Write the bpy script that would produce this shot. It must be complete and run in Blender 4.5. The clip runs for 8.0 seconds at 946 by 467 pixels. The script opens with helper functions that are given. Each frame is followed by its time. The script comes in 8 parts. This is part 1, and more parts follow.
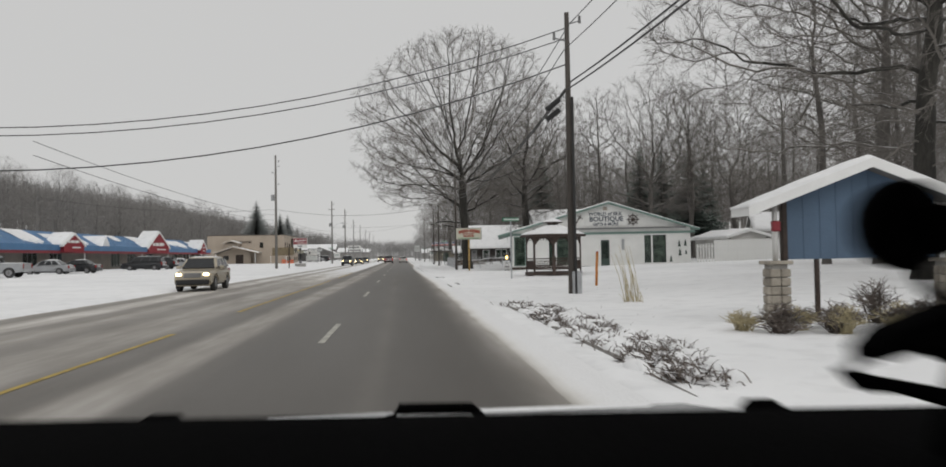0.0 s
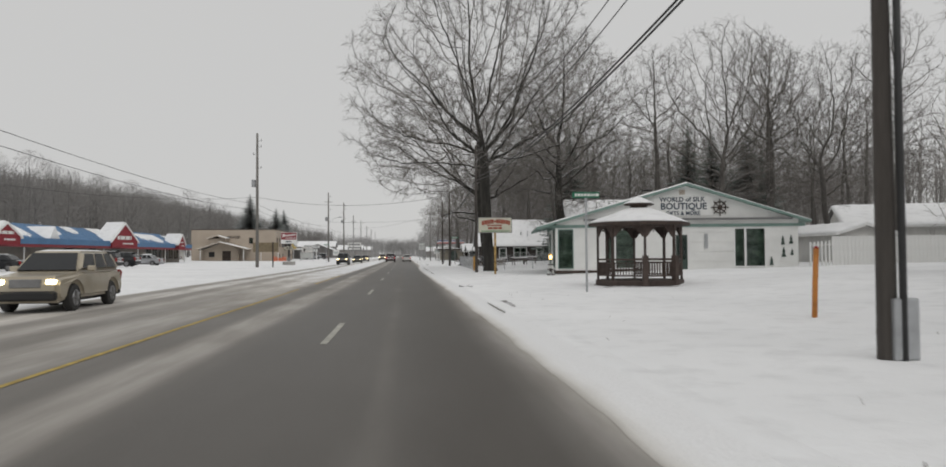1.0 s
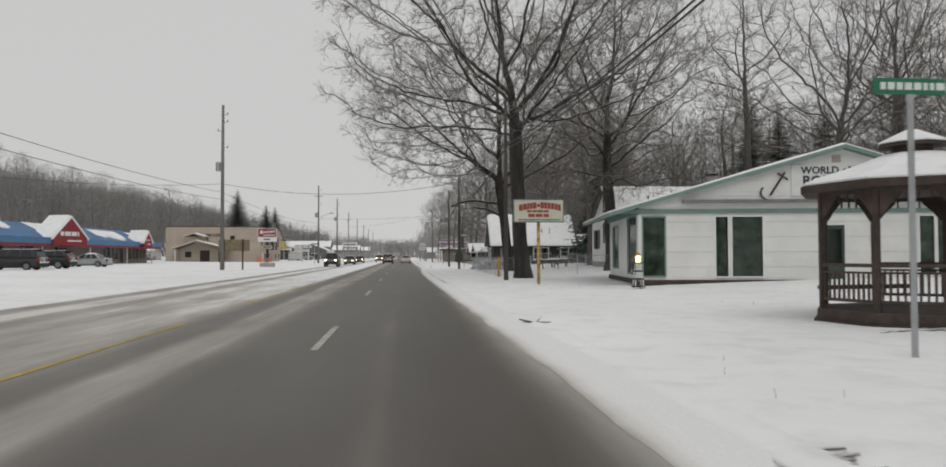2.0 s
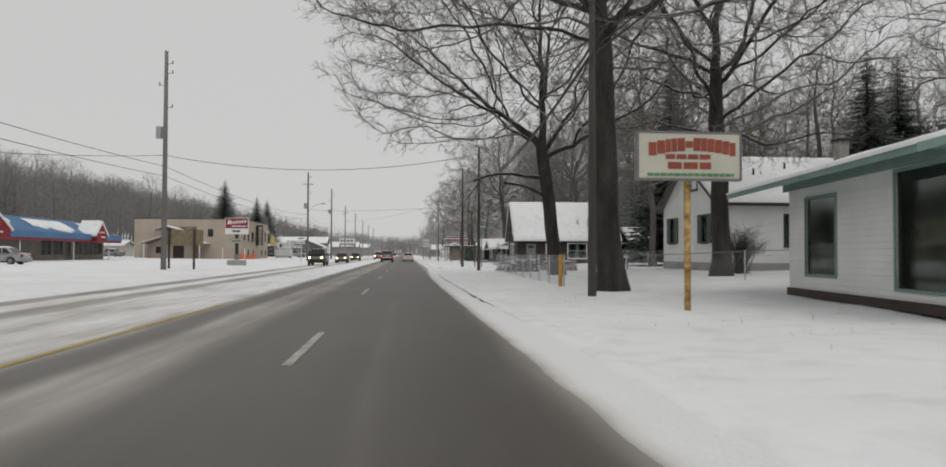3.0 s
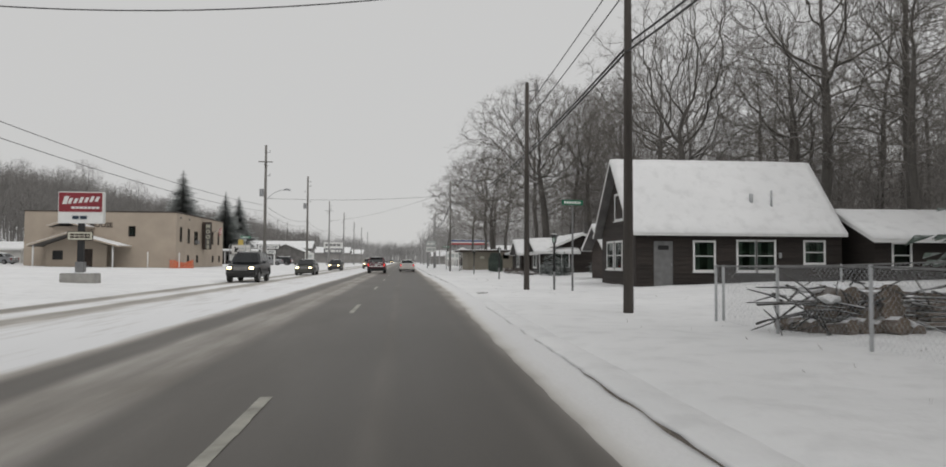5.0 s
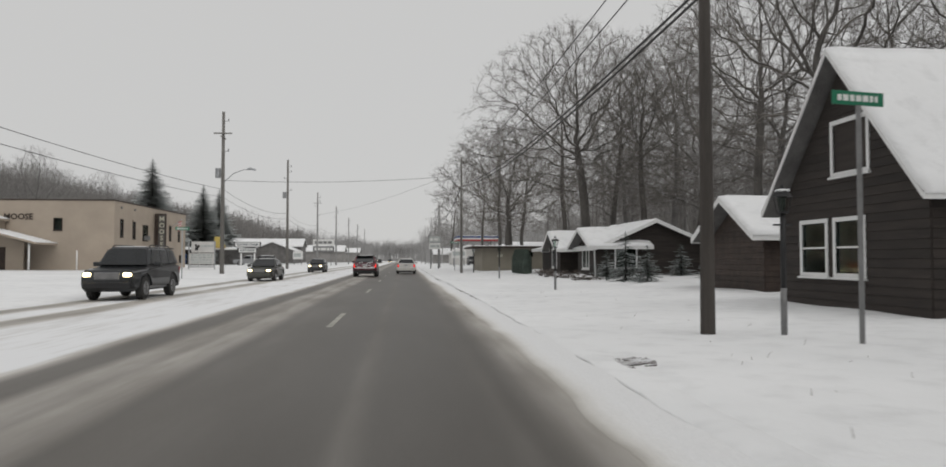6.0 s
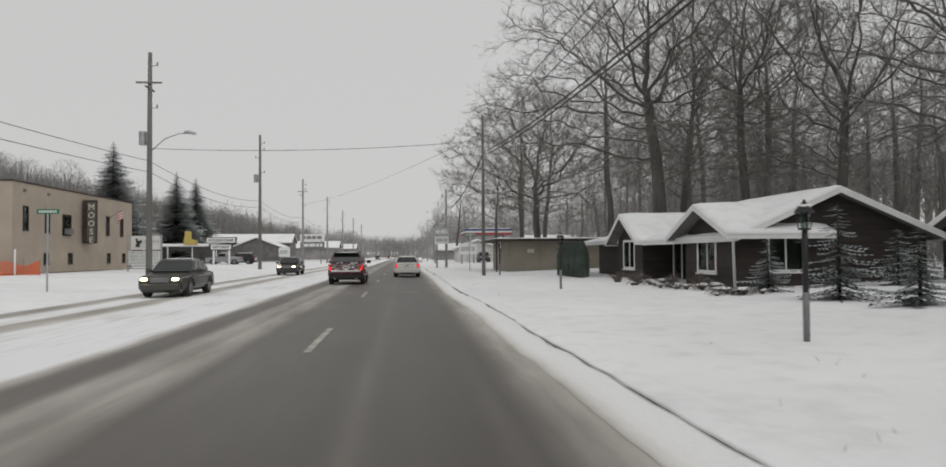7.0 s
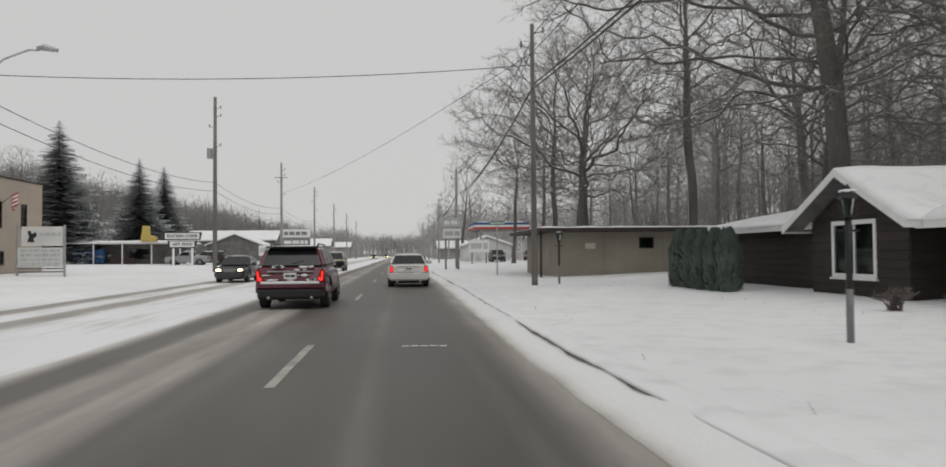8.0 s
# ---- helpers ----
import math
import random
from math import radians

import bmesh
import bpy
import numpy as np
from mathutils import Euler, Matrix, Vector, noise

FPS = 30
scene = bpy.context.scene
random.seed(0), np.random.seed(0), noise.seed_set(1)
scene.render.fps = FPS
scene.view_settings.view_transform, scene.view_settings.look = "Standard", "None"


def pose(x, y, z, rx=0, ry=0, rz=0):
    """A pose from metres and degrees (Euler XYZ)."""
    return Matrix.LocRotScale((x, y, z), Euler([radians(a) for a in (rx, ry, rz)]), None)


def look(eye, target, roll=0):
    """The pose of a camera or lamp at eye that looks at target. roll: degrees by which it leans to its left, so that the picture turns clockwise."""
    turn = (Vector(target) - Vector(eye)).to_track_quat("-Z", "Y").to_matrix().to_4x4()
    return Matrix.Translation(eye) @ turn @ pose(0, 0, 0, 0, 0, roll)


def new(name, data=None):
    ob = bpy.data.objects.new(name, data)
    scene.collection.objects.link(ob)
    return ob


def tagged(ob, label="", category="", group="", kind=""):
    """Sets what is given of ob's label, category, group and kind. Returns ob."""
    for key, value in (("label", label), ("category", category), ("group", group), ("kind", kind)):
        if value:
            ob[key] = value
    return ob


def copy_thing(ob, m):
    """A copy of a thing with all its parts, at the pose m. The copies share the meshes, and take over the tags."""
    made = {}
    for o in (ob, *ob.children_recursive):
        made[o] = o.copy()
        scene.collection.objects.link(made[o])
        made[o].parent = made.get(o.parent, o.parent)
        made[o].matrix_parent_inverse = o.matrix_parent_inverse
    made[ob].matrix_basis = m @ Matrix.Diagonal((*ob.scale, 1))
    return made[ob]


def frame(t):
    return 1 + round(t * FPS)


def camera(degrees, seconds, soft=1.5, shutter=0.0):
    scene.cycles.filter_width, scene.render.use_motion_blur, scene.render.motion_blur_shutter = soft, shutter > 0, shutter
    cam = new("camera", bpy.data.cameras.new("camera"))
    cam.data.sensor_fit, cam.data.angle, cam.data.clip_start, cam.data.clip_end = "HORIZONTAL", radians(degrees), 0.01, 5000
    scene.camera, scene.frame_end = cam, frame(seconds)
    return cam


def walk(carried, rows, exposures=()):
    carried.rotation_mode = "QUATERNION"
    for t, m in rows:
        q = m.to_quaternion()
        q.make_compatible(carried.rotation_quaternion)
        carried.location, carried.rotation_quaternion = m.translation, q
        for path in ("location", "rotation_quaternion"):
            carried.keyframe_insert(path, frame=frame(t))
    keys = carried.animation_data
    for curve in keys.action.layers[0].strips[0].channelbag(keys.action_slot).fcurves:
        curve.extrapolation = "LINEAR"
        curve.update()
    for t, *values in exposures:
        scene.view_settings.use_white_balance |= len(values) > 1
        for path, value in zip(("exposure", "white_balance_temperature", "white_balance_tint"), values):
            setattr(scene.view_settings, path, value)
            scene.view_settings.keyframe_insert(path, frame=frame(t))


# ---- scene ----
cam = camera(65.2, 8.0, soft=1.7, shutter=0.08)
PATH = [
    (0, (-0.258, -0.709, 1.539), (-0.066, 1.281, 1.597), -1.0),
    (0.5, (-0.383, 7.272, 1.553), (-0.194, 9.263, 1.606), -0.5),
    (1, (-0.371, 15.527, 1.487), (-0.187, 17.518, 1.543), -0.4),
    (1.5, (-0.409, 23.655, 1.534), (-0.221, 25.645, 1.589), -0.5),
    (1.7, (-0.376, 26.98, 1.499), (-0.188, 28.971, 1.557), -0.3),
    (2.8, (-0.376, 46.048, 1.318), (-0.192, 48.038, 1.379), 0.0),
    (3, (-0.335, 49.736, 1.333), (-0.154, 51.727, 1.388), 0.2),
    (3.5, (-0.325, 58.638, 1.271), (-0.149, 60.629, 1.347), 0.6),
    (4, (-0.355, 67.489, 1.295), (-0.176, 69.479, 1.371), 0.1),
    (4.5, (-0.418, 76.309, 1.351), (-0.231, 78.299, 1.427), 0.4),
    (4.7, (-0.448, 79.956, 1.341), (-0.261, 81.946, 1.417), 0.4),
    (5.8, (-0.213, 100.737, 1.397), (-0.028, 102.728, 1.463), -0.2),
    (6, (-0.225, 104.593, 1.38), (-0.038, 106.583, 1.45), 0.0),
    (6.5, (-0.203, 113.983, 1.45), (-0.014, 115.973, 1.515), -0.2),
    (7, (-0.223, 123.386, 1.506), (-0.035, 125.376, 1.564), -0.4),
    (7.5, (-0.303, 132.797, 1.486), (-0.116, 134.787, 1.541), -0.3),
    (8, (-0.297, 142.253, 1.433), (-0.103, 144.243, 1.488), -0.5),
]
walk(cam, [(t, look(eye, target, roll)) for t, eye, target, roll in PATH], exposures=[(0.0, 0.14), (8.0, 0.14)])

# ---- light: an overcast winter sky ----
world = bpy.data.worlds.new("overcast")
scene.world = world
world.use_nodes = True
wt = world.node_tree
sky = wt.nodes.new("ShaderNodeTexSky")
sky.sky_type, sky.sun_disc = "NISHITA", False
sky.sun_elevation, sky.sun_rotation = radians(28), radians(200)
grey = wt.nodes.new("ShaderNodeMix")
grey.data_type, grey.blend_type = "RGBA", "MIX"
grey.inputs[0].default_value = 0.985
grey.inputs[7].default_value = (4.60, 4.58, 4.53, 1)
wt.links.new(sky.outputs[0], grey.inputs[6])
bg = wt.nodes["Background"]
bg.inputs[1].default_value = 0.115
wt.links.new(grey.outputs[2], bg.inputs[0])
sun_data = bpy.data.lights.new("sun", "SUN")
sun_data.energy, sun_data.angle, sun_data.color = 0.75, radians(60), (1, 0.985, 0.965)
sun = new("sun", sun_data)
sun.matrix_world = look((30, -60, 80), (0, 0, 0))


# ---- helpers ----
def link_noise(nt, scale, detail=4.0, stretch=(1, 1, 1), rough=0.55):
    co = nt.nodes.new("ShaderNodeTexCoord")
    mp = nt.nodes.new("ShaderNodeMapping")
    mp.inputs["Scale"].default_value = stretch
    no = nt.nodes.new("ShaderNodeTexNoise")
    no.inputs["Scale"].default_value = scale
    no.inputs["Detail"].default_value = detail
    no.inputs["Roughness"].default_value = rough
    nt.links.new(co.outputs["Object"], mp.inputs[0])
    nt.links.new(mp.outputs[0], no.inputs["Vector"])
    return no


def ramp(nt, source, stops):
    r = nt.nodes.new("ShaderNodeValToRGB")
    e = r.color_ramp.elements
    while len(e) < len(stops):
        e.new(0.5)
    for el, (p, c) in zip(e, stops):
        el.position = p
        el.color = (*c, 1) if not isinstance(c, (int, float)) else (c, c, c, 1)
    nt.links.new(source, r.inputs[0])
    return r


def mixc(nt, fac, a, b, mode="MIX"):
    m = nt.nodes.new("ShaderNodeMix")
    m.data_type, m.blend_type = "RGBA", mode
    for s, v in ((m.inputs[0], fac), (m.inputs[6], a), (m.inputs[7], b)):
        if isinstance(v, bpy.types.NodeSocket):
            nt.links.new(v, s)
        elif isinstance(v, (int, float)):
            s.default_value = v
        else:
            s.default_value = (*v, 1)
    return m.outputs[2]


def maths(nt, op, a, b=0.0, c=0.0, clamp=False):
    m = nt.nodes.new("ShaderNodeMath")
    m.operation, m.use_clamp = op, clamp
    for s, v in zip(m.inputs, (a, b, c)):
        if isinstance(v, bpy.types.NodeSocket):
            nt.links.new(v, s)
        else:
            s.default_value = v
    return m.outputs[0]


def top_snow(nt, lo=0.45, hi=0.75):
    """How far a face looks up, broken by noise: where snow lies."""
    g = nt.nodes.new("ShaderNodeNewGeometry")
    s = nt.nodes.new("ShaderNodeSeparateXYZ")
    nt.links.new(g.outputs["Normal"], s.inputs[0])
    n = link_noise(nt, 3.0, 3)
    up = maths(nt, "ADD", s.outputs[2], maths(nt, "MULTIPLY", maths(nt, "SUBTRACT", n.outputs[0], 0.5), 0.7))
    m = nt.nodes.new("ShaderNodeMapRange")
    nt.links.new(up, m.inputs[0])
    m.inputs[1].default_value, m.inputs[2].default_value = lo, hi
    return m.outputs[0]


def material(name, colour, rough=0.7, metal=0.0, vary=0.25, scale=3.0, fine=40.0, bump=0.2, stretch=(1, 1, 1), snow=None, island=0.0, spec=0.5, second=None, coat=0.0):
    mat = bpy.data.materials.new(name)
    mat.use_nodes = True
    nt = mat.node_tree
    b = nt.nodes["Principled BSDF"]
    b.inputs["Roughness"].default_value, b.inputs["Metallic"].default_value = rough, metal
    b.inputs["Specular IOR Level"].default_value = spec
    b.inputs["Coat Weight"].default_value = coat
    n1, n2 = link_noise(nt, scale, 5, stretch), link_noise(nt, fine, 3, stretch)
    lo = tuple(c * (1 - vary) for c in colour)
    hi = tuple(min(1, c * (1 + vary)) for c in (second or colour))
    big = ramp(nt, n1.outputs[0], [(0.3, lo), (0.7, hi)])
    small = ramp(nt, n2.outputs[0], [(0.25, 1 - vary * 0.7), (0.75, 1.0)])
    col = mixc(nt, 1.0, big.outputs[0], small.outputs[0], "MULTIPLY")
    if island:
        oi = nt.nodes.new("ShaderNodeObjectInfo")
        k = ramp(nt, oi.outputs["Random"], [(0.0, 1 - island), (1.0, 1.0)])
        col = mixc(nt, 1.0, col, k.outputs[0], "MULTIPLY")
    if snow:
        f = top_snow(nt, *snow)
        col = mixc(nt, f, col, (0.82, 0.83, 0.85))
    nt.links.new(col, b.inputs["Base Color"])
    if bump:
        bm_ = nt.nodes.new("ShaderNodeBump")
        bm_.inputs["Strength"].default_value, bm_.inputs["Distance"].default_value = bump, 0.02
        nt.links.new(n2.outputs[0], bm_.inputs["Height"])
        nt.links.new(bm_.outputs[0], b.inputs["Normal"])
    return mat


def glow(name, colour, strength):
    mat = bpy.data.materials.new(name)
    mat.use_nodes = True
    b = mat.node_tree.nodes["Principled BSDF"]
    b.inputs["Base Color"].default_value = (*colour, 1)
    b.inputs["Emission Color"].default_value = (*colour, 1)
    b.inputs["Emission Strength"].default_value = strength
    return mat


def glass(name, tint, gloss=0.06):
    mat = bpy.data.materials.new(name)
    mat.use_nodes = True
    nt = mat.node_tree
    out = nt.nodes["Material Output"]
    tr, gl, fr, mx = (nt.nodes.new(k) for k in ("ShaderNodeBsdfTransparent", "ShaderNodeBsdfGlossy", "ShaderNodeFresnel", "ShaderNodeMixShader"))
    tr.inputs[0].default_value = (*tint, 1)
    gl.inputs["Roughness"].default_value = gloss
    fr.inputs[0].default_value = 1.5
    f = maths(nt, "MULTIPLY", fr.outputs[0], 0.9, clamp=True)
    nt.links.new(f, mx.inputs[0])
    nt.links.new(tr.outputs[0], mx.inputs[1])
    nt.links.new(gl.outputs[0], mx.inputs[2])
    nt.links.new(mx.outputs[0], out.inputs[0])
    return mat


# ---- materials ----
def snow_material():
    mat = bpy.data.materials.new("fresh_snow")
    mat.use_nodes = True
    nt = mat.node_tree
    b = nt.nodes["Principled BSDF"]
    b.inputs["Roughness"].default_value = 0.85
    b.inputs["Specular IOR Level"].default_value = 0.15
    big, mid, small = link_noise(nt, 0.18, 5), link_noise(nt, 1.7, 5), link_noise(nt, 26, 3)
    c = ramp(nt, big.outputs[0], [(0.3, (0.775, 0.78, 0.785)), (0.65, (0.865, 0.868, 0.872))])
    c2 = ramp(nt, mid.outputs[0], [(0.30, 0.90), (0.5, 1.0)])
    nt.links.new(mixc(nt, 1.0, c.outputs[0], c2.outputs[0], "MULTIPLY"), b.inputs["Base Color"])
    h = maths(nt, "ADD", maths(nt, "MULTIPLY", mid.outputs[0], 1.0), maths(nt, "MULTIPLY", small.outputs[0], 0.12))
    bm_ = nt.nodes.new("ShaderNodeBump")
    bm_.inputs["Strength"].default_value, bm_.inputs["Distance"].default_value = 0.5, 0.12
    nt.links.new(h, bm_.inputs["Height"])
    nt.links.new(bm_.outputs[0], b.inputs["Normal"])
    return mat


def road_material():
    """Wet asphalt, cleared by wheels in our lanes, with slush and snow between the tracks."""
    mat = bpy.data.materials.new("slushy_asphalt")
    mat.use_nodes = True
    nt = mat.node_tree
    b = nt.nodes["Principled BSDF"]
    co = nt.nodes.new("ShaderNodeTexCoord")
    sx = nt.nodes.new("ShaderNodeSeparateXYZ")
    nt.links.new(co.outputs["Object"], sx.inputs[0])
    wob = link_noise(nt, 0.25, 4, (1.2, 0.12, 1))
    fine = link_noise(nt, 3.5, 6, (1.6, 0.12, 1))
    grit = link_noise(nt, 70, 2)
    patch = link_noise(nt, 0.9, 6, (1, 0.22, 1))
    x = maths(nt, "ADD", sx.outputs[0], maths(nt, "MULTIPLY", maths(nt, "SUBTRACT", wob.outputs[0], 0.5), 0.38))
    u = maths(nt, "DIVIDE", maths(nt, "ADD", x, 13.0), 15.6, clamp=True)

    def at(px):
        return (px + 13.0) / 15.6
    near = [(-12.4, .9), (-11.2, .8), (-10.9, .35), (-10.4, .35), (-9.9, .6), (-9.2, .55), (-8.9, .32), (-8.4, .35), (-7.9, .5), (-7.3, .28), (-6.8, .28), (-6.3, .44), (-5.3, .4), (-4.85, .16), (-4.2, .14), (-3.9, .42), (-3.3, .4), (-3.05, .12), (-2.6, .05), (-1.0, .06), (-0.8, .08), (-0.67, .13), (-0.6, .12), (-0.45, .06), (0.0, .04), (0.75, .05), (1.05, .14), (1.25, .3), (1.42, .46), (1.6, .58)]
    far = [(-12.4, 1), (-11.2, .97), (-10.9, .45), (-10.4, .48), (-9.9, .9), (-9.2, .88), (-8.9, .5), (-8.4, .55), (-7.9, .9), (-6.4, .95), (-5.15, 1), (-4.85, .6), (-4.6, .14), (-4.15, .12), (-3.9, .46), (-3.45, .36), (-3.3, .48), (-3.0, .4), (-2.72, .1), (-2.5, .13), (-1.0, .06), (-0.8, .08), (-0.68, .16), (-0.6, .14), (-0.45, .06), (0.5, .05), (0.68, .1), (0.85, .06), (1.02, .16), (1.2, .36), (1.36, .48), (1.55, .58)]
    r1 = ramp(nt, u, [(at(p), v) for p, v in near])
    r2 = ramp(nt, u, [(at(p), v) for p, v in far])
    along = nt.nodes.new("ShaderNodeMapRange")
    nt.links.new(sx.outputs[1], along.inputs[0])
    along.inputs[1].default_value, along.inputs[2].default_value = 35, 85
    amount = mixc(nt, along.outputs[0], r1.outputs[0], r2.outputs[0])
    edge = maths(nt, "ADD", amount, maths(nt, "MULTIPLY", maths(nt, "SUBTRACT", fine.outputs[0], 0.5), maths(nt, "MULTIPLY", amount, 0.55)))
    edge = maths(nt, "ADD", edge, maths(nt, "MULTIPLY", maths(nt, "SUBTRACT", patch.outputs[0], 0.5), maths(nt, "MULTIPLY", amount, 0.6)), clamp=True)
    asphalt = ramp(nt, grit.outputs[0], [(0.3, (0.037, 0.032, 0.026)), (0.7, (0.061, 0.053, 0.044))])
    slush = ramp(nt, patch.outputs[0], [(0.3, (0.40, 0.375, 0.34)), (0.7, (0.56, 0.535, 0.50))])
    c1 = mixc(nt, maths(nt, "MULTIPLY", edge, 1.5, clamp=True), asphalt.outputs[0], slush.outputs[0])
    white = nt.nodes.new("ShaderNodeMapRange")
    nt.links.new(edge, white.inputs[0])
    white.inputs[1].default_value, white.inputs[2].default_value = 0.6, 0.95
    c2 = mixc(nt, white.outputs[0], c1, (0.82, 0.825, 0.835))
    nt.links.new(c2, b.inputs["Base Color"])
    rr = ramp(nt, edge, [(0.0, 0.42), (0.4, 0.8)])
    nt.links.new(rr.outputs[0], b.inputs["Roughness"])
    b.inputs["Specular IOR Level"].default_value = 0.26
    h = maths(nt, "ADD", maths(nt, "MULTIPLY", edge, 1.0), maths(nt, "MULTIPLY", grit.outputs[0], 0.15))
    bm_ = nt.nodes.new("ShaderNodeBump")
    bm_.inputs["Strength"].default_value, bm_.inputs["Distance"].default_value = 0.35, 0.03
    nt.links.new(h, bm_.inputs["Height"])
    nt.links.new(bm_.outputs[0], b.inputs["Normal"])
    return mat


def bank_material():
    """Snow thrown up by the plough: cream-grey slush at the lane, clean snow above."""
    mat = bpy.data.materials.new("ploughed_slush")
    mat.use_nodes = True
    nt = mat.node_tree
    b = nt.nodes["Principled BSDF"]
    b.inputs["Roughness"].default_value = 0.8
    b.inputs["Specular IOR Level"].default_value = 0.2
    at = nt.nodes.new("ShaderNodeAttribute")
    at.attribute_name = "slush"
    rag, grain = link_noise(nt, 1.6, 5, (1, 0.35, 1)), link_noise(nt, 30, 3)
    u = maths(nt, "ADD", at.outputs["Fac"], maths(nt, "MULTIPLY", maths(nt, "SUBTRACT", rag.outputs[0], 0.5), 0.3), clamp=True)
    c = ramp(nt, u, [(0.0, (0.45, 0.43, 0.395)), (0.16, (0.66, 0.645, 0.615)), (0.36, (0.79, 0.785, 0.775)), (0.6, (0.83, 0.832, 0.835))])
    g = ramp(nt, grain.outputs[0], [(0.25, 0.94), (0.6, 1.0)])
    nt.links.new(mixc(nt, 1.0, c.outputs[0], g.outputs[0], "MULTIPLY"), b.inputs["Base Color"])
    bm_ = nt.nodes.new("ShaderNodeBump")
    bm_.inputs["Strength"].default_value, bm_.inputs["Distance"].default_value = 0.4, 0.04
    nt.links.new(grain.outputs[0], bm_.inputs["Height"])
    nt.links.new(bm_.outputs[0], b.inputs["Normal"])
    return mat


SNOW = snow_material()
BANK = bank_material()
ROAD = road_material()
BARK = material("oak_bark", (0.044, 0.041, 0.035), 0.9, vary=0.7, scale=2.0, fine=18, bump=1.2, stretch=(1, 1, 0.25), snow=(0.72, 1.1))
TWIG = material("bare_twigs", (0.16, 0.146, 0.132), 0.9, vary=0.3, scale=0.6, fine=12, bump=0, snow=(0.78, 1.2))
# Paler copies of bark and twigs: snow haze put into the base colour.
HAZE_GREY = material("haze_grey", (0.17, 0.163, 0.157), 0.9, vary=0.3, scale=0.8, fine=10, bump=0.3)
HAZE_PALE = material("haze_pale_grey", (0.27, 0.26, 0.25), 0.9, vary=0.25, scale=0.3, fine=6, bump=0)
# Middle-distance bark, lightened part way in colour to imitate haze.
MID_BARK = material("mid_haze_bark", (0.125, 0.116, 0.106), 0.9, vary=0.35, scale=1.2, fine=12, bump=0.4, stretch=(1, 1, 0.3), snow=(0.7, 1.1))
MID_TWIG = material("mid_distance_twigs", (0.165, 0.150, 0.136), 0.9, vary=0.25, scale=0.4, fine=8, bump=0, snow=(0.75, 1.2))
# Backdrop woods carry the haze of airborne snow in flat pale colours.
DEEP_WOOD = material("haze_grey_deep_wood", (0.25, 0.236, 0.222), 0.95, vary=0.2, scale=0.05, fine=4, bump=0)
FAR_WOOD = material("haze_grey_far_wood", (0.22, 0.211, 0.202), 0.95, vary=0.15, scale=0.05, fine=3, bump=0)
HAZE_WOOD = material("haze_pale_wood", (0.34, 0.335, 0.33), 0.95, vary=0.15, scale=0.05, fine=3, bump=0)
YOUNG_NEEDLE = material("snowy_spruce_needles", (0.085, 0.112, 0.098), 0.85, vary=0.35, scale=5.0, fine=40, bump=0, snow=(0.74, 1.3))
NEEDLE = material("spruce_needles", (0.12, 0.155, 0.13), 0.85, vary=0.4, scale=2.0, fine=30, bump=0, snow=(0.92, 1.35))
# Pole wood for the far end of the road, its tone paled for haze.
FAR_POLE = material("haze_pale_pole_wood", (0.32, 0.315, 0.31), 0.9, vary=0.15, scale=1.0, fine=10, bump=0.1)
# Needles lightened in colour for haze and to counter their own shading.
FAR_NEEDLE = material("haze_pale_needles", (0.40, 0.42, 0.41), 0.9, vary=0.3, scale=0.6, fine=10, bump=0)
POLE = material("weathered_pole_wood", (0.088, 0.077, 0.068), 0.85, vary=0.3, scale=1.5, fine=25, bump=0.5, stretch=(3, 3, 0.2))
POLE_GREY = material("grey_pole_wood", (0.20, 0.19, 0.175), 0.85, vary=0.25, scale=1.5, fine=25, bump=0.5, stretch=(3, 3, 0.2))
CABLE = material("black_cable", (0.03, 0.03, 0.03), 0.6, vary=0.1, bump=0)
STEEL = material("galvanised_steel", (0.42, 0.43, 0.44), 0.45, 0.7, vary=0.15, fine=60, bump=0.05)
FENCESTEEL = material("pale_galvanised_fence", (0.50, 0.51, 0.52), 0.6, 0.15, vary=0.12, fine=40, bump=0)
DULLSTEEL = material("dull_grey_steel", (0.22, 0.22, 0.22), 0.6, 0.4, vary=0.2, fine=40, bump=0.1)
WHITEPAINT = material("white_paint", (0.74, 0.74, 0.72), 0.6, vary=0.08, scale=0.7, fine=30, bump=0.1)
DIRTYWHITE = material("weathered_white_paint", (0.62, 0.61, 0.585), 0.7, vary=0.14, scale=0.6, fine=22, bump=0.15)
TRIMWHITE = material("white_trim", (0.78, 0.78, 0.77), 0.55, vary=0.06, scale=2, fine=30, bump=0.05)
GREENTRIM = material("sea_green_trim", (0.175, 0.265, 0.235), 0.6, vary=0.12, scale=1.5, fine=30, bump=0.1)
DARKGREEN = material("dark_green_shutter", (0.045, 0.07, 0.058), 0.6, vary=0.15, bump=0.1)
BROWNWOOD = material("dark_brown_stained_wood", (0.062, 0.043, 0.034), 0.75, vary=0.35, scale=3, fine=35, bump=0.4, stretch=(1, 1, 1), island=0.3)
DARKSIDING = material("dark_brown_siding", (0.042, 0.033, 0.028), 0.8, vary=0.3, scale=2.5, fine=30, bump=0.3, stretch=(0.4, 0.4, 3), island=0.35)
GAZEBOWOOD = material("reddish_brown_gazebo_wood", (0.092, 0.066, 0.055), 0.75, vary=0.35, scale=4, fine=40, bump=0.35, island=0.25)
TAN = material("tan_stucco", (0.42, 0.355, 0.288), 0.85, vary=0.1, scale=0.4, fine=18, bump=0.25)
TANBLOCK = material("tan_painted_block", (0.30, 0.275, 0.225), 0.85, vary=0.14, scale=0.5, fine=18, bump=0.3)
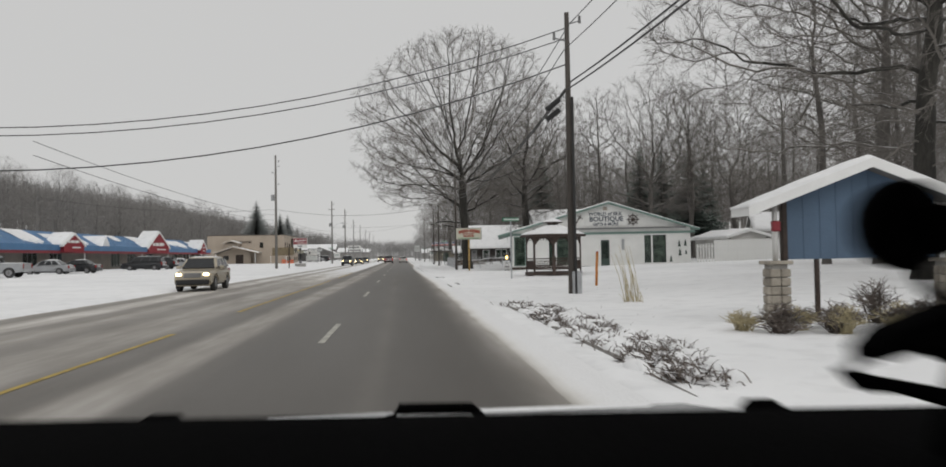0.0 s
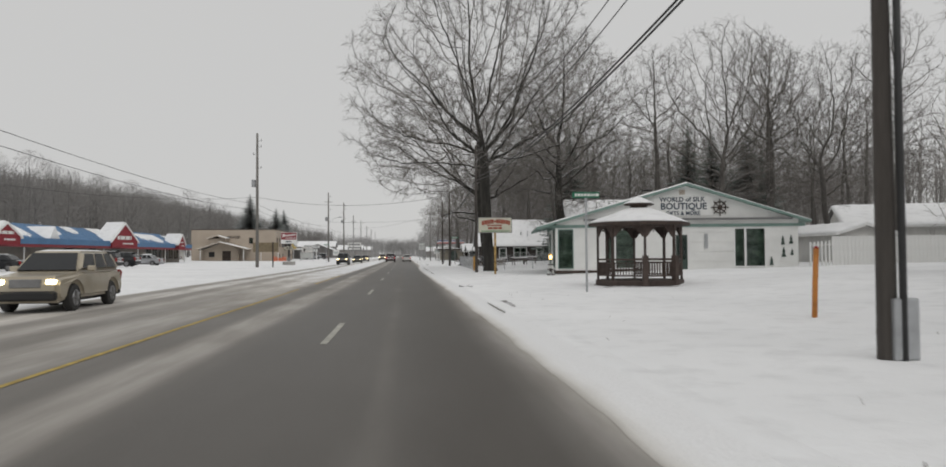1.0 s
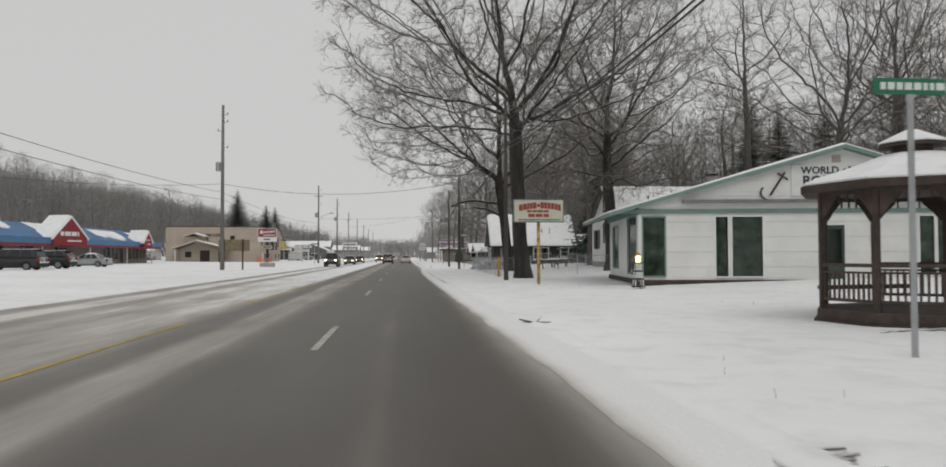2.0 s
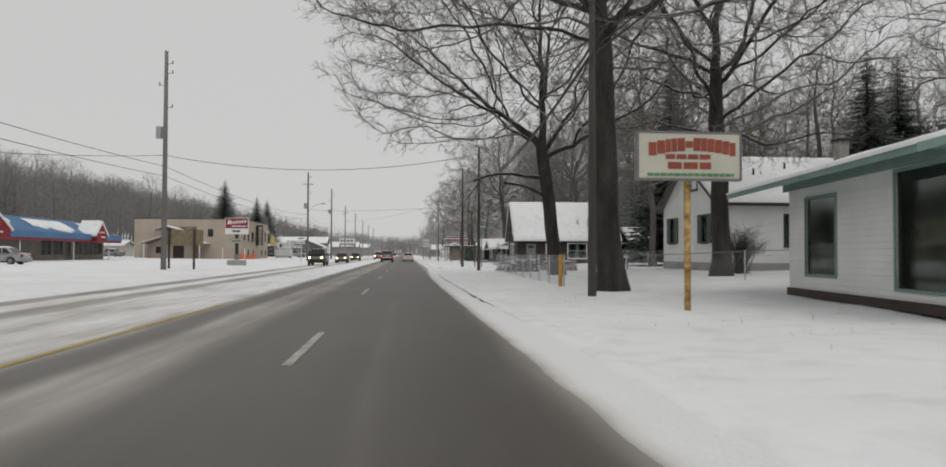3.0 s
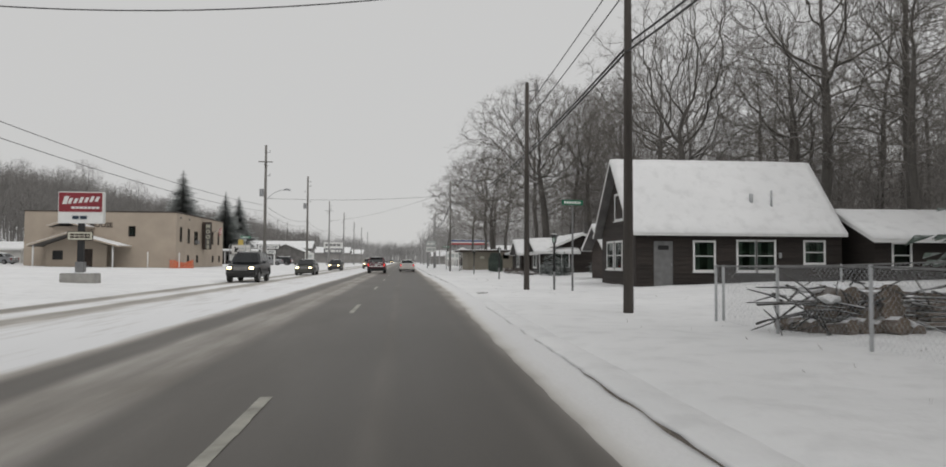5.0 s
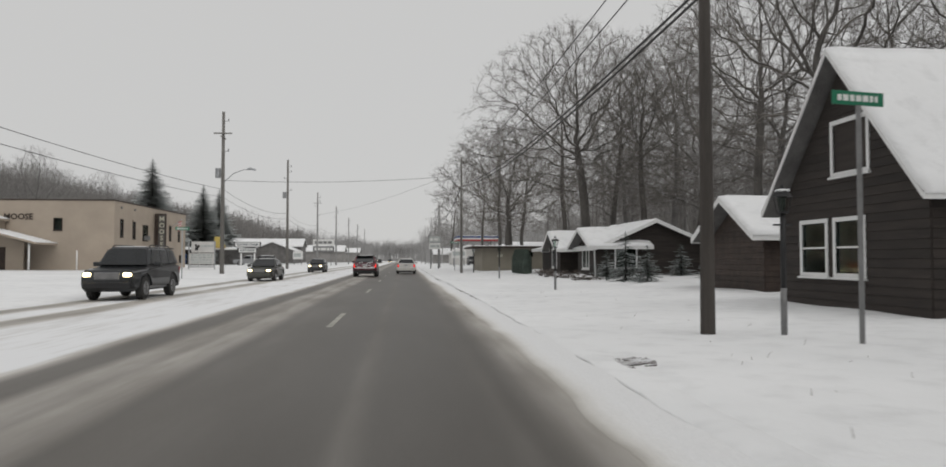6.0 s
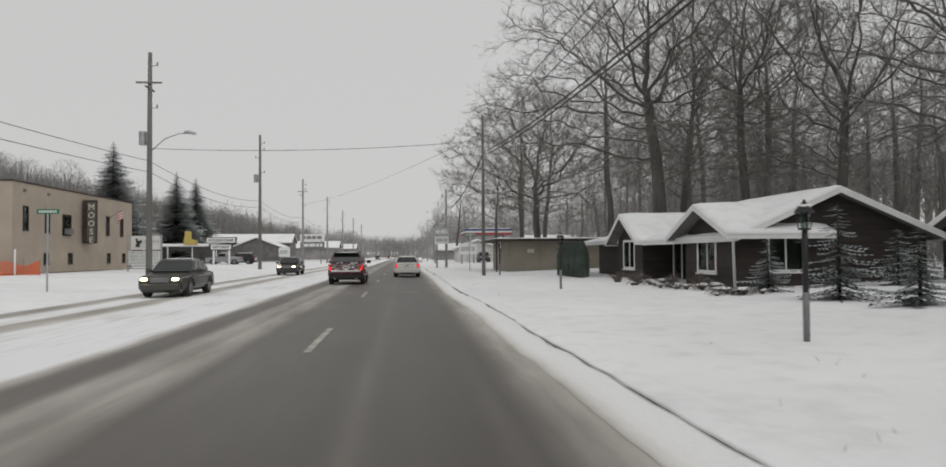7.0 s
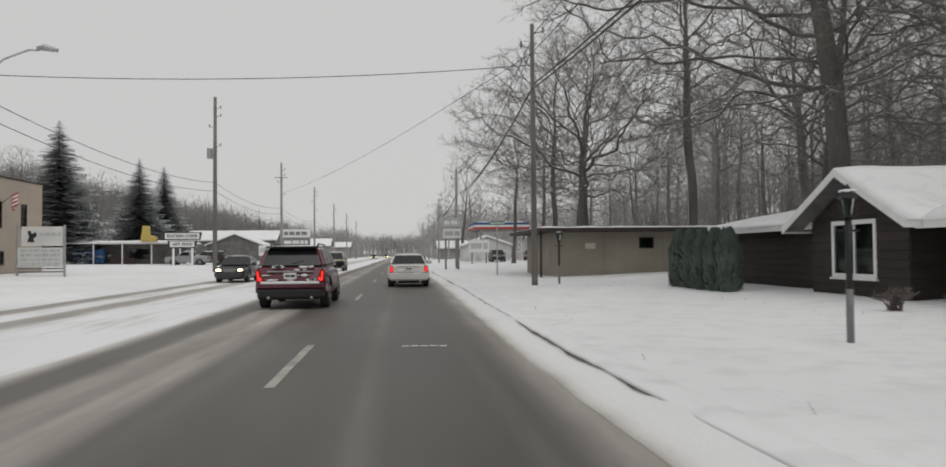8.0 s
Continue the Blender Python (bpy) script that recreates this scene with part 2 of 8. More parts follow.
BRICKTAN = material("brown_store_brick", (0.235, 0.205, 0.175), 0.85, vary=0.2, scale=0.6, fine=14, bump=0.3)
BLUEROOF = material("blue_metal_roof", (0.075, 0.19, 0.36), 0.5, 0.1, vary=0.15, scale=0.5, fine=10, bump=0.1)
BLUEWALL = material("slate_blue_siding", (0.085, 0.135, 0.205), 0.7, vary=0.12, scale=1.0, fine=22, bump=0.2)
REDSIGN = material("deep_red_sign", (0.235, 0.022, 0.032), 0.55, vary=0.12, scale=1, bump=0.05)
SIGNWHITE = material("sign_white", (0.72, 0.72, 0.70), 0.5, vary=0.06, bump=0.02)
CREAM = material("cream_sign_board", (0.56, 0.55, 0.45), 0.5, vary=0.1, scale=1.5, bump=0.02)
RUSTRED = material("rust_red_lettering", (0.30, 0.062, 0.035), 0.6, vary=0.25, scale=4, bump=0.02)
GREENPAINT = material("faded_green_lettering", (0.10, 0.26, 0.12), 0.6, vary=0.15, bump=0)
NAVY = material("navy_lettering", (0.018, 0.035, 0.06), 0.6, vary=0.1, bump=0)
ORANGE = material("weathered_orange_paint", (0.50, 0.19, 0.035), 0.6, vary=0.22, scale=5, fine=40, bump=0.1)
YELLOWPOST = material("yellow_ochre_paint", (0.52, 0.27, 0.04), 0.6, vary=0.25, scale=5, fine=40, bump=0.1)
RUST = material("rusty_yellow_steel", (0.40, 0.22, 0.06), 0.7, 0.1, vary=0.5, scale=6, fine=30, bump=0.2, second=(0.62, 0.42, 0.16))
ORANGEMESH = material("orange_safety_mesh", (0.75, 0.16, 0.05), 0.6, vary=0.15, bump=0)
STREETGREEN = material("street_sign_green", (0.012, 0.16, 0.085), 0.45, vary=0.1, bump=0)
CONCRETE = material("grey_concrete", (0.33, 0.32, 0.30), 0.85, vary=0.18, scale=2, fine=40, bump=0.35)
STONE = material("pale_field_stone", (0.42, 0.38, 0.32), 0.85, vary=0.3, scale=3, fine=25, bump=0.5, island=0.35)
BLACK = material("black_plastic", (0.014, 0.014, 0.015), 0.55, vary=0.2, fine=90, bump=0.15)
TYRE = material("slush_grey_tyre", (0.045, 0.044, 0.043), 0.85, vary=0.3, fine=30, bump=0.3)
RIM = material("alloy_rim", (0.35, 0.35, 0.36), 0.4, 0.7, vary=0.15, bump=0)
MAROON = material("maroon_car_paint", (0.105, 0.015, 0.026), 0.35, 0.25, vary=0.14, scale=1.2, fine=60, bump=0.02, coat=0.6)
PEARL = material("pearl_white_car_paint", (0.66, 0.645, 0.61), 0.35, 0.05, vary=0.06, scale=1.2, fine=60, bump=0.02, coat=0.6)
GOLDPAINT = material("champagne_car_paint", (0.42, 0.37, 0.285), 0.4, 0.25, vary=0.1, scale=1.2, fine=60, bump=0.02, coat=0.5)
DARKPAINT = material("black_car_paint", (0.022, 0.024, 0.027), 0.35, 0.2, vary=0.2, scale=1.2, fine=60, bump=0.02, coat=0.5)
OLIVEPAINT = material("dark_olive_car_paint", (0.055, 0.056, 0.047), 0.4, 0.2, vary=0.15, scale=1.2, fine=60, bump=0.02, coat=0.5)
SILVER = material("silver_car_paint", (0.36, 0.37, 0.38), 0.4, 0.4, vary=0.1, scale=1.2, fine=60, bump=0.02, coat=0.5)
CARGLASS = material("dark_car_glass", (0.018, 0.02, 0.022), 0.12, vary=0.2, scale=2, fine=40, bump=0)
PANE = glass("window_glass", (0.62, 0.70, 0.66))
PALELETTER = material("pale_grey_lettering", (0.46, 0.49, 0.48), 0.7, vary=0.2, bump=0)
PANE_BOARD = material("pale_pane_board", (0.33, 0.36, 0.33), 0.9, vary=0.6, scale=2.2, fine=12, bump=0, second=(0.44, 0.45, 0.40))
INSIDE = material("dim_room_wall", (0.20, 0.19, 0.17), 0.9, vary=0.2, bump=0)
CURTAIN = material("pale_curtain", (0.50, 0.50, 0.46), 0.9, vary=0.2, scale=9, stretch=(3, 3, 0.1), bump=0.3)
TAIL = glow("lit_tail_light", (1.0, 0.02, 0.015), 1.4)
DULLRED = material("dull_red_lens", (0.26, 0.012, 0.012), 0.25, vary=0.1, bump=0)
HEAD = glow("lit_headlight", (1.0, 0.80, 0.42), 7.0)
LAMPGLOW = glow("warm_lamp", (1.0, 0.66, 0.22), 4.0)
YELLOWLINE = material("worn_yellow_line", (0.42, 0.30, 0.06), 0.7, vary=0.35, scale=2.0, fine=14, bump=0.1)
WHITELINE = material("worn_white_line", (0.42, 0.41, 0.36), 0.7, vary=0.3, scale=2.5, fine=14, bump=0.1)
DIRT = material("dirty_slush", (0.27, 0.24, 0.205), 0.9, vary=0.4, scale=4, fine=20, bump=0.6, snow=(0.75, 1.1))
DRYGRASS = material("dead_straw_grass", (0.46, 0.40, 0.25), 0.9, vary=0.35, scale=6, bump=0)
DEADPLANT = material("dead_brown_plants", (0.135, 0.11, 0.094), 0.9, vary=0.4, scale=5, bump=0, snow=(0.7, 1.1))
SHINGLE = material("grey_shingle", (0.16, 0.155, 0.15), 0.9, vary=0.25, scale=2, fine=18, bump=0.5)
LOGWOOD = material("split_log_wood", (0.16, 0.125, 0.095), 0.85, vary=0.4, scale=5, fine=25, bump=0.5, snow=(0.35, 0.75))
BOOTYELLOW = material("yellow_boot_paint", (0.50, 0.38, 0.10), 0.55, vary=0.15, bump=0.05)
BLUETARP = material("blue_tarp", (0.03, 0.10, 0.26), 0.6, vary=0.2, bump=0.2)
CANOPYRED = material("canopy_red", (0.42, 0.05, 0.05), 0.5, vary=0.1, bump=0)
CANOPYBLUE = material("canopy_blue", (0.03, 0.07, 0.22), 0.5, vary=0.1, bump=0)
FLAGRED = material("flag_red", (0.42, 0.05, 0.055), 0.8, vary=0.15, bump=0)


# ---- mesh tools ----
def part(name, bm, mat, parent=None, label=""):
    me = bpy.data.meshes.new(name)
    bm.normal_update()
    bm.to_mesh(me)
    bm.free()
    me.materials.append(mat)
    ob = new(name, me)
    if parent is not None:
        ob.parent = parent
    if label:
        ob["label"] = label
    return ob


def raw(name, verts, faces, mat, parent=None, label="", smooth=False):
    me = bpy.data.meshes.new(name)
    me.from_pydata(verts, [], faces)
    me.materials.append(mat)
    if smooth:
        me.polygons.foreach_set("use_smooth", [True] * len(me.polygons))
    ob = new(name, me)
    if parent is not None:
        ob.parent = parent
    if label:
        ob["label"] = label
    return ob


def thing(name, at, label, category, group="", turn=0.0, kind=""):
    ob = new(name)
    ob.matrix_basis = pose(*at, 0, 0, turn)
    ob.empty_display_size = 0.3
    return tagged(ob, label, category, group, kind)


def box(bm, x0, x1, y0, y1, z0, z1, bevel=0.0):
    vs = [bm.verts.new(c) for c in ((x0, y0, z0), (x1, y0, z0), (x1, y1, z0), (x0, y1, z0), (x0, y0, z1), (x1, y0, z1), (x1, y1, z1), (x0, y1, z1))]
    fs = [bm.faces.new([vs[i] for i in f]) for f in ((3, 2, 1, 0), (4, 5, 6, 7), (0, 1, 5, 4), (1, 2, 6, 5), (2, 3, 7, 6), (3, 0, 4, 7))]
    if bevel:
        es = list({e for f in fs for e in f.edges})
        bmesh.ops.bevel(bm, geom=es, offset=bevel, segments=1, affect="EDGES")
    return vs


def a_box(*c, bevel=0.0):
    bm = bmesh.new()
    box(bm, *c, bevel=bevel)
    return bm


def prism(bm, outline, axis, a, b):
    """Extrudes a closed outline of 2D points along axis from a to b. Axis x: points are (y, z); y: (x, z); z: (x, y)."""
    def v(p, w):
        return {"x": (w, p[0], p[1]), "y": (p[0], w, p[1]), "z": (p[0], p[1], w)}[axis]
    va, vb = [bm.verts.new(v(p, a)) for p in outline], [bm.verts.new(v(p, b)) for p in outline]
    n = len(outline)
    bm.faces.new(va[::-1])
    bm.faces.new(vb)
    for i in range(n):
        bm.faces.new((va[i], va[(i + 1) % n], vb[(i + 1) % n], vb[i]))
    bmesh.ops.recalc_face_normals(bm, faces=bm.faces)


def a_prism(outline, axis, a, b, bevel=0.0):
    bm = bmesh.new()
    prism(bm, outline, axis, a, b)
    if bevel:
        bmesh.ops.bevel(bm, geom=list(bm.edges), offset=bevel, segments=1, affect="EDGES")
    return bm


def tube(verts, faces, pts, radii, sides, cap=True):
    """Adds a tapered tube along pts to plain lists."""
    base = len(verts)
    n = len(pts)
    for i, p in enumerate(pts):
        d = (pts[min(i + 1, n - 1)] - pts[max(i - 1, 0)]).normalized()
        s = d.cross(Vector((0.31, 0.17, 0.93)) if abs(d.z) < 0.9 else Vector((1, 0.1, 0))).normalized()
        u = s.cross(d)
        for k in range(sides):
            a = 2 * math.pi * k / sides
            q = p + (s * math.cos(a) + u * math.sin(a)) * radii[i]
            verts.append((q.x, q.y, q.z))
    for i in range(n - 1):
        o = base + i * sides
        for k in range(sides):
            k2 = (k + 1) % sides
            faces.append((o + k, o + k2, o + sides + k2, o + sides + k))
    if cap:
        faces.append(tuple(base + (n - 1) * sides + k for k in range(sides)))
        faces.append(tuple(base + k for k in range(sides))[::-1])


def rod(name, pts, radii, mat, parent=None, sides=8, label="", smooth=True):
    v, f = [], []
    pts = [Vector(p) for p in pts]
    if isinstance(radii, (int, float)):
        radii = [radii] * len(pts)
    tube(v, f, pts, radii, sides)
    return raw(name, v, f, mat, parent, label, smooth)


def words(name, text, size, m, mat, parent, depth=0.015, label=""):
    """Raised lettering with its baseline middle at the pose m, reading along x, facing -y after the pose stands it up."""
    cu = bpy.data.curves.new(name, "FONT")
    cu.body, cu.size, cu.extrude, cu.align_x, cu.offset = text, size, depth, "CENTER", 0.022 * size
    cu.resolution_u = 2
    tmp = bpy.data.objects.new(name, cu)
    me = bpy.data.meshes.new_from_object(tmp)
    bpy.data.objects.remove(tmp)
    me.materials.clear()
    me.materials.append(mat)
    ob = new(name, me)
    ob.parent = parent
    ob.matrix_basis = m
    if label:
        ob["label"] = label
    return ob


def ground_z(x, y):
    """Height of the snow: flat by the road, rising a little behind the houses."""
    if x > 0:
        pts = [(0, -0.06), (1.5, -0.06), (2.0, 0.02), (2.2, 0.10), (2.5, 0.14), (5, 0.15), (9, 0.2), (16, 0.45), (24, 0.6), (60, 1.6), (200, 12), (3000, 12)]
        v = x
    else:
        pts = [(0, -0.06), (11.6, -0.06), (12.6, 0.05), (17, 0.1), (24, 0.25), (40, 0.4), (60, 0.8), (72, 2.5), (100, 10), (140, 17), (260, 24), (3000, 24)]
        v = -x
    for (a, h), (b, k) in zip(pts, pts[1:]):
        if a <= v <= b:
            z = h + (k - h) * (v - a) / (b - a)
            break
    else:
        z = pts[-1][1]
    if v > (2.1 if x > 0 else 12.3):
        f = min(1.0, (v - (2.1 if x > 0 else 12.3)) / 1.5)
        z += f * 0.05 * (noise.noise((x * 0.35, y * 0.35, 0)) + 0.5 * noise.noise((x * 1.1, y * 1.1, 3)))
    return z


# ---- ground, road, kerb ----
def build_ground():
    xs = [-3000, -900, -400, -260, -200, -140, -110, -90, -70, -60, -52, -46] + [-42 + 1.5 * i for i in range(17)] + [-17 + 0.5 * i for i in range(9)] + [-12.6, -12.2, -11.6, -11, -6, -1, 1.0, 1.5, 1.75, 1.97, 2.05, 2.2, 2.35] + [2.6 + 0.4 * i for i in range(14)] + [8.6 + i for i in range(22)] + [33, 38, 45, 60, 80, 120, 200, 400, 900, 3000]
    ys = [-3000, -900, -300, -120, -60, -30] + [-20 + 1.0 * i for i in range(236)] + [220, 228, 240, 260, 300, 360, 450, 600, 900, 1500, 3000]
    ys = sorted(set(ys))
    verts = [(x, y, ground_z(x, y)) for y in ys for x in xs]
    nx = len(xs)
    faces = [(j * nx + i, j * nx + i + 1, (j + 1) * nx + i + 1, (j + 1) * nx + i) for j in range(len(ys) - 1) for i in range(nx - 1)]
    g = raw("ground", verts, faces, SNOW, smooth=True)
    tagged(g, "snow-covered ground with a few scuffs beside the road", "ground", kind="structure")

    xs = [-12.3 + (1.95 + 12.3) * i / 24 for i in range(25)]
    ys = [-400, -100] + [-40 + 5 * i for i in range(70)] + [340, 400, 500, 700, 1000, 1600]
    verts = [(x, y, 0.035 * (1 - ((x + 5.1) / 7.2) ** 2) - 0.012) for y in ys for x in xs]
    nx = len(xs)
    faces = [(j * nx + i, j * nx + i + 1, (j + 1) * nx + i + 1, (j + 1) * nx + i) for j in range(len(ys) - 1) for i in range(nx - 1)]
    r = raw("road", verts, faces, ROAD, smooth=True)
    tagged(r, "wet grey asphalt road with slush and snow between wheel tracks", "road", kind="structure")
    return r


road = build_ground()


def crown(x):
    return 0.035 * (1 - ((x + 5.1) / 7.2) ** 2) - 0.012


def build_lines():
    rng = random.Random(4)
    for k in range(-1, 26):
        y1 = 16.42 + 15.3 * k
        bm = bmesh.new()
        n = 7
        w = 0.06
        for i in range(n):
            a, b = y1 - 3.75 + 3.75 * i / n, y1 - 3.75 + 3.75 * (i + 1) / n
            l, r2 = -1.715 - w + rng.uniform(-0.005, 0.005), -1.715 + w + rng.uniform(-0.005, 0.005)
            vs = [bm.verts.new(c) for c in ((l, a, crown(l) + 0.006), (r2, a, crown(r2) + 0.006), (r2, b, crown(r2) + 0.006), (l, b, crown(l) + 0.006))]
            bm.faces.new(vs)
        part("lane_dash", bm, WHITELINE, road)
    for x in (-4.93,):
        ys = [-60 + 3 * i for i in range(160)]
        v = []
        for y in ys:
            a = 0.055 + 0.02 * noise.noise((y * 0.3, x, 0))
            v += [(x - a, y, crown(x) + 0.006), (x + a, y, crown(x) + 0.006)]
        f = [(2 * i, 2 * i + 1, 2 * i + 3, 2 * i + 2) for i in range(len(ys) - 1) if noise.noise((ys[i] * 0.09, 7, 1)) > (-0.25 if ys[i] < 72 else 0.9)]
        raw("turn_lane_line", v, f, YELLOWLINE, road)


build_lines()


def worn_mark():
    bm = bmesh.new()
    for k in range(5):
        u = -0.3 + 0.145 * k
        vs = [bm.verts.new((u + dx, 153.8 + dy + 0.02 * (k % 2), crown(u + dx) + 0.007)) for dx, dy in ((0, -0.05), (0.12, -0.06), (0.125, 0.05), (0.01, 0.06))]
        bm.faces.new(vs)
    part("worn_mark", bm, WHITEPAINT, road, "small worn white paint mark on the lane")


worn_mark()


def build_banks():
    """Ploughed ridge of slush at the lane's edge and the kerb whose worn edge shows through the snow."""
    ys = [-40 + 0.7 * i for i in range(80)] + [16 + 0.3 * i for i in range(600)] + [196 + 0.9 * i for i in range(220)]

    def line(y):
        return np.interp(y, (-40, 40, 62, 70, 85, 97, 112, 125, 145, 151, 170, 400), (2.05, 2.0, 1.78, 1.68, 1.55, 1.66, 2.0, 2.14, 2.12, 1.94, 2.04, 2.05)) + 0.05 * noise.noise((y * 0.15, 2, 0)) + 0.045 * noise.noise((y * 0.7, 5, 0)) + 0.02 * noise.noise((y * 2.3, 6, 0))

    def bare(y):
        shown = min(1.0, max(0.0, (y - 62) / 4)) if y > 60 else (0.8 if 33 < y < 36.5 else 0.0)
        shown *= 0.35 if 97 < y < 128 else 1.0
        return shown * min(0.075, max(0.0, 0.04 + 0.085 * noise.noise((y * 0.16, 11, 2)) + 0.05 * noise.noise((y * 0.9, 12, 2))))

    prof = [(0.0, 0.0), (0.2, 0.05), (0.4, 0.16), (0.62, 0.4), (0.85, 0.8), (1.0, 1.0)]
    v = []
    for y in ys:
        k, top = line(y), 0.105 - bare(y)
        x0 = k - 0.56 + 0.05 * noise.noise((y * 0.5, 15, 0))
        for u, h in prof:
            x = x0 + (k + 0.02 - x0) * u
            rough = 0.16 * noise.noise((x * 4, y * 0.5, 1)) + 0.08 * noise.noise((x * 9, y * 3.1, 4))
            v.append((x, y, crown(1.6) + 0.004 + max(0.0, (top + 0.03) * h * (1 + rough * (1 - u)))))
    n = len(prof)
    f = [(j * n + i, j * n + i + 1, (j + 1) * n + i + 1, (j + 1) * n + i) for j in range(len(ys) - 1) for i in range(n - 1)]
    b = raw("snow_bank", v, f, BANK, smooth=True)
    layer = b.data.attributes.new("slush", "FLOAT", "POINT")
    layer.data.foreach_set("value", [u for y in ys for u, h in prof])
    tagged(b, "low ploughed ridge of snow along the kerb", "snow bank", kind="structure")
    v = []
    for y in ys:
        v += [(line(y) + x, y, z) for x, z in ((0.0, -0.05), (0.004, 0.098), (0.07, 0.06))]
    n = 3
    f = [(j * n + i, j * n + i + 1, (j + 1) * n + i + 1, (j + 1) * n + i) for j in range(len(ys) - 1) for i in range(n - 1)]
    k = raw("kerb", v, f, DIRT)
    tagged(k, "dirty concrete kerb edge showing through snow", "kerb", kind="structure")
    # the crust of snow that hangs over the kerb
    v = []
    for y in ys:
        o = 0.015 * noise.noise((y * 1.9, 31, 0))
        v += [(line(y) + x + o * (x < 0.05), y, z + 0.5 * o) for x, z in ((0.012, 0.094), (-0.012, 0.106), (0.03, 0.128), (0.16, 0.15), (0.42, 0.135), (0.6, 0.05))]
    n = 6
    f = [(j * n + i, j * n + i + 1, (j + 1) * n + i + 1, (j + 1) * n + i) for j in range(len(ys) - 1) for i in range(n - 1)]
    k = raw("snow_crust", v, f, SNOW, smooth=True)
    tagged(k, "crust of snow hanging over the kerb edge", "snow bank", kind="structure")
    ys = [-40 + 0.9 * i for i in range(480)]
    prof = [(-11.2, 0.0), (-11.5, 0.05), (-11.9, 0.1), (-12.3, 0.1), (-12.7, 0.04)]
    v = []
    for y in ys:
        wob = 0.3 * noise.noise((y * 0.06, 21, 0))
        for x, z in prof:
            v.append((x + wob, y, crown(max(x, -12.2)) + max(0.004, z * (0.75 + 0.9 * noise.noise((x * 2, y * 0.5, 9))))))
    n = len(prof)
    f = [(j * n + i + 1, j * n + i, (j + 1) * n + i, (j + 1) * n + i + 1) for j in range(len(ys) - 1) for i in range(n - 1)]
    b = raw("snow_bank", v, f, SNOW, smooth=True)
    tagged(b, "low ploughed ridge of snow on the far side of the road", "snow bank", kind="structure")


build_banks()


# ---- building tools ----
def wall_frame(p0, p1, z0):
    """Pose of a wall that runs from p0 to p1: x along it, z up, and -y outwards (to the right of its run)."""
    d = Vector((p1[0] - p0[0], p1[1] - p0[1], 0))
    return Matrix.Translation((p0[0], p0[1], z0)) @ Matrix.Rotation(math.atan2(d.y, d.x), 4, "Z"), d.length


def wall(parent, p0, p1, z0, height, mat, openings=(), gable=None, course=0.0, board=None, split=False, thick=0.16, name="wall"):
    """A wall with openings cut through it and, where course is given, lapped boards in front. gable: (u, v) of its peak above the wall's foot."""
    run = Vector((p1[0] - p0[0], p1[1] - p0[1])).normalized() * 0.004
    p0, p1 = (p0[0] + run.x, p0[1] + run.y), (p1[0] - run.x, p1[1] - run.y)
    m, length = wall_frame(p0, p1, z0)
    bm = bmesh.new()
    low = [o for o in openings if o[3] <= height + 0.01]
    us = sorted({0.0, length, *(o[0] for o in low), *(o[1] for o in low)})
    for a, b in zip(us, us[1:]):
        holes = sorted((o[2], o[3]) for o in low if o[0] <= a + 1e-4 and o[1] >= b - 1e-4)
        v = 0.0
        for lo, hi in holes + [(height, height)]:
            if lo - v > 0.005:
                box(bm, a, b, 0.0, thick, v, lo)
            v = hi
    if gable:
        prism(bm, [(0, height), (length, height), (gable[0], gable[1])], "y", 0.0, thick)
    bmesh.ops.remove_doubles(bm, verts=bm.verts[:], dist=0.0005)
    w = part(name, bm, mat, parent)
    w.matrix_basis = m
    if course:
        top = gable[1] if gable else height
        n = int(top / course)
        made = None
        joined = bmesh.new()
        for i in range(n):
            v0, v1 = i * course, min((i + 1) * course, top)
            lo, hi = 0.0, length
            if gable and v1 > height:
                k = (v1 - height) / (gable[1] - height)
                lo, hi = gable[0] * k, length + (gable[0] - length) * k
            spans = [(lo, hi)]
            for o in openings:
                if o[2] < v1 - 0.01 and o[3] > v0 + 0.01:
                    spans = [s for a, b in spans for s in ((a, min(b, o[0])), (max(a, o[1]), b)) if s[1] - s[0] > 0.03]
            for a, b in spans:
                bm = joined if not split else bmesh.new()
                base = len(bm.verts)
                vs = [bm.verts.new(c) for c in ((a, -0.001, v0), (b, -0.001, v0), (b, -0.001, v1), (a, -0.001, v1), (a, -0.032, v0 + 0.004), (b, -0.032, v0 + 0.004), (b, -0.012, v1), (a, -0.012, v1))]
                for q in ((4, 5, 6, 7), (0, 1, 5, 4), (1, 2, 6, 5), (3, 0, 4, 7), (2, 3, 7, 6)):
                    bm.faces.new([vs[j] for j in q])
                if split:
                    part("board", bm, board or mat, w)
        if split:
            joined.free()
        else:
            part("siding", joined, board or mat, w)
    return w


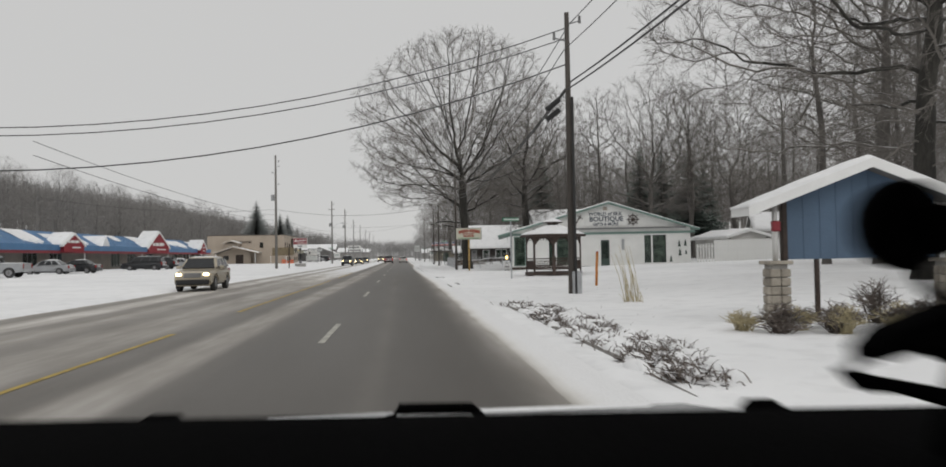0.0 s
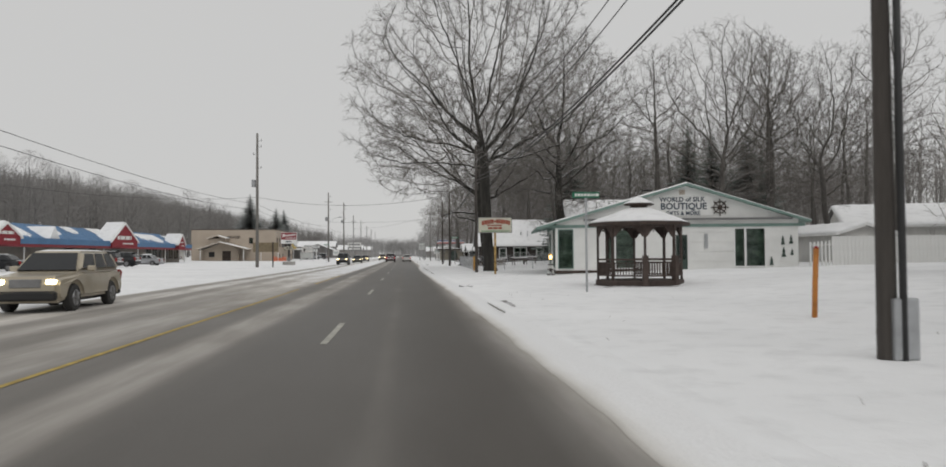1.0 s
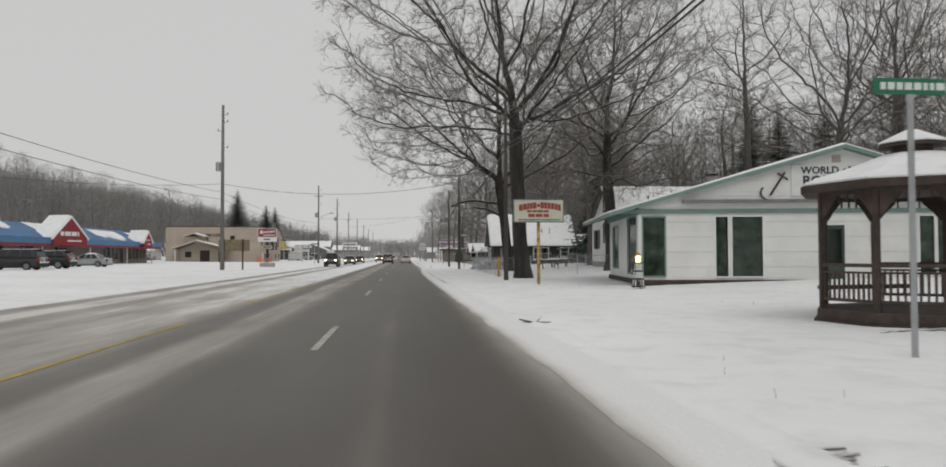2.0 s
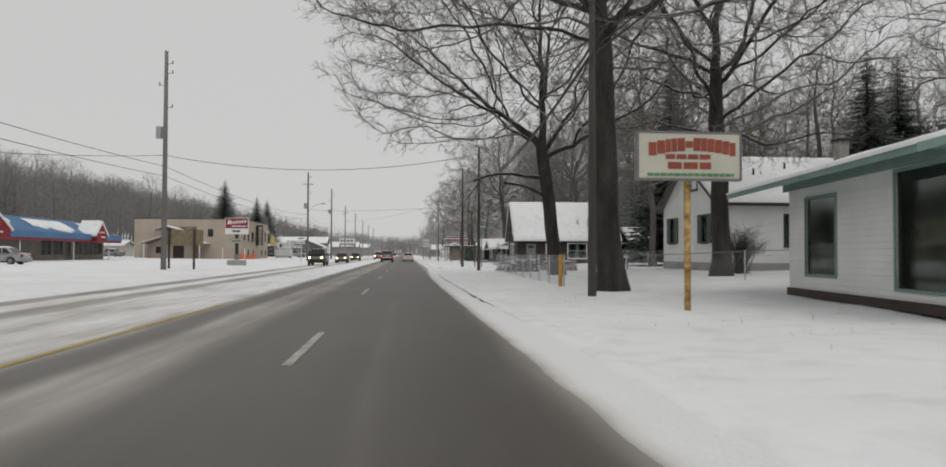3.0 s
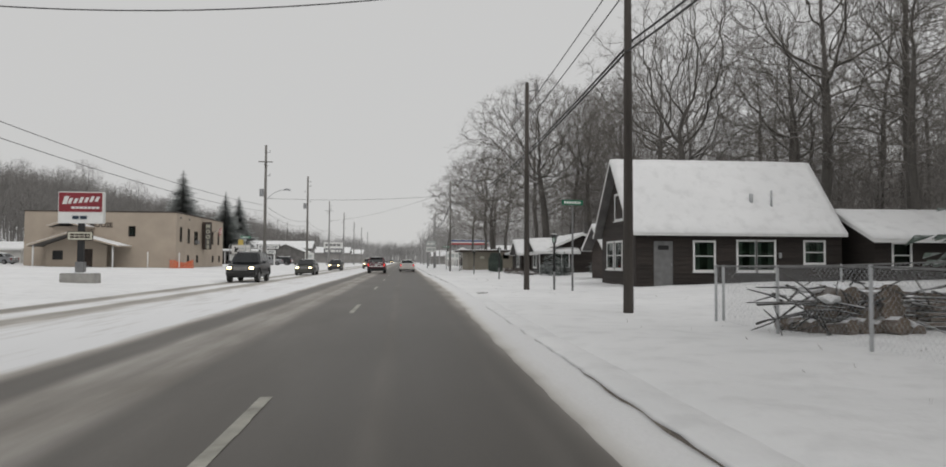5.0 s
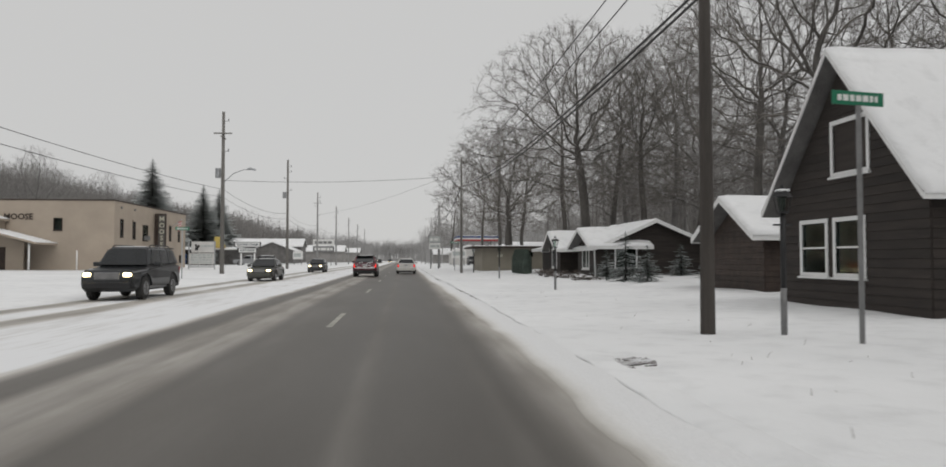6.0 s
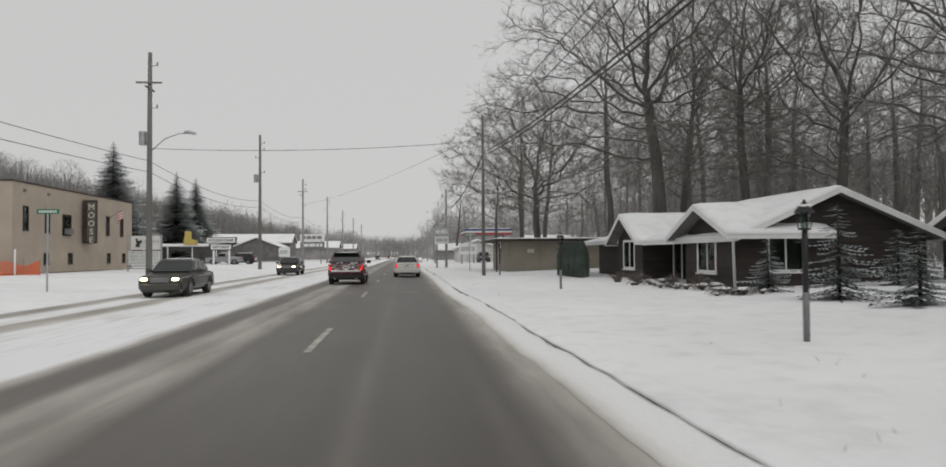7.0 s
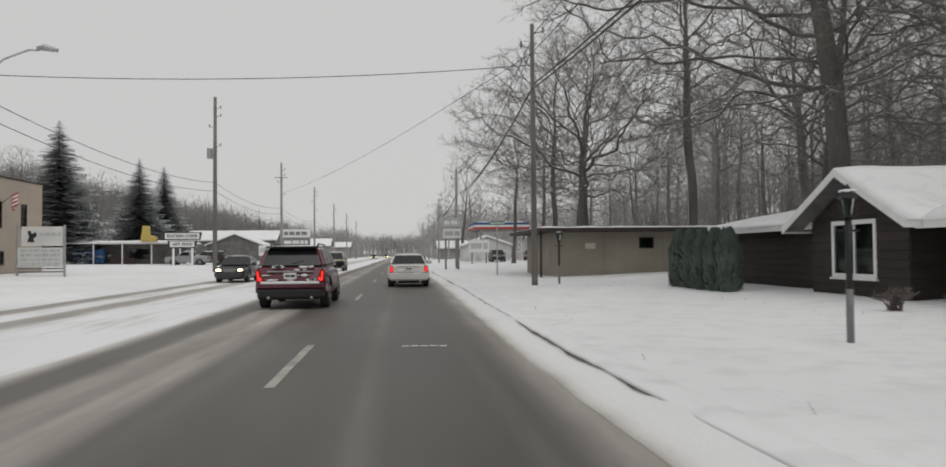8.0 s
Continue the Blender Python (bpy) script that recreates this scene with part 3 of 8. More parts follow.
def window(w, u0, u1, v0, v1, mat, lights=(1, 2), bar=0.07, sill=True, depth=0.05, curtain=False, pane_mat=None, arch=False):
    """A window in a wall's own frame: frame and glazing bars, panes, sill."""
    bm = bmesh.new()
    for c in ((u0 - bar, u0, v0 - bar, v1 + bar), (u1, u1 + bar, v0 - bar, v1 + bar), (u0, u1, v0 - bar, v0), (u0, u1, v1, v1 + bar)):
        box(bm, c[0], c[1], -depth, 0.06, c[2], c[3])
    for i in range(1, lights[0]):
        u = u0 + (u1 - u0) * i / lights[0]
        box(bm, u - 0.025, u + 0.025, -0.02, 0.05, v0, v1)
    for i in range(1, lights[1]):
        v = v0 + (v1 - v0) * i / lights[1]
        box(bm, u0, u1, -0.022, 0.05, v - 0.022, v + 0.022)
    f = part("window", bm, mat, w)
    part("pane", a_box(u0, u1, 0.012, 0.02, v0, v1), pane_mat or PANE, f)
    if sill:
        part("sill", a_box(u0 - bar - 0.04, u1 + bar + 0.04, -depth - 0.06, 0.0, v0 - bar - 0.05, v0 - bar, bevel=0.01), mat, f)
    if curtain:
        bm = bmesh.new()
        n = 14
        for s, e in ((u0, u0 + (u1 - u0) * 0.3), (u1 - (u1 - u0) * 0.3, u1)):
            row = [(s + (e - s) * i / n, 0.08 + 0.02 * (i % 2)) for i in range(n + 1)]
            for (a, b), (c, d) in zip(row, row[1:]):
                bm.faces.new([bm.verts.new(q) for q in ((a, b, v0), (c, d, v0), (c, d, v1), (a, b, v1))])
        part("curtain", bm, CURTAIN, f)
    return f


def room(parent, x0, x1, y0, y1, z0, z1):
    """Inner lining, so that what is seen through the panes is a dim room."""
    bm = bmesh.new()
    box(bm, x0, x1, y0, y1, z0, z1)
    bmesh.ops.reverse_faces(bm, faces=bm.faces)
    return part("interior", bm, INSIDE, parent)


def gable_roof(parent, axis, a0, a1, c0, c1, ze, zr, mat=None, fascia=None, snow=0.11, cr=None, ze1=None, thick=0.13, bare=0.0, seed=0, board=0.19):
    """A gable roof along axis from a0 to a1; eaves at c0 and c1, with a blanket of snow and fascia boards."""
    mat, fascia = mat or SHINGLE, fascia or TRIMWHITE
    cr = (c0 + c1) / 2 if cr is None else cr
    ze1 = ze if ze1 is None else ze1
    out = [(c0, ze), (cr, zr), (c1, ze1), (c1, ze1 - thick), (cr, zr - thick), (c0, ze - thick)]
    r = part("roof", a_prism(out, axis, a0, a1), mat, parent)
    if fascia:
        for a, b in ((a0 - 0.035, a0 - 0.003), (a1 + 0.003, a1 + 0.035)):
            for (p, q) in (((c0, ze), (cr, zr)), ((c1, ze1), (cr, zr))):
                o = [(p[0], p[1] + 0.01), (q[0], q[1] + 0.01), (q[0], q[1] - board), (p[0], p[1] - board)]
                part("rake_board", a_prism(o, axis, a, b), fascia, r)
        for c, z, s in ((c0, ze, -1), (c1, ze1, 1)):
            o = sorted((c + s * 0.003, c + s * 0.033))
            o = [(o[0], z + 0.005), (o[1], z + 0.005), (o[1], z - board), (o[0], z - board)]
            part("eave_board", a_prism(o, axis, a0 - 0.035, a1 + 0.035), fascia, r)
    if snow:
        na = max(6, int((a1 - a0) / 0.35))
        m = 9
        cs = [c0 + (cr - c0) * i / m for i in range(m + 1)] + [cr + (c1 - cr) * i / m for i in range(1, m + 1)]
        lip = 0.06
        verts, faces = [], []
        nc = len(cs)
        for i in range(na + 1):
            a = a0 - 0.02 + (a1 - a0 + 0.04) * i / na
            for j, c in enumerate(cs):
                z = ze + (zr - ze) * (c - c0) / (cr - c0) if c <= cr else ze1 + (zr - ze1) * (c1 - c) / (c1 - cr)
                k = min(1.0, min(i, na - i) * 1.0 + 0.45) * min(1.0, min(j, nc - 1 - j) * 1.0 + 0.4)
                t = snow * k * (0.85 + 0.5 * noise.noise((a * 0.6, c * 0.6, seed)) + 0.2 * noise.noise((a * 2.5, c * 2.5, seed)))
                if bare and noise.noise((a * 0.22, c * 0.5, seed + 5)) > 0.45 - bare:
                    t = -0.05
                x = c + (-lip if j == 0 else lip if j == nc - 1 else 0)
                zz = z + t + 0.012
                verts.append((a, x, zz) if axis == "x" else (x, a, zz))
        for i in range(na):
            for j in range(nc - 1):
                q = (i * nc + j, i * nc + j + 1, (i + 1) * nc + j + 1, (i + 1) * nc + j)
                faces.append(q[::-1] if axis == "x" else q)
        n0 = len(verts)
        # hanging edge along all four sides
        ring = [j for j in range(nc)] + [i * nc + nc - 1 for i in range(1, na + 1)] + [na * nc + j for j in range(nc - 2, -1, -1)] + [i * nc for i in range(na - 1, 0, -1)]
        for k in ring:
            x, y, z = verts[k]
            c = y if axis == "x" else x
            zz = ze + (zr - ze) * (max(c, c0) - c0) / (cr - c0) if c <= cr else ze1 + (zr - ze1) * (c1 - min(c, c1)) / (c1 - cr)
            verts.append((x, y, min(z, zz) - 0.02))
        nr = len(ring)
        for k in range(nr):
            faces.append((ring[k], ring[(k + 1) % nr], n0 + (k + 1) % nr, n0 + k))
        s = raw("roof_snow", verts, faces, SNOW, r, "smooth layer of fresh snow", smooth=True)
        bm = bmesh.new()
        bm.from_mesh(s.data)
        bmesh.ops.recalc_face_normals(bm, faces=bm.faces)
        bm.to_mesh(s.data)
        bm.free()
    return r


def slab_snow(parent, x0, x1, y0, y1, z, t=0.1, seed=0, step=0.4):
    """A blanket of snow on a flat rectangle."""
    nx, ny = max(2, int((x1 - x0) / step)), max(2, int((y1 - y0) / step))
    verts, faces = [], []
    for j in range(ny + 1):
        for i in range(nx + 1):
            x, y = x0 + (x1 - x0) * i / nx, y0 + (y1 - y0) * j / ny
            e = i in (0, nx) or j in (0, ny)
            verts.append((x, y, z if e else z + t * (0.8 + 0.5 * noise.noise((x * 0.9, y * 0.9, seed)))))
    n = nx + 1
    faces = [(j * n + i, j * n + i + 1, (j + 1) * n + i + 1, (j + 1) * n + i) for j in range(ny) for i in range(nx)]
    return raw("snow_cover", verts, faces, SNOW, parent, "layer of fresh snow", smooth=True)


# ---- boutique ----
def build_boutique():
    ob = thing("boutique_building", (16.87, 59.9, 0.35), "white single-storey shop with sea-green trim and snowy gable roof", "building", turn=-8)
    h = 2.75
    # front wall, seen first, with the gable above it
    west, east, back = -7.9, 6.9, 8.3
    ops = [(0.16, 1.0, 0.25, 2.58), (3.03, 3.51, 0.22, 2.6), (3.68, 4.87, 0.22, 2.6), (7.36, 8.08, 0.1, 2.25), (10.97, 11.53, 0.3, 2.6), (11.66, 12.77, 0.3, 2.6)]
    w = wall(ob, (west, 0), (east, 0), 0, h, WHITEPAINT, ops, gable=(8.03, 5.25), course=0.6, board=WHITEPAINT)
    # pale boards added behind the glass lighten windows onto an unlit room
    for o in ops[:3] + ops[4:]:
        f = window(w, *o, GREENTRIM if o[0] < 3 else TRIMWHITE, lights=(1, 1), bar=0.06, sill=False)
        part("pane_board", a_box(o[0] + 0.05, o[1] - 0.05, 0.05, 0.07, o[2], o[3] - 0.02), PANE_BOARD, f, "pale board behind the pane, added to lighten the window")
    door = part("door", a_box(7.36, 8.08, 0.03, 0.08, 0.1, 2.25), DARKGREEN, w, "dark shop door with glass")
    part("pane", a_box(7.46, 7.98, 0.02, 0.03, 0.7, 2.1), PANE, door)
    part("gable_panel", a_prism([(0.0, 2.72), (0.0, 3.0), (8.03, 5.27), (14.8, 3.2), (14.8, 2.72)], "y", -0.033, -0.002), WHITEPAINT, w)
    for k in range(14):
        z = 3.0 + 0.15 * k
        l, r2 = max(0.02, (z + 0.14 - 3.0) / 2.27 * 8.03 + 0.1), min(14.78, 14.8 - (z + 0.14 - 3.2) / 2.07 * 6.77 - 0.1)
        part("clapboard", a_prism([(-0.052, z), (-0.034, z), (-0.034, z + 0.14)], "x", l, r2), WHITEPAINT, w)
    part("band", a_box(-0.9, 15.2, -0.09, -0.036, h - 0.02, h + 0.16), GREENTRIM, w, "sea-green band under the gable")
    # dark board put in for the shadow line under the gable
    part("gable_shade", a_box(1.7, 14.4, -0.3, -0.06, h + 0.4, h + 0.52), DULLSTEEL, w, "dark board standing in for the shade line under the gable")
    part("skirt", a_box(-0.05, 14.85, -0.12, -0.04, -0.1, 0.08), BROWNWOOD, w)
    # sign on the gable
    s = part("sign", a_box(6.0, 9.55, -0.082, -0.056, 3.4, 4.66, bevel=0.01), SIGNWHITE, w, "white board with navy lettering")
    words("letters", "WORLD of SILK", 0.4, pose(7.77, -0.085, 4.3, 90, 0, 0), NAVY, s)
    words("letters", "BOUTIQUE", 0.57, pose(7.85, -0.085, 3.82, 90, 0, 0), NAVY, s)
    words("letters", "GIFTS & MORE", 0.33, pose(7.8, -0.085, 3.47, 90, 0, 0), NAVY, s)
    # ship's wheel and anchor
    v, f = [], []
    c = Vector((10.06, -0.1, 3.92))
    for r, rr in ((0.36, 0.035), (0.12, 0.04)):
        tube(v, f, [c + Vector((r * math.cos(a), 0, r * math.sin(a))) for a in [2 * math.pi * i / 20 for i in range(21)]], [rr] * 21, 5)
    for i in range(8):
        a = math.pi * i / 4
        tube(v, f, [c, c + Vector((0.53 * math.cos(a), 0, 0.53 * math.sin(a)))], [0.03, 0.035], 5)
    raw("ship_wheel", v, f, BROWNWOOD, w, "dark ornamental ship's wheel")
    v, f = [], []
    c = Vector((5.45, -0.1, 3.9))
    tube(v, f, [c + Vector((-0.28, 0, -0.45)), c + Vector((0.3, 0, 0.45))], [0.04, 0.04], 6)
    tube(v, f, [c + Vector((0.02, 0, 0.42)), c + Vector((0.42, 0, 0.16))], [0.035, 0.035], 6)
    tube(v, f, [c + Vector((-0.28 + 0.38 * math.cos(a), 0, -0.35 + 0.3 * math.sin(a))) for a in [2.4 + 2.6 * i / 8 for i in range(9)]], [0.035] * 9, 6)
    raw("anchor", v, f, BROWNWOOD, w, "dark ornamental anchor")
    bm = bmesh.new()
    for i in range(5):
        box(bm, 7.6, 7.95, -0.075, -0.055, 4.74 + 0.06 * i, 4.78 + 0.06 * i)
    part("gable_vent", bm, TAN, w)
    for u, v0, k in ((13.85, 1.6, 0.8), (14.35, 1.65, 0.8), (13.9, 0.85, 0.9), (14.4, 0.95, 0.6), (13.15, 0.35, 0.8)):
        tri = [(u - 0.16 * k, v0), (u + 0.16 * k, v0), (u + 0.05, v0 + 0.3 * k), (u + 0.11 * k, v0 + 0.3 * k), (u, v0 + 0.7 * k), (u - 0.11 * k, v0 + 0.3 * k), (u - 0.05, v0 + 0.3 * k)]
        part("wall_ornament", a_prism(tri, "y", -0.075, -0.04), DARKGREEN, w, "dark green tree-shaped wall ornament")
    bm = a_box(9.1, 9.3, -0.12, -0.036, 1.4, 2.3, bevel=0.01)
    part("meter", bm, STEEL, w)
    # the other walls
    ww = wall(ob, (west, back), (west, 0), 0, 2.95, WHITEPAINT, [(1.17, 2.9, 0.5, 2.4), (5.64, 7.85, 0.33, 2.63)], course=0.14, board=WHITEPAINT)
    # the same lightening boards for the side windows
    for u0, u1 in ((1.2, 2.85), (5.7, 7.8)):
        part("pane_board", a_box(u0, u1, 0.05, 0.07, 0.4, 2.45), PANE_BOARD, ww, "pale board behind the pane, added to lighten the window")
    window(ww, 1.17, 2.9, 0.5, 2.4, GREENTRIM, (1, 1), sill=False)
    window(ww, 5.64, 7.85, 0.33, 2.63, GREENTRIM, (1, 1), sill=False)
    part("corner_post", a_box(7.95, 8.34, -0.05, 0.1, 0.0, 2.7, bevel=0.01), WHITEPAINT, ww)
    part("band", a_box(-0.2, 8.3, -0.12, -0.04, 2.72, 2.92), GREENTRIM, ww, "sea-green band under the eave")
    part("skirt", a_box(0.0, 8.3, -0.1, -0.04, -0.1, 0.1), BROWNWOOD, ww)
    wall(ob, (east, 0), (east, back), 0, 3.0, WHITEPAINT)
    wall(ob, (east, back), (west, back), 0, h, WHITEPAINT, gable=(6.77, 5.25))
    room(ob, west + 0.4, east - 0.4, 0.4, back - 0.4, 0.05, 2.7)
    part("floor", a_box(west + 0.2, east - 0.2, 0.2, back - 0.2, -0.1, 0.04), INSIDE, ob)
    gable_roof(ob, "y", -0.35, back + 1.6, -9.1, 7.55, 2.78, 5.42, mat=GREENTRIM, fascia=GREENTRIM, cr=0.13, ze1=3.1, snow=0.1, seed=3, board=0.14)
    return ob


build_boutique()


# ---- white house with steep roof ----
def build_white_house():
    ob = thing("white_house", (16.15, 91.7, 0.45), "white clapboard house with dark green shutters and snowy roof", "house")
    hw, top = 4.25, 3.8
    wall(ob, (0, hw), (0, -hw), 0, 0.45, CONCRETE, name="foundation", thick=0.3)
    ops = [(1.32, 1.98, 1.62, 3.05), (3.62, 4.22, 1.98, 3.25), (6.22, 6.92, 1.6, 3.05), (3.75, 5.5, 4.65, 5.8), (7.2, 7.42, 4.05, 4.45)]
    w = wall(ob, (0.04, hw), (0.04, -hw), 0.4, top - 0.4, WHITEPAINT, [(a, b, c - 0.4, d - 0.4) for a, b, c, d in ops], gable=(hw, 6.4), course=0.13, board=WHITEPAINT)
    for i, (a, b, c, d) in enumerate(ops):
        c, d = c - 0.4, d - 0.4
        if i == 4:
            part("vent", a_box(a, b, -0.03, 0.0, c, d), DARKGREEN, w)
            continue
        f = window(w, a, b, c, d, TRIMWHITE if i == 1 else DARKGREEN, (2, 1) if i == 3 else (1, 2), bar=0.08, depth=0.06)
        part("backing", a_box(a, b, 0.03, 0.05, c, d), INSIDE, f)
        if i in (0, 2):
            for u in (a - 0.62, b + 0.1):
                s = part("shutter", a_box(u, u + 0.5, -0.075, -0.035, c - 0.08, d + 0.08, bevel=0.008), DARKGREEN, f, "dark green louvred shutter")
        if i == 1:
            o = [(a - 0.08, d)] + [((a + b) / 2 - 0.42 * math.cos(math.pi * k / 8), d + 0.42 * math.sin(math.pi * k / 8)) for k in range(9)] + [(b + 0.08, d)]
            part("arch", a_prism(o, "y", -0.06, -0.034), DARKGREEN, f, "dark green arch over the window")
    ws = wall(ob, (0.04, -hw + 0.04), (12, -hw + 0.04), 0.4, top - 0.4, WHITEPAINT, [(3.6, 4.5, 1.0, 2.6), (5.4, 6.3, 1.0, 2.6)], course=0.13, board=WHITEPAINT)
    for a in (3.6, 5.4):
        f = window(ws, a, a + 0.9, 1.0, 2.6, DARKGREEN, (1, 2), bar=0.08)
    wall(ob, (0, -hw), (12, -hw), 0, 0.45, CONCRETE, name="foundation", thick=0.3)
    wall(ob, (12, hw), (0.04, hw), 0.0, top, WHITEPAINT)
    wall(ob, (12, -hw), (12, hw), 0.0, top, WHITEPAINT, gable=(hw, 6.4))
    room(ob, 0.4, 11.6, -hw + 0.4, hw - 0.4, 0.5, top - 0.1)
    gable_roof(ob, "x", -0.35, 12.3, -hw - 0.38, hw + 0.38, 3.65, 6.6, fascia=BROWNWOOD, snow=0.09, seed=8)
    st = part("step", a_box(5.0, 6.6, -hw - 1.4, -hw - 0.05, -0.1, 0.25, bevel=0.02), CONCRETE, ob)
    c = part("chimney", a_box(8.1, 8.7, -2.0, -1.4, 5.2, 7.4, bevel=0.02), CONCRETE, ob, "short grey chimney")
    part("cap", a_box(8.0, 8.8, -2.1, -1.3, 7.4, 7.55, bevel=0.02), BLACK, c)
    rod("vent_pipe", [(3.0, -2.0, 5.0), (3.0, -2.0, 5.75)], 0.06, BLACK, ob)
    rod("vent_pipe", [(5.2, -1.3, 5.5), (5.2, -1.3, 6.2)], 0.06, BLACK, ob)
    return ob


build_white_house()


# ---- dark brown house ----
def build_dark_house():
    ob = thing("brown_house", (10.1, 121.05, 0.2), "dark brown log-sided cottage with white windows and steep snowy roof", "house")
    hw, top = 2.85, 2.62
    ops = [(1.02, 2.08, 0.85, 2.08), (2.5, 3.56, 0.85, 2.08), (2.45, 3.75, 3.25, 4.4)]
    w = wall(ob, (0, hw), (0, -hw), 0.0, top, DARKSIDING, ops, gable=(hw, 5.85), course=0.2, board=DARKSIDING, split=True)
    for i, o in enumerate(ops):
        f = window(w, *o, TRIMWHITE, (1, 2) if i < 2 else (1, 1), bar=0.1, curtain=i < 2)
        if i == 2:
            part("backing", a_box(o[0], o[1], 0.03, 0.06, o[2], o[3]), CURTAIN, f, "pale blind")
    ops = [(0.8, 1.7, 0.05, 2.1), (2.72, 3.62, 0.8, 2.05), (4.78, 5.6, 0.8, 2.1), (5.68, 6.5, 0.8, 2.1), (8.0, 8.9, 1.15, 2.1)]
    ws = wall(ob, (0, -hw), (9.8, -hw), 0.0, top, DARKSIDING, ops, course=0.2, board=DARKSIDING, split=True)
    d = part("door", a_box(0.8, 1.7, 0.0, 0.05, 0.05, 2.1, bevel=0.008), DULLSTEEL, ws, "pale grey front door")
    part("handle", a_box(1.6, 1.64, -0.06, 0.0, 0.95, 1.1, bevel=0.01), STEEL, d)
    part("pane", a_box(1.0, 1.5, -0.012, -0.002, 1.7, 1.9), BLACK, d)
    for o in ops[1:]:
        window(ws, *o, TRIMWHITE, (1, 2), bar=0.09, curtain=True)
    part("wall_lamp", a_box(6.7, 6.82, -0.14, -0.034, 1.35, 1.6, bevel=0.02), STEEL, ws)
    wall(ob, (9.8, -hw), (9.8, hw), 0, top, DARKSIDING, gable=(hw, 5.68))
    wall(ob, (9.8, hw), (0, hw), 0, top, DARKSIDING)
    room(ob, 0.4, 9.4, -hw + 0.4, hw - 0.4, 0.05, top - 0.05)
    gable_roof(ob, "x", -0.4, 9.85, -hw - 0.36, hw + 0.36, 2.47, 6.14, fascia=TRIMWHITE, snow=0.08, seed=12, board=0.13)
    rod("roof_pipe", [(6.8, -2.1, 3.2), (6.8, -2.1, 4.55)], 0.05, STEEL, ob)
    v = rod("roof_vent", [(5.9, -1.9, 3.6), (5.9, -1.9, 4.4)], 0.09, STEEL, ob)
    # lower wing
    w2 = thing("brown_cottage", (20.7, 119.6, 0.3), "low dark brown cottage wing with white windows and snowy roof", "house")
    ops = [(0.9, 1.7, 0.9, 1.9), (3.6, 4.9, 0.9, 2.0)]
    b = wall(w2, (0, -2.6), (11, -2.6), 0, 2.2, DARKSIDING, ops, course=0.2, board=DARKSIDING)
    for o in ops:
        window(b, *o, TRIMWHITE, (1, 2), bar=0.09)
    wall(w2, (11, -2.6), (11, 3), 0, 2.2, DARKSIDING, gable=(2.8, 3.3))
    wall(w2, (11, 3), (0, 3), 0, 2.2, DARKSIDING)
    wall(w2, (0, 3), (0, -2.6), 0, 2.2, DARKSIDING, gable=(2.8, 3.3))
    room(w2, 0.4, 10.6, -2.2, 2.6, 0.05, 2.1)
    gable_roof(w2, "x", -0.3, 11.4, -3.1, 3.5, 2.15, 3.6, snow=0.1, seed=14)
    # garage beyond
    g = thing("brown_garage", (11.85, 130.6, 0.2), "small dark brown gabled outbuilding with snowy roof", "shed")
    a = wall(g, (0, 2.2), (0, -2.2), 0, 1.95, BROWNWOOD, gable=(2.2, 3.2), course=0.2, board=BROWNWOOD, split=True)
    wall(g, (0, -2.2), (8, -2.2), 0, 1.95, BROWNWOOD, course=0.2, board=BROWNWOOD)
    wall(g, (8, -2.2), (8, 2.2), 0, 1.95, BROWNWOOD, gable=(2.2, 3.2))
    wall(g, (8, 2.2), (0, 2.2), 0, 1.95, BROWNWOOD)
    gable_roof(g, "x", -0.6, 8.4, -2.6, 2.6, 2.0, 3.45, fascia=TRIMWHITE, snow=0.09, seed=15)
    return ob


build_dark_house()


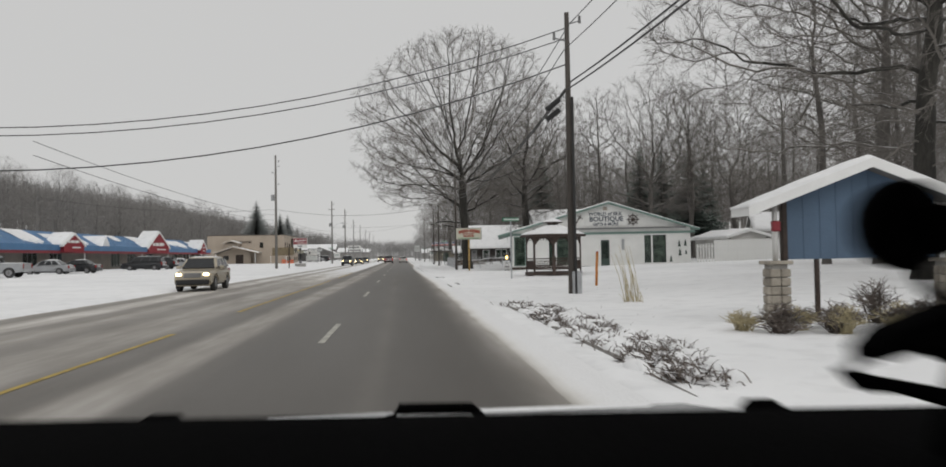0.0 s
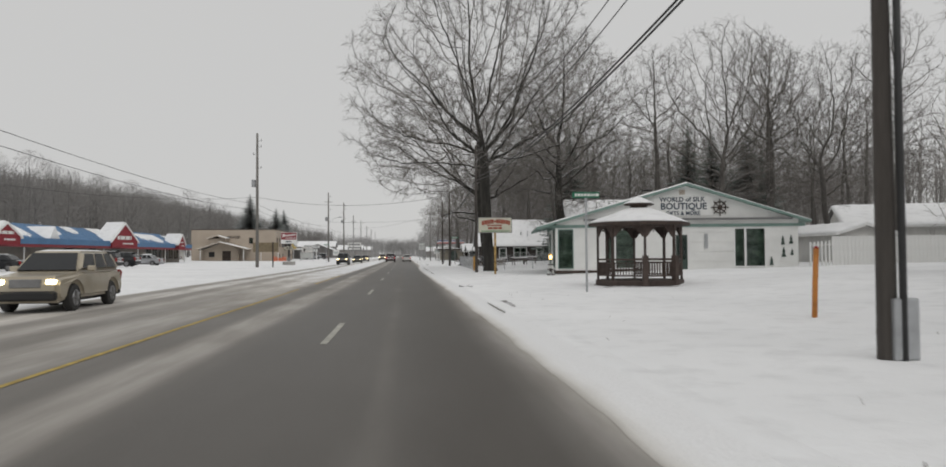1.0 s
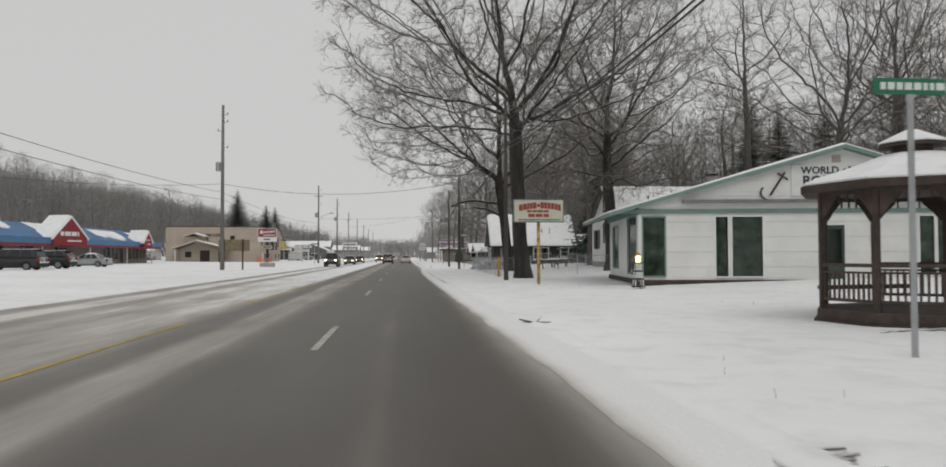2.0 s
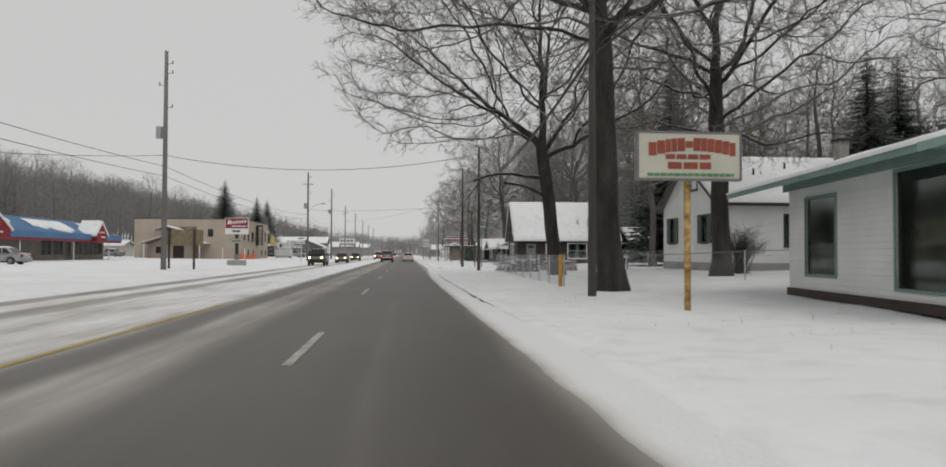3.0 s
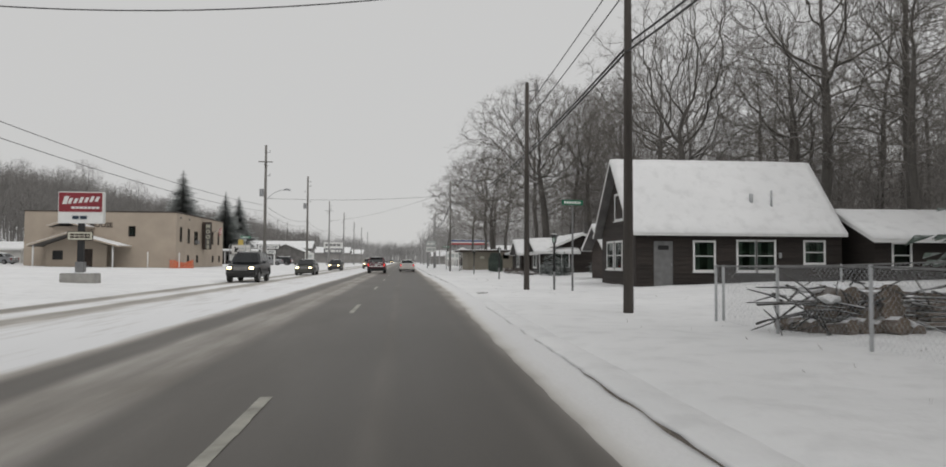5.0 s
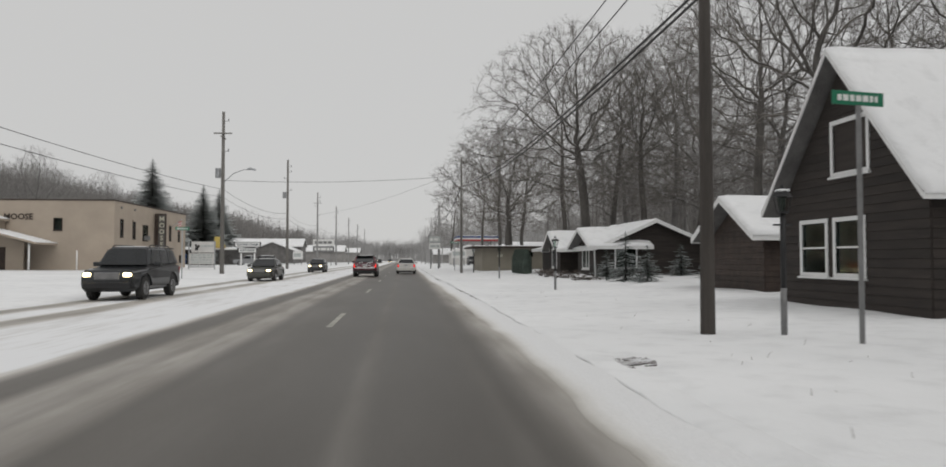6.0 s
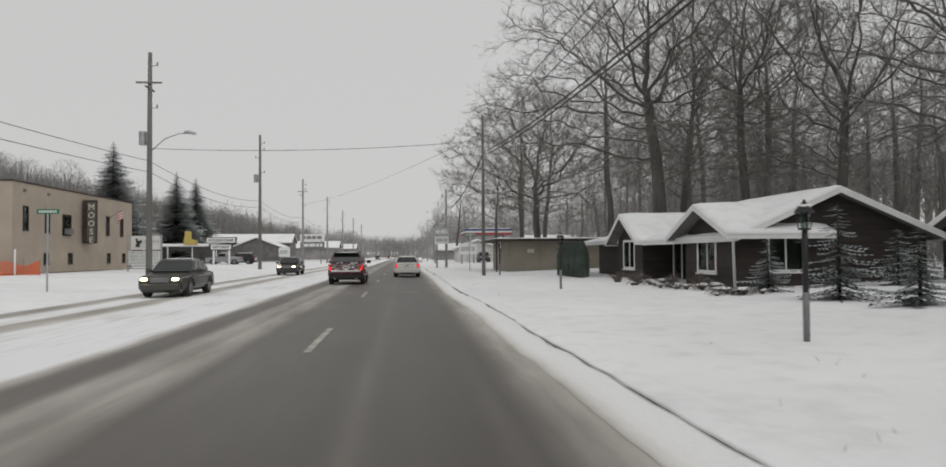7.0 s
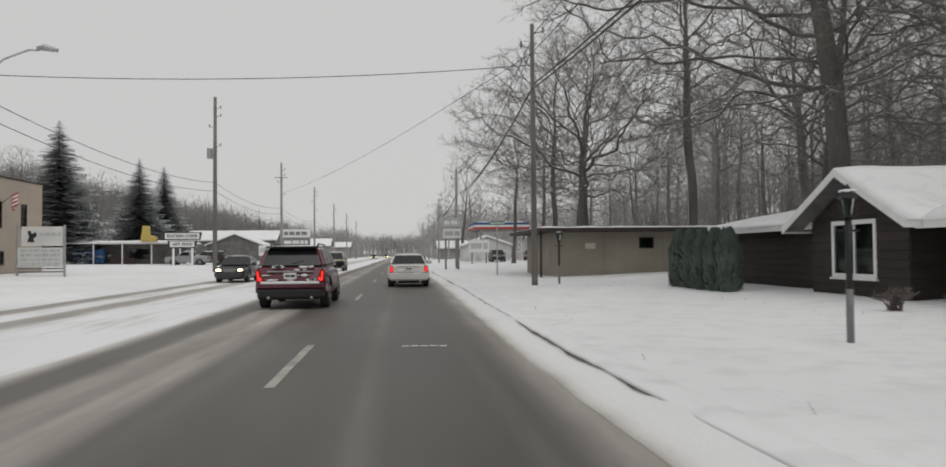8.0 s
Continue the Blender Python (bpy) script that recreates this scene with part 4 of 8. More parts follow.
# ---- motel row ----
def build_motel():
    """Places here are given from the south-west corner of the south unit."""
    ob = thing("brown_motel_unit", (11.3, 148.2, 0.12), "dark brown low motel with cross gables and snowy roof", "motel")
    # main block: ridge along the road, gable to the south
    w = wall(ob, (0, 0), (7.1, 0), 0, 2.1, DARKSIDING, [(1.22, 2.45, 0.8, 1.98)], gable=(3.6, 3.5), course=0.22, board=DARKSIDING, split=True)
    window(w, 1.22, 2.45, 0.8, 1.98, TRIMWHITE, (2, 1), bar=0.09)
    wall(ob, (7.1, 0), (7.1, 8.8), 0, 2.1, DARKSIDING)
    wall(ob, (7.1, 8.8), (1.1, 8.8), 0, 2.1, DARKSIDING)
    gable_roof(ob, "y", -0.5, 9.4, -0.2, 7.55, 1.98, 3.66, cr=3.6, fascia=TRIMWHITE, snow=0.09, seed=21)
    room(ob, 1.4, 6.8, 0.4, 8.4, 0.02, 2.05)
    # west gable of the south unit
    ww = wall(ob, (0, 4.5), (0, 0), 0, 2.1, DARKSIDING, [(1.33, 2.88, 0.75, 2.0)], gable=(2.25, 3.1), course=0.22, board=DARKSIDING, split=True)
    window(ww, 1.33, 2.88, 0.75, 2.0, TRIMWHITE, (2, 1), bar=0.11, curtain=True)
    wall(ob, (1.1, 4.5), (0, 4.5), 0, 2.1, DARKSIDING)
    gable_roof(ob, "x", -0.6, 3.3, -0.72, 5.15, 2.06, 3.2, cr=2.2, fascia=TRIMWHITE, snow=0.1, seed=22)
    rod("downpipe", [(-0.35, -0.55, 2.0), (-0.12, -0.1, 1.8), (-0.06, -0.06, 0.1), (-0.3, -0.1, 0.02)], 0.05, TRIMWHITE, ob)
    # recessed entrance with its glazed door
    k = wall(ob, (1.1, 8.8), (1.1, 4.5), 0, 2.1, DARKSIDING, [(0.05, 1.9, 0.05, 2.02)], course=0.22, board=DARKSIDING)
    f = window(k, 0.05, 1.9, 0.05, 2.02, TRIMWHITE, (2, 1), bar=0.06, sill=False)
    part("drape", a_box(0.1, 1.85, 0.06, 0.09, 0.05, 2.0), CURTAIN, f, "pale drape behind the glazed door")
    rod("porch_post", [(0.45, 4.75, 0), (0.45, 4.75, 2.05)], 0.05, TRIMWHITE, ob, sides=6)
    part("entrance_slab", a_box(-0.3, 1.1, 4.6, 9.4, -0.1, 0.05, bevel=0.01), CONCRETE, ob)

    n = thing("brown_motel_unit", (11.25, 160.05, 0.12), "dark brown motel cabin with white window and snowy gable", "motel")
    ops = [(1.08, 2.72, 0.72, 1.98)]
    w = wall(n, (0, 2.0), (0, -2.0), 0, 2.1, DARKSIDING, ops, gable=(2.0, 3.25), course=0.22, board=DARKSIDING, split=True)
    window(w, *ops[0], TRIMWHITE, (2, 1), bar=0.11, curtain=True)
    wall(n, (0, -2.0), (8.5, -2.0), 0, 2.1, DARKSIDING, course=0.22, board=DARKSIDING)
    wall(n, (8.5, -2.0), (8.5, 2.0), 0, 2.1, DARKSIDING, gable=(2.0, 3.25))
    wall(n, (8.5, 2.0), (0, 2.0), 0, 2.1, DARKSIDING, course=0.22, board=DARKSIDING)
    room(n, 0.4, 8.1, -1.6, 1.6, 0.02, 2.05)
    gable_roof(n, "x", -0.55, 9.0, -2.6, 2.6, 2.0, 3.38, fascia=TRIMWHITE, snow=0.09, seed=25)
    rod("roof_pipe", [(3.6, -1.2, 2.6), (3.6, -1.2, 3.4)], 0.05, STEEL, n)
    # annex beyond
    a = thing("brown_motel_unit", (11.9, 165.4, 0.12), "low dark motel annex with snow on a shallow roof", "motel")
    wall(a, (0, 3.0), (0, -3.3), 0, 2.1, DARKSIDING, course=0.22, board=DARKSIDING, split=True)
    wall(a, (0, -3.3), (8, -3.3), 0, 2.1, DARKSIDING)
    wall(a, (8, -3.3), (8, 3.0), 0, 2.1, DARKSIDING)
    wall(a, (8, 3.0), (0, 3.0), 0, 2.1, DARKSIDING, course=0.22, board=DARKSIDING)
    gable_roof(a, "y", -3.2, 5.0, -0.6, 8.6, 2.12, 3.0, snow=0.09, seed=27)
    # small cabin behind the young spruces
    c = thing("brown_cabin", (19.6, 146.5, 0.35), "small dark cabin with a snowy roof behind young spruces", "cabin")
    w = wall(c, (0, 2.4), (0, -2.4), 0, 2.0, BROWNWOOD, [(1.9, 2.9, 0.6, 1.7)], gable=(2.4, 3.2), course=0.2, board=BROWNWOOD)
    window(w, 1.9, 2.9, 0.6, 1.7, TRIMWHITE, (2, 1), bar=0.08)
    wall(c, (0, -2.4), (6, -2.4), 0, 2.0, BROWNWOOD, course=0.2, board=BROWNWOOD)
    wall(c, (6, -2.4), (6, 2.4), 0, 2.0, BROWNWOOD, gable=(2.4, 3.2))
    wall(c, (6, 2.4), (0, 2.4), 0, 2.0, BROWNWOOD)
    room(c, 0.3, 5.7, -2.1, 2.1, 0.02, 1.95)
    gable_roof(c, "x", -0.5, 6.4, -2.9, 2.9, 1.95, 3.4, snow=0.09, seed=28)


build_motel()


# ---- flat-roofed tan building ----
def build_flat_building():
    ob = thing("flat_roofed_building", (7.9, 181.0, 0.15), "low tan block building with a flat snow-edged roof", "building")
    ops = [(4.6, 5.3, 1.55, 2.05)]
    w = wall(ob, (0, 0), (16, 0), 0, 2.4, TANBLOCK, ops)
    window(w, *ops[0], BROWNWOOD, (1, 1), bar=0.05, sill=False)
    wall(ob, (0, 9), (0, 0), 0, 2.4, TANBLOCK)
    wall(ob, (16, 0), (16, 9), 0, 2.4, TANBLOCK)
    wall(ob, (16, 9), (0, 9), 0, 2.4, TANBLOCK)
    room(ob, 0.3, 15.7, 0.3, 8.7, 0.02, 2.35)
    part("roof", a_box(-1.1, 16.3, -0.9, 9.3, 2.42, 2.6, bevel=0.02), BROWNWOOD, ob)
    slab_snow(ob, -1.1, 16.3, -0.9, 9.3, 2.605, 0.1, 9)
    for x in (-0.9,):
        rod("porch_post", [(x, -0.5, 0), (x, -0.5, 2.42)], 0.06, BROWNWOOD, ob, sides=6)
    for u in (0.0, 2.6, 5.9, 9.2, 12.5):
        part("pilaster", a_box(u, u + 0.12, -0.06, -0.003, 0, 2.38, bevel=0.008), TANBLOCK, ob)
    part("wall_notice", a_box(1.6, 2.15, -0.03, -0.004, 1.5, 1.8), CREAM, ob, "small pale notice on the wall")


build_flat_building()


# ---- blue-gabled shelter ----
def build_shelter():
    ob = thing("roofed_shelter", (8.5, 12.65, 0.2), "small shelter with a slate-blue gable panel on stone pillars", "shelter")
    g = part("gable_panel", a_prism([(-1.5, 1.15), (1.5, 1.15), (1.5, 2.4), (0, 2.96), (-1.5, 2.4)], "y", 0.0, 0.1), BLUEWALL, ob, "slate-blue boarded gable")
    for i in range(1, 9):
        x = -1.5 + 3.0 * i / 9
        part("batten", a_box(x - 0.011, x + 0.011, -0.009, -0.001, 1.16, 2.37 + 0.36 * (1.5 - abs(x))), BLUEWALL, g)
    part("corner_board", a_box(-1.6, -1.5, -0.03, 0.1, 1.1, 2.3, bevel=0.01), BROWNWOOD, ob)
    part("corner_lamp", a_box(-1.86, -1.7, -0.16, -0.07, 1.68, 1.88, bevel=0.02), REDSIGN, ob, "small red lamp box")
    gable_roof(ob, "y", -0.38, 0.3, -2.4, 2.4, 2.14, 3.02, fascia=TRIMWHITE, snow=0.06, seed=31, board=0.17)
    for x, y in ((-1.74, 0.0), (1.74, 0.0)):
        p = part("pillar", a_box(x - 0.15, x + 0.15, y - 0.15, y + 0.15, -0.1, 1.06), CONCRETE, ob, "pale stone pillar")
        part("capstone", a_box(x - 0.23, x + 0.23, y - 0.23, y + 0.23, 1.063, 1.13, bevel=0.015), STONE, p)
        z = 0.0
        while z < 0.95:
            for s in (-1, 1):
                part("stone", a_box(x + min(0, s) * 0.2 + 0.008, x + max(0, s) * 0.2 - 0.008, y - 0.2, y - 0.15, z, z + 0.15, bevel=0.015), STONE, p)
                part("stone", a_box(x - 0.2, x - 0.15, y + min(0, s) * 0.15 + 0.008, y + max(0, s) * 0.15 - 0.008, z, z + 0.15, bevel=0.015), STONE, p)
            z += 0.165
        rod("upper_post", [(x, y, 1.1), (x, y, 2.2)], 0.06, WHITEPAINT, ob, sides=4)
    rod("inner_post", [(-0.9, 0.05, -0.1), (-0.9, 0.05, 1.16)], 0.05, BROWNWOOD, ob, sides=6)


build_shelter()


# ---- store with the blue roof ----
def build_store():
    ob = thing("blue_roofed_store", (-41.7, 118.0, 0.3), "long low brown store with blue metal roof and red gable signs", "store", turn=-1)
    # local x points to the road, y along the front
    y0, y1, top = -68.0, 36.0, 2.9
    glazed = [(q, q + 3.0, 0.5, 2.3) for q in (10, 16, 22, 36, 42, 60, 66, 74)] + [(q, q + 2.3, 0.75, 2.35) for q in (87.4, 90.2, 95.3, 98.1, 100.9)] + [(93.2, 94.4, 0.0, 2.3)]
    w = wall(ob, (0, y0), (0, y1), 0, top, BRICKTAN, glazed)
    for o in glazed:
        window(w, *o, DULLSTEEL, (2 if o[0] > 80 else 3, 1), bar=0.06, sill=False)
    wall(ob, (-14, y0), (0, y0), 0, top, BRICKTAN)
    wall(ob, (0, y1), (-14, y1), 0, top, BRICKTAN)
    wall(ob, (-14, y1), (-14, y0), 0, top, BRICKTAN)
    room(ob, -13.6, -0.4, y0 + 0.4, y1 - 0.4, 0.02, top - 0.05)
    r = part("roof", a_prism([(1.7, 2.75), (1.7, 2.95), (-2.5, 5.1), (-12, 5.2), (-14.4, 3.0), (-14.4, 2.75)], "y", y0 - 0.6, y1 - 3.6), BLUEROOF, ob, "blue metal roof")
    # hipped north end
    bm = bmesh.new()
    ya, yb = y1 - 3.596, y1 + 1.6
    for p in ((1.7, ya, 2.75), (1.7, ya, 2.95), (-2.5, ya, 5.1), (-12, ya, 5.2), (-14.4, ya, 3.0), (-14.4, ya, 2.75), (1.7, yb, 2.75), (1.7, yb, 2.95), (-14.4, yb, 2.95), (-14.4, yb, 2.75)):
        bm.verts.new(p)
    bmesh.ops.convex_hull(bm, input=bm.verts)
    part("hip", bm, BLUEROOF, r)
    part("fascia", a_box(-14.4, 1.7, yb + 0.003, yb + 0.06, 2.62, 3.1), BLUEROOF, r)
    for i in range(98):
        y = y0 + 0.4 + i * 1.02
        part("seam", a_prism([(1.7, 2.955), (1.7, 2.995), (-2.5, 5.145), (-2.5, 5.105)], "y", y, y + 0.05), BLUEROOF, r)
    part("fascia", a_box(1.703, 1.76, y0 - 0.6, y1 + 1.66, 2.62, 3.3), BLUEROOF, r)
    part("red_band", a_box(1.64, 1.70, y0 - 0.6, y1 + 1.6, 2.3, 2.62), REDSIGN, r, "dull red band under the eave")
    # drifts of snow lying on the roof
    rng = random.Random(9)
    for c in range(15):
        yc = y0 + 3 + c * 7.0 + rng.uniform(-1.5, 1.5)
        ln = rng.uniform(2.5, 6.5)
        n = 14
        v, f = [], []
        up, lo = rng.uniform(0.8, 1.0), rng.uniform(0.15, 0.5)
        for i in range(n + 1):
            y = yc - ln / 2 + ln * i / n
            a = lo + 0.3 * abs(i / n - rng.uniform(0.4, 0.6)) + 0.05 * rng.random()
            for s, t in ((a, 0.012), ((a + up) / 2, 0.09), (up, 0.07)):
                v.append((1.7 - 4.2 * s, y, 2.95 + 2.15 * s + t))
        f = [(i * 3 + j, i * 3 + j + 1, i * 3 + j + 4, i * 3 + j + 3) for i in range(n) for j in range(2)]
        raw("roof_snow", v, f, SNOW, r, "patch of snow on the blue roof", smooth=True)
    for yc, wd, zr in ((-25.2, 1.7, 4.5), (4.4, 2.7, 5.65), (29.3, 0.9, 4.75)):
        g = part("sign_gable", a_prism([(yc - wd, 2.45), (yc + wd, 2.45), (yc + wd, 3.3), (yc, zr), (yc - wd, 3.3)], "x", 0.4, 2.3), REDSIGN, ob, "red gable sign with white script bars")
        for s in (-1, 1):
            o = [(yc, zr + 0.02), (yc, zr + 0.26), (yc + s * (wd + 0.25), 3.3), (yc + s * (wd + 0.25), 3.06)]
            part("gable_trim", a_prism(o, "x", -0.6, 2.42), TRIMWHITE, g)
            o = [(yc, zr + 0.27), (yc, zr + 0.36), (yc + s * (wd + 0.25), 3.4), (yc + s * (wd + 0.25), 3.31)]
            part("roof_snow", a_prism(o, "x", -0.6, 2.1), SNOW, g)
        bars(g, "x", 2.31, yc - wd * 0.6, yc + wd * 0.5, 3.45, 3.45 + 0.25 * wd, SIGNWHITE, 1)
        bars(g, "x", 2.31, yc - wd * 0.2, yc + wd * 0.65, 2.85, 3.1, SIGNWHITE, 1)
        g.matrix_basis = Matrix.Translation((1.6, yc, 0)) @ Matrix.Rotation(radians(-15), 4, "Z") @ Matrix.Translation((-1.2, -yc, 0))
    d = part("snow_dormer", a_prism([(-14.6, 3.2), (-12.0, 3.2), (-13.3, 4.75)], "x", -1.6, 1.5), SNOW, ob, "small peaked dormer buried in snow")
    # paler boarding between the shop windows at the store's end
    for lo, hi in ((19.0, 25.1), (26.5, 35.9)):
        part("wall_panel", a_box(0.004, 0.05, lo, hi, 0.0, 0.7), TAN, w)
    for q in (19.1, 21.8, 24.7, 26.6, 29.7, 32.5, 35.4):
        part("wall_panel", a_box(0.004, 0.06, q, q + 0.4, 0.705, 2.55), TAN, w)
    for y in (-40, -20, 0, 12, 24, 34):
        rod("porch_post", [(1.5, y, -0.2), (1.5, y, 2.6)], 0.07, WHITEPAINT, ob, sides=6)
    ap = part("roof_unit", a_box(-8, -6.5, -47, -45.5, 5.15, 6.4, bevel=0.03), DULLSTEEL, ob)


def bars(parent, axis, at, a0, a1, z0, z1, mat, rows, seed=1, thick=0.02):
    """Unreadable lettering as plain bars on a face across axis, spread from a0 to a1."""
    rng = random.Random(seed)
    bm = bmesh.new()
    h = (z1 - z0) / rows
    for r in range(rows):
        a, zz = a0, z0 + h * r
        while a < a1 - 0.04:
            w = min(a1 - a, rng.uniform(0.35, 0.9) * h * 1.6 + 0.05)
            lo, hi = zz + h * 0.14, zz + h * 0.86
            if axis == "x":
                box(bm, min(at, at + thick), max(at, at + thick), a, a + w, lo, hi)
            else:
                box(bm, a, a + w, min(at, at - thick), max(at, at - thick), lo, hi)
            a += w + h * 0.22
    return part("lettering", bm, mat, parent)


build_store()


# ---- two-storey tan lodge ----
def build_lodge():
    ob = thing("lodge_building", (-28.3, 179.6, 0.35), "tan stucco flat-roofed lodge with small windows and a vertical sign", "building")
    h, wx, ly = 6.75, 17.8, 23.6
    ops = [(3.2, 3.9, 1.0, 1.9)]
    w = wall(ob, (-wx, 0), (0, 0), 0, h, TAN, [(12.2, 12.9, 3.9, 5.0)])
    window(w, 12.2, 12.9, 3.9, 5.0, BROWNWOOD, (1, 2), bar=0.06)
    words("letters", "MOOSE", 0.8, pose(8.9, -0.03, 4.9, 90, 0, 0), BROWNWOOD, w)
    ups = [(1.5, 3.3), (4.9, 3.2), (16.9, 3.3), (20.4, 3.3)]
    ops = [(a, a + 0.7, z, z + 1.7) for a, z in ups] + [(7.9, 9.4, 3.1, 4.7)] + [(a, a + 0.7, 0.7, 1.5) for a in (4.75, 9.0, 17.2, 21.0)]
    e = wall(ob, (0, 0), (0, ly), 0, h, TAN, ops)
    for o in ops:
        window(e, *o, BROWNWOOD, (1, 2), bar=0.06)
    for o in ops[1:3]:
        part("lintel", a_box(o[0] - 0.15, o[1] + 0.15, -0.14, -0.03, o[3] + 0.08, o[3] + 0.2), TAN, e)
    part("air_conditioner", a_box(8.2, 9.0, -0.45, -0.03, 3.1, 3.6, bevel=0.02), DULLSTEEL, e)
    for u in (1.5, 5.2, 13.5):
        part("wall_scupper", a_box(u, u + 0.3, -0.12, -0.02, 6.1, 6.3, bevel=0.01), DULLSTEEL, e)
    wall(ob, (0, ly), (-wx, ly), 0, h, TAN)
    wall(ob, (-wx, ly), (-wx, 0), 0, h, TAN)
    room(ob, -wx + 0.4, -0.4, 0.4, ly - 0.4, 0.02, h - 0.1)
    part("roof", a_box(-wx + 0.1, -0.1, 0.1, ly - 0.1, h - 0.3, h - 0.1), SHINGLE, ob)
    c = bmesh.new()
    for b in ((-wx - 0.06, 0.06, -0.06, 0.2), (-wx - 0.06, 0.06, ly - 0.2, ly + 0.06), (-wx - 0.06, 0.12 - wx, 0.2, ly - 0.2), (-0.12, 0.06, 0.2, ly - 0.2)):
        box(c, *b, h + 0.003, h + 0.12)
    part("coping", c, BROWNWOOD, ob)
    # vertical sign that stands out from the wall
    s = part("blade_sign", a_box(0.12, 0.42, 11.5, 13.0, 2.4, 6.2, bevel=0.02), BROWNWOOD, ob, "brown vertical sign with pale letters")
    part("sign_face", a_box(0.45, 1.35, 11.35, 11.55, 2.4, 6.2, bevel=0.01), BROWNWOOD, s)
    part("sign_face", a_box(0.55, 1.25, 11.34, 11.348, 2.6, 6.0), material("sign_grey", (0.11, 0.105, 0.10), 0.6), s)
    for i, ch in enumerate("MOOSE"):
        words("letters", ch, 0.72, pose(0.9, 11.33, 5.35 - 0.72 * i, 90, 0, 0), CREAM, s)
    fp = rod("flag_pole", [(0.1, 17.5, 4.9), (1.4, 17.2, 5.9)], 0.03, STEEL, ob)
    v, f = [], []
    n = 9
    for i in range(n + 1):
        for j in range(8):
            u = i / n
            v.append((1.3 - 0.75 * u * 0.4 + 0.12 * math.sin(u * 7), 17.15 + 0.1 * math.cos(u * 6), 5.8 - 0.13 * j - 0.55 * u))
    for j in range(7):
        fs = [(i * 8 + j, i * 8 + j + 1, i * 8 + 9 + j, i * 8 + 8 + j) for i in range(n)]
        used = sorted({k for q in fs for k in q})
        remap = {k: a for a, k in enumerate(used)}
        raw("flag_stripe", [v[k] for k in used], [tuple(remap[k] for k in q) for q in fs], FLAGRED if j % 2 == 0 else SIGNWHITE, fp)
    # porch in front of the south wall
    p = thing("lodge_porch", (-39.2, 176.6, 0.35), "tan gabled entrance porch with snowy roof and white posts", "porch")
    wall(p, (-3.6, 1.2), (3.4, 1.2), 0, 2.6, TAN, [(0.8, 2.0, 0.9, 2.0), (3.6, 5.4, 0, 2.2)], gable=(3.5, 3.9))
    d = part("door", a_box(-0.0, 1.8, 1.25, 1.32, 0, 2.2), BROWNWOOD, p, "dark double door")
    part("pane", a_box(-2.8, -1.6, 1.28, 1.3, 0.9, 2.0), BLACK, p)
    gable_roof(p, "y", -1.2, 3.0, -4.6, 5.6, 2.6, 4.1, cr=-0.1, fascia=TAN, snow=0.1, seed=41)
    gable_roof(p, "y", -0.6, 3.0, -2.6, 1.2, 4.9, 5.5, fascia=TAN, snow=0.08, seed=42)
    part("upper_gable", a_box(-2.2, 0.8, 0.2, 3.0, 3.7, 4.85), TAN, p)
    for x in (-4.0, 4.9):
        rod("porch_post", [(x, -0.9, -0.1), (x, -0.9, 2.6)], 0.09, TRIMWHITE, p, sides=6)
    return ob


build_lodge()


# ---- shops and far buildings on the left ----
def simple_building(name, at, size, wall_mat, label, category, axis="x", ridge=1.2, turn=0, windows=(), snow=0.14, roof_mat=None):
    ob = thing(name, at, label, category, turn=turn)
    lx, ly, h = size
    if axis == "x":
        ga, gb = (ly / 2, h + ridge), None
    ops = [(u, u + w_, 0.8, 2.0) for u, w_ in windows]
    s = wall(ob, (-lx / 2, -ly / 2), (lx / 2, -ly / 2), 0, h, wall_mat, ops, gable=(lx / 2, h + ridge) if axis == "y" else None)
    for o in ops:
        window(s, *o, TRIMWHITE, (1, 2), bar=0.08)
    e = wall(ob, (lx / 2, -ly / 2), (lx / 2, ly / 2), 0, h, wall_mat, gable=(ly / 2, h + ridge) if axis == "x" else None)
    wall(ob, (lx / 2, ly / 2), (-lx / 2, ly / 2), 0, h, wall_mat, gable=(lx / 2, h + ridge) if axis == "y" else None)
    w = wall(ob, (-lx / 2, ly / 2), (-lx / 2, -ly / 2), 0, h, wall_mat, gable=(ly / 2, h + ridge) if axis == "x" else None)
    room(ob, -lx / 2 + 0.3, lx / 2 - 0.3, -ly / 2 + 0.3, ly / 2 - 0.3, 0.02, h - 0.05)
    if axis == "x":
        gable_roof(ob, "x", -lx / 2 - 0.4, lx / 2 + 0.4, -ly / 2 - 0.5, ly / 2 + 0.5, h, h + ridge + 0.15, mat=roof_mat, snow=snow, seed=int(abs(at[1])))
    else:
        gable_roof(ob, "y", -ly / 2 - 0.4, ly / 2 + 0.4, -lx / 2 - 0.5, lx / 2 + 0.5, h, h + ridge + 0.15, mat=roof_mat, snow=snow, seed=int(abs(at[1])))
    return ob


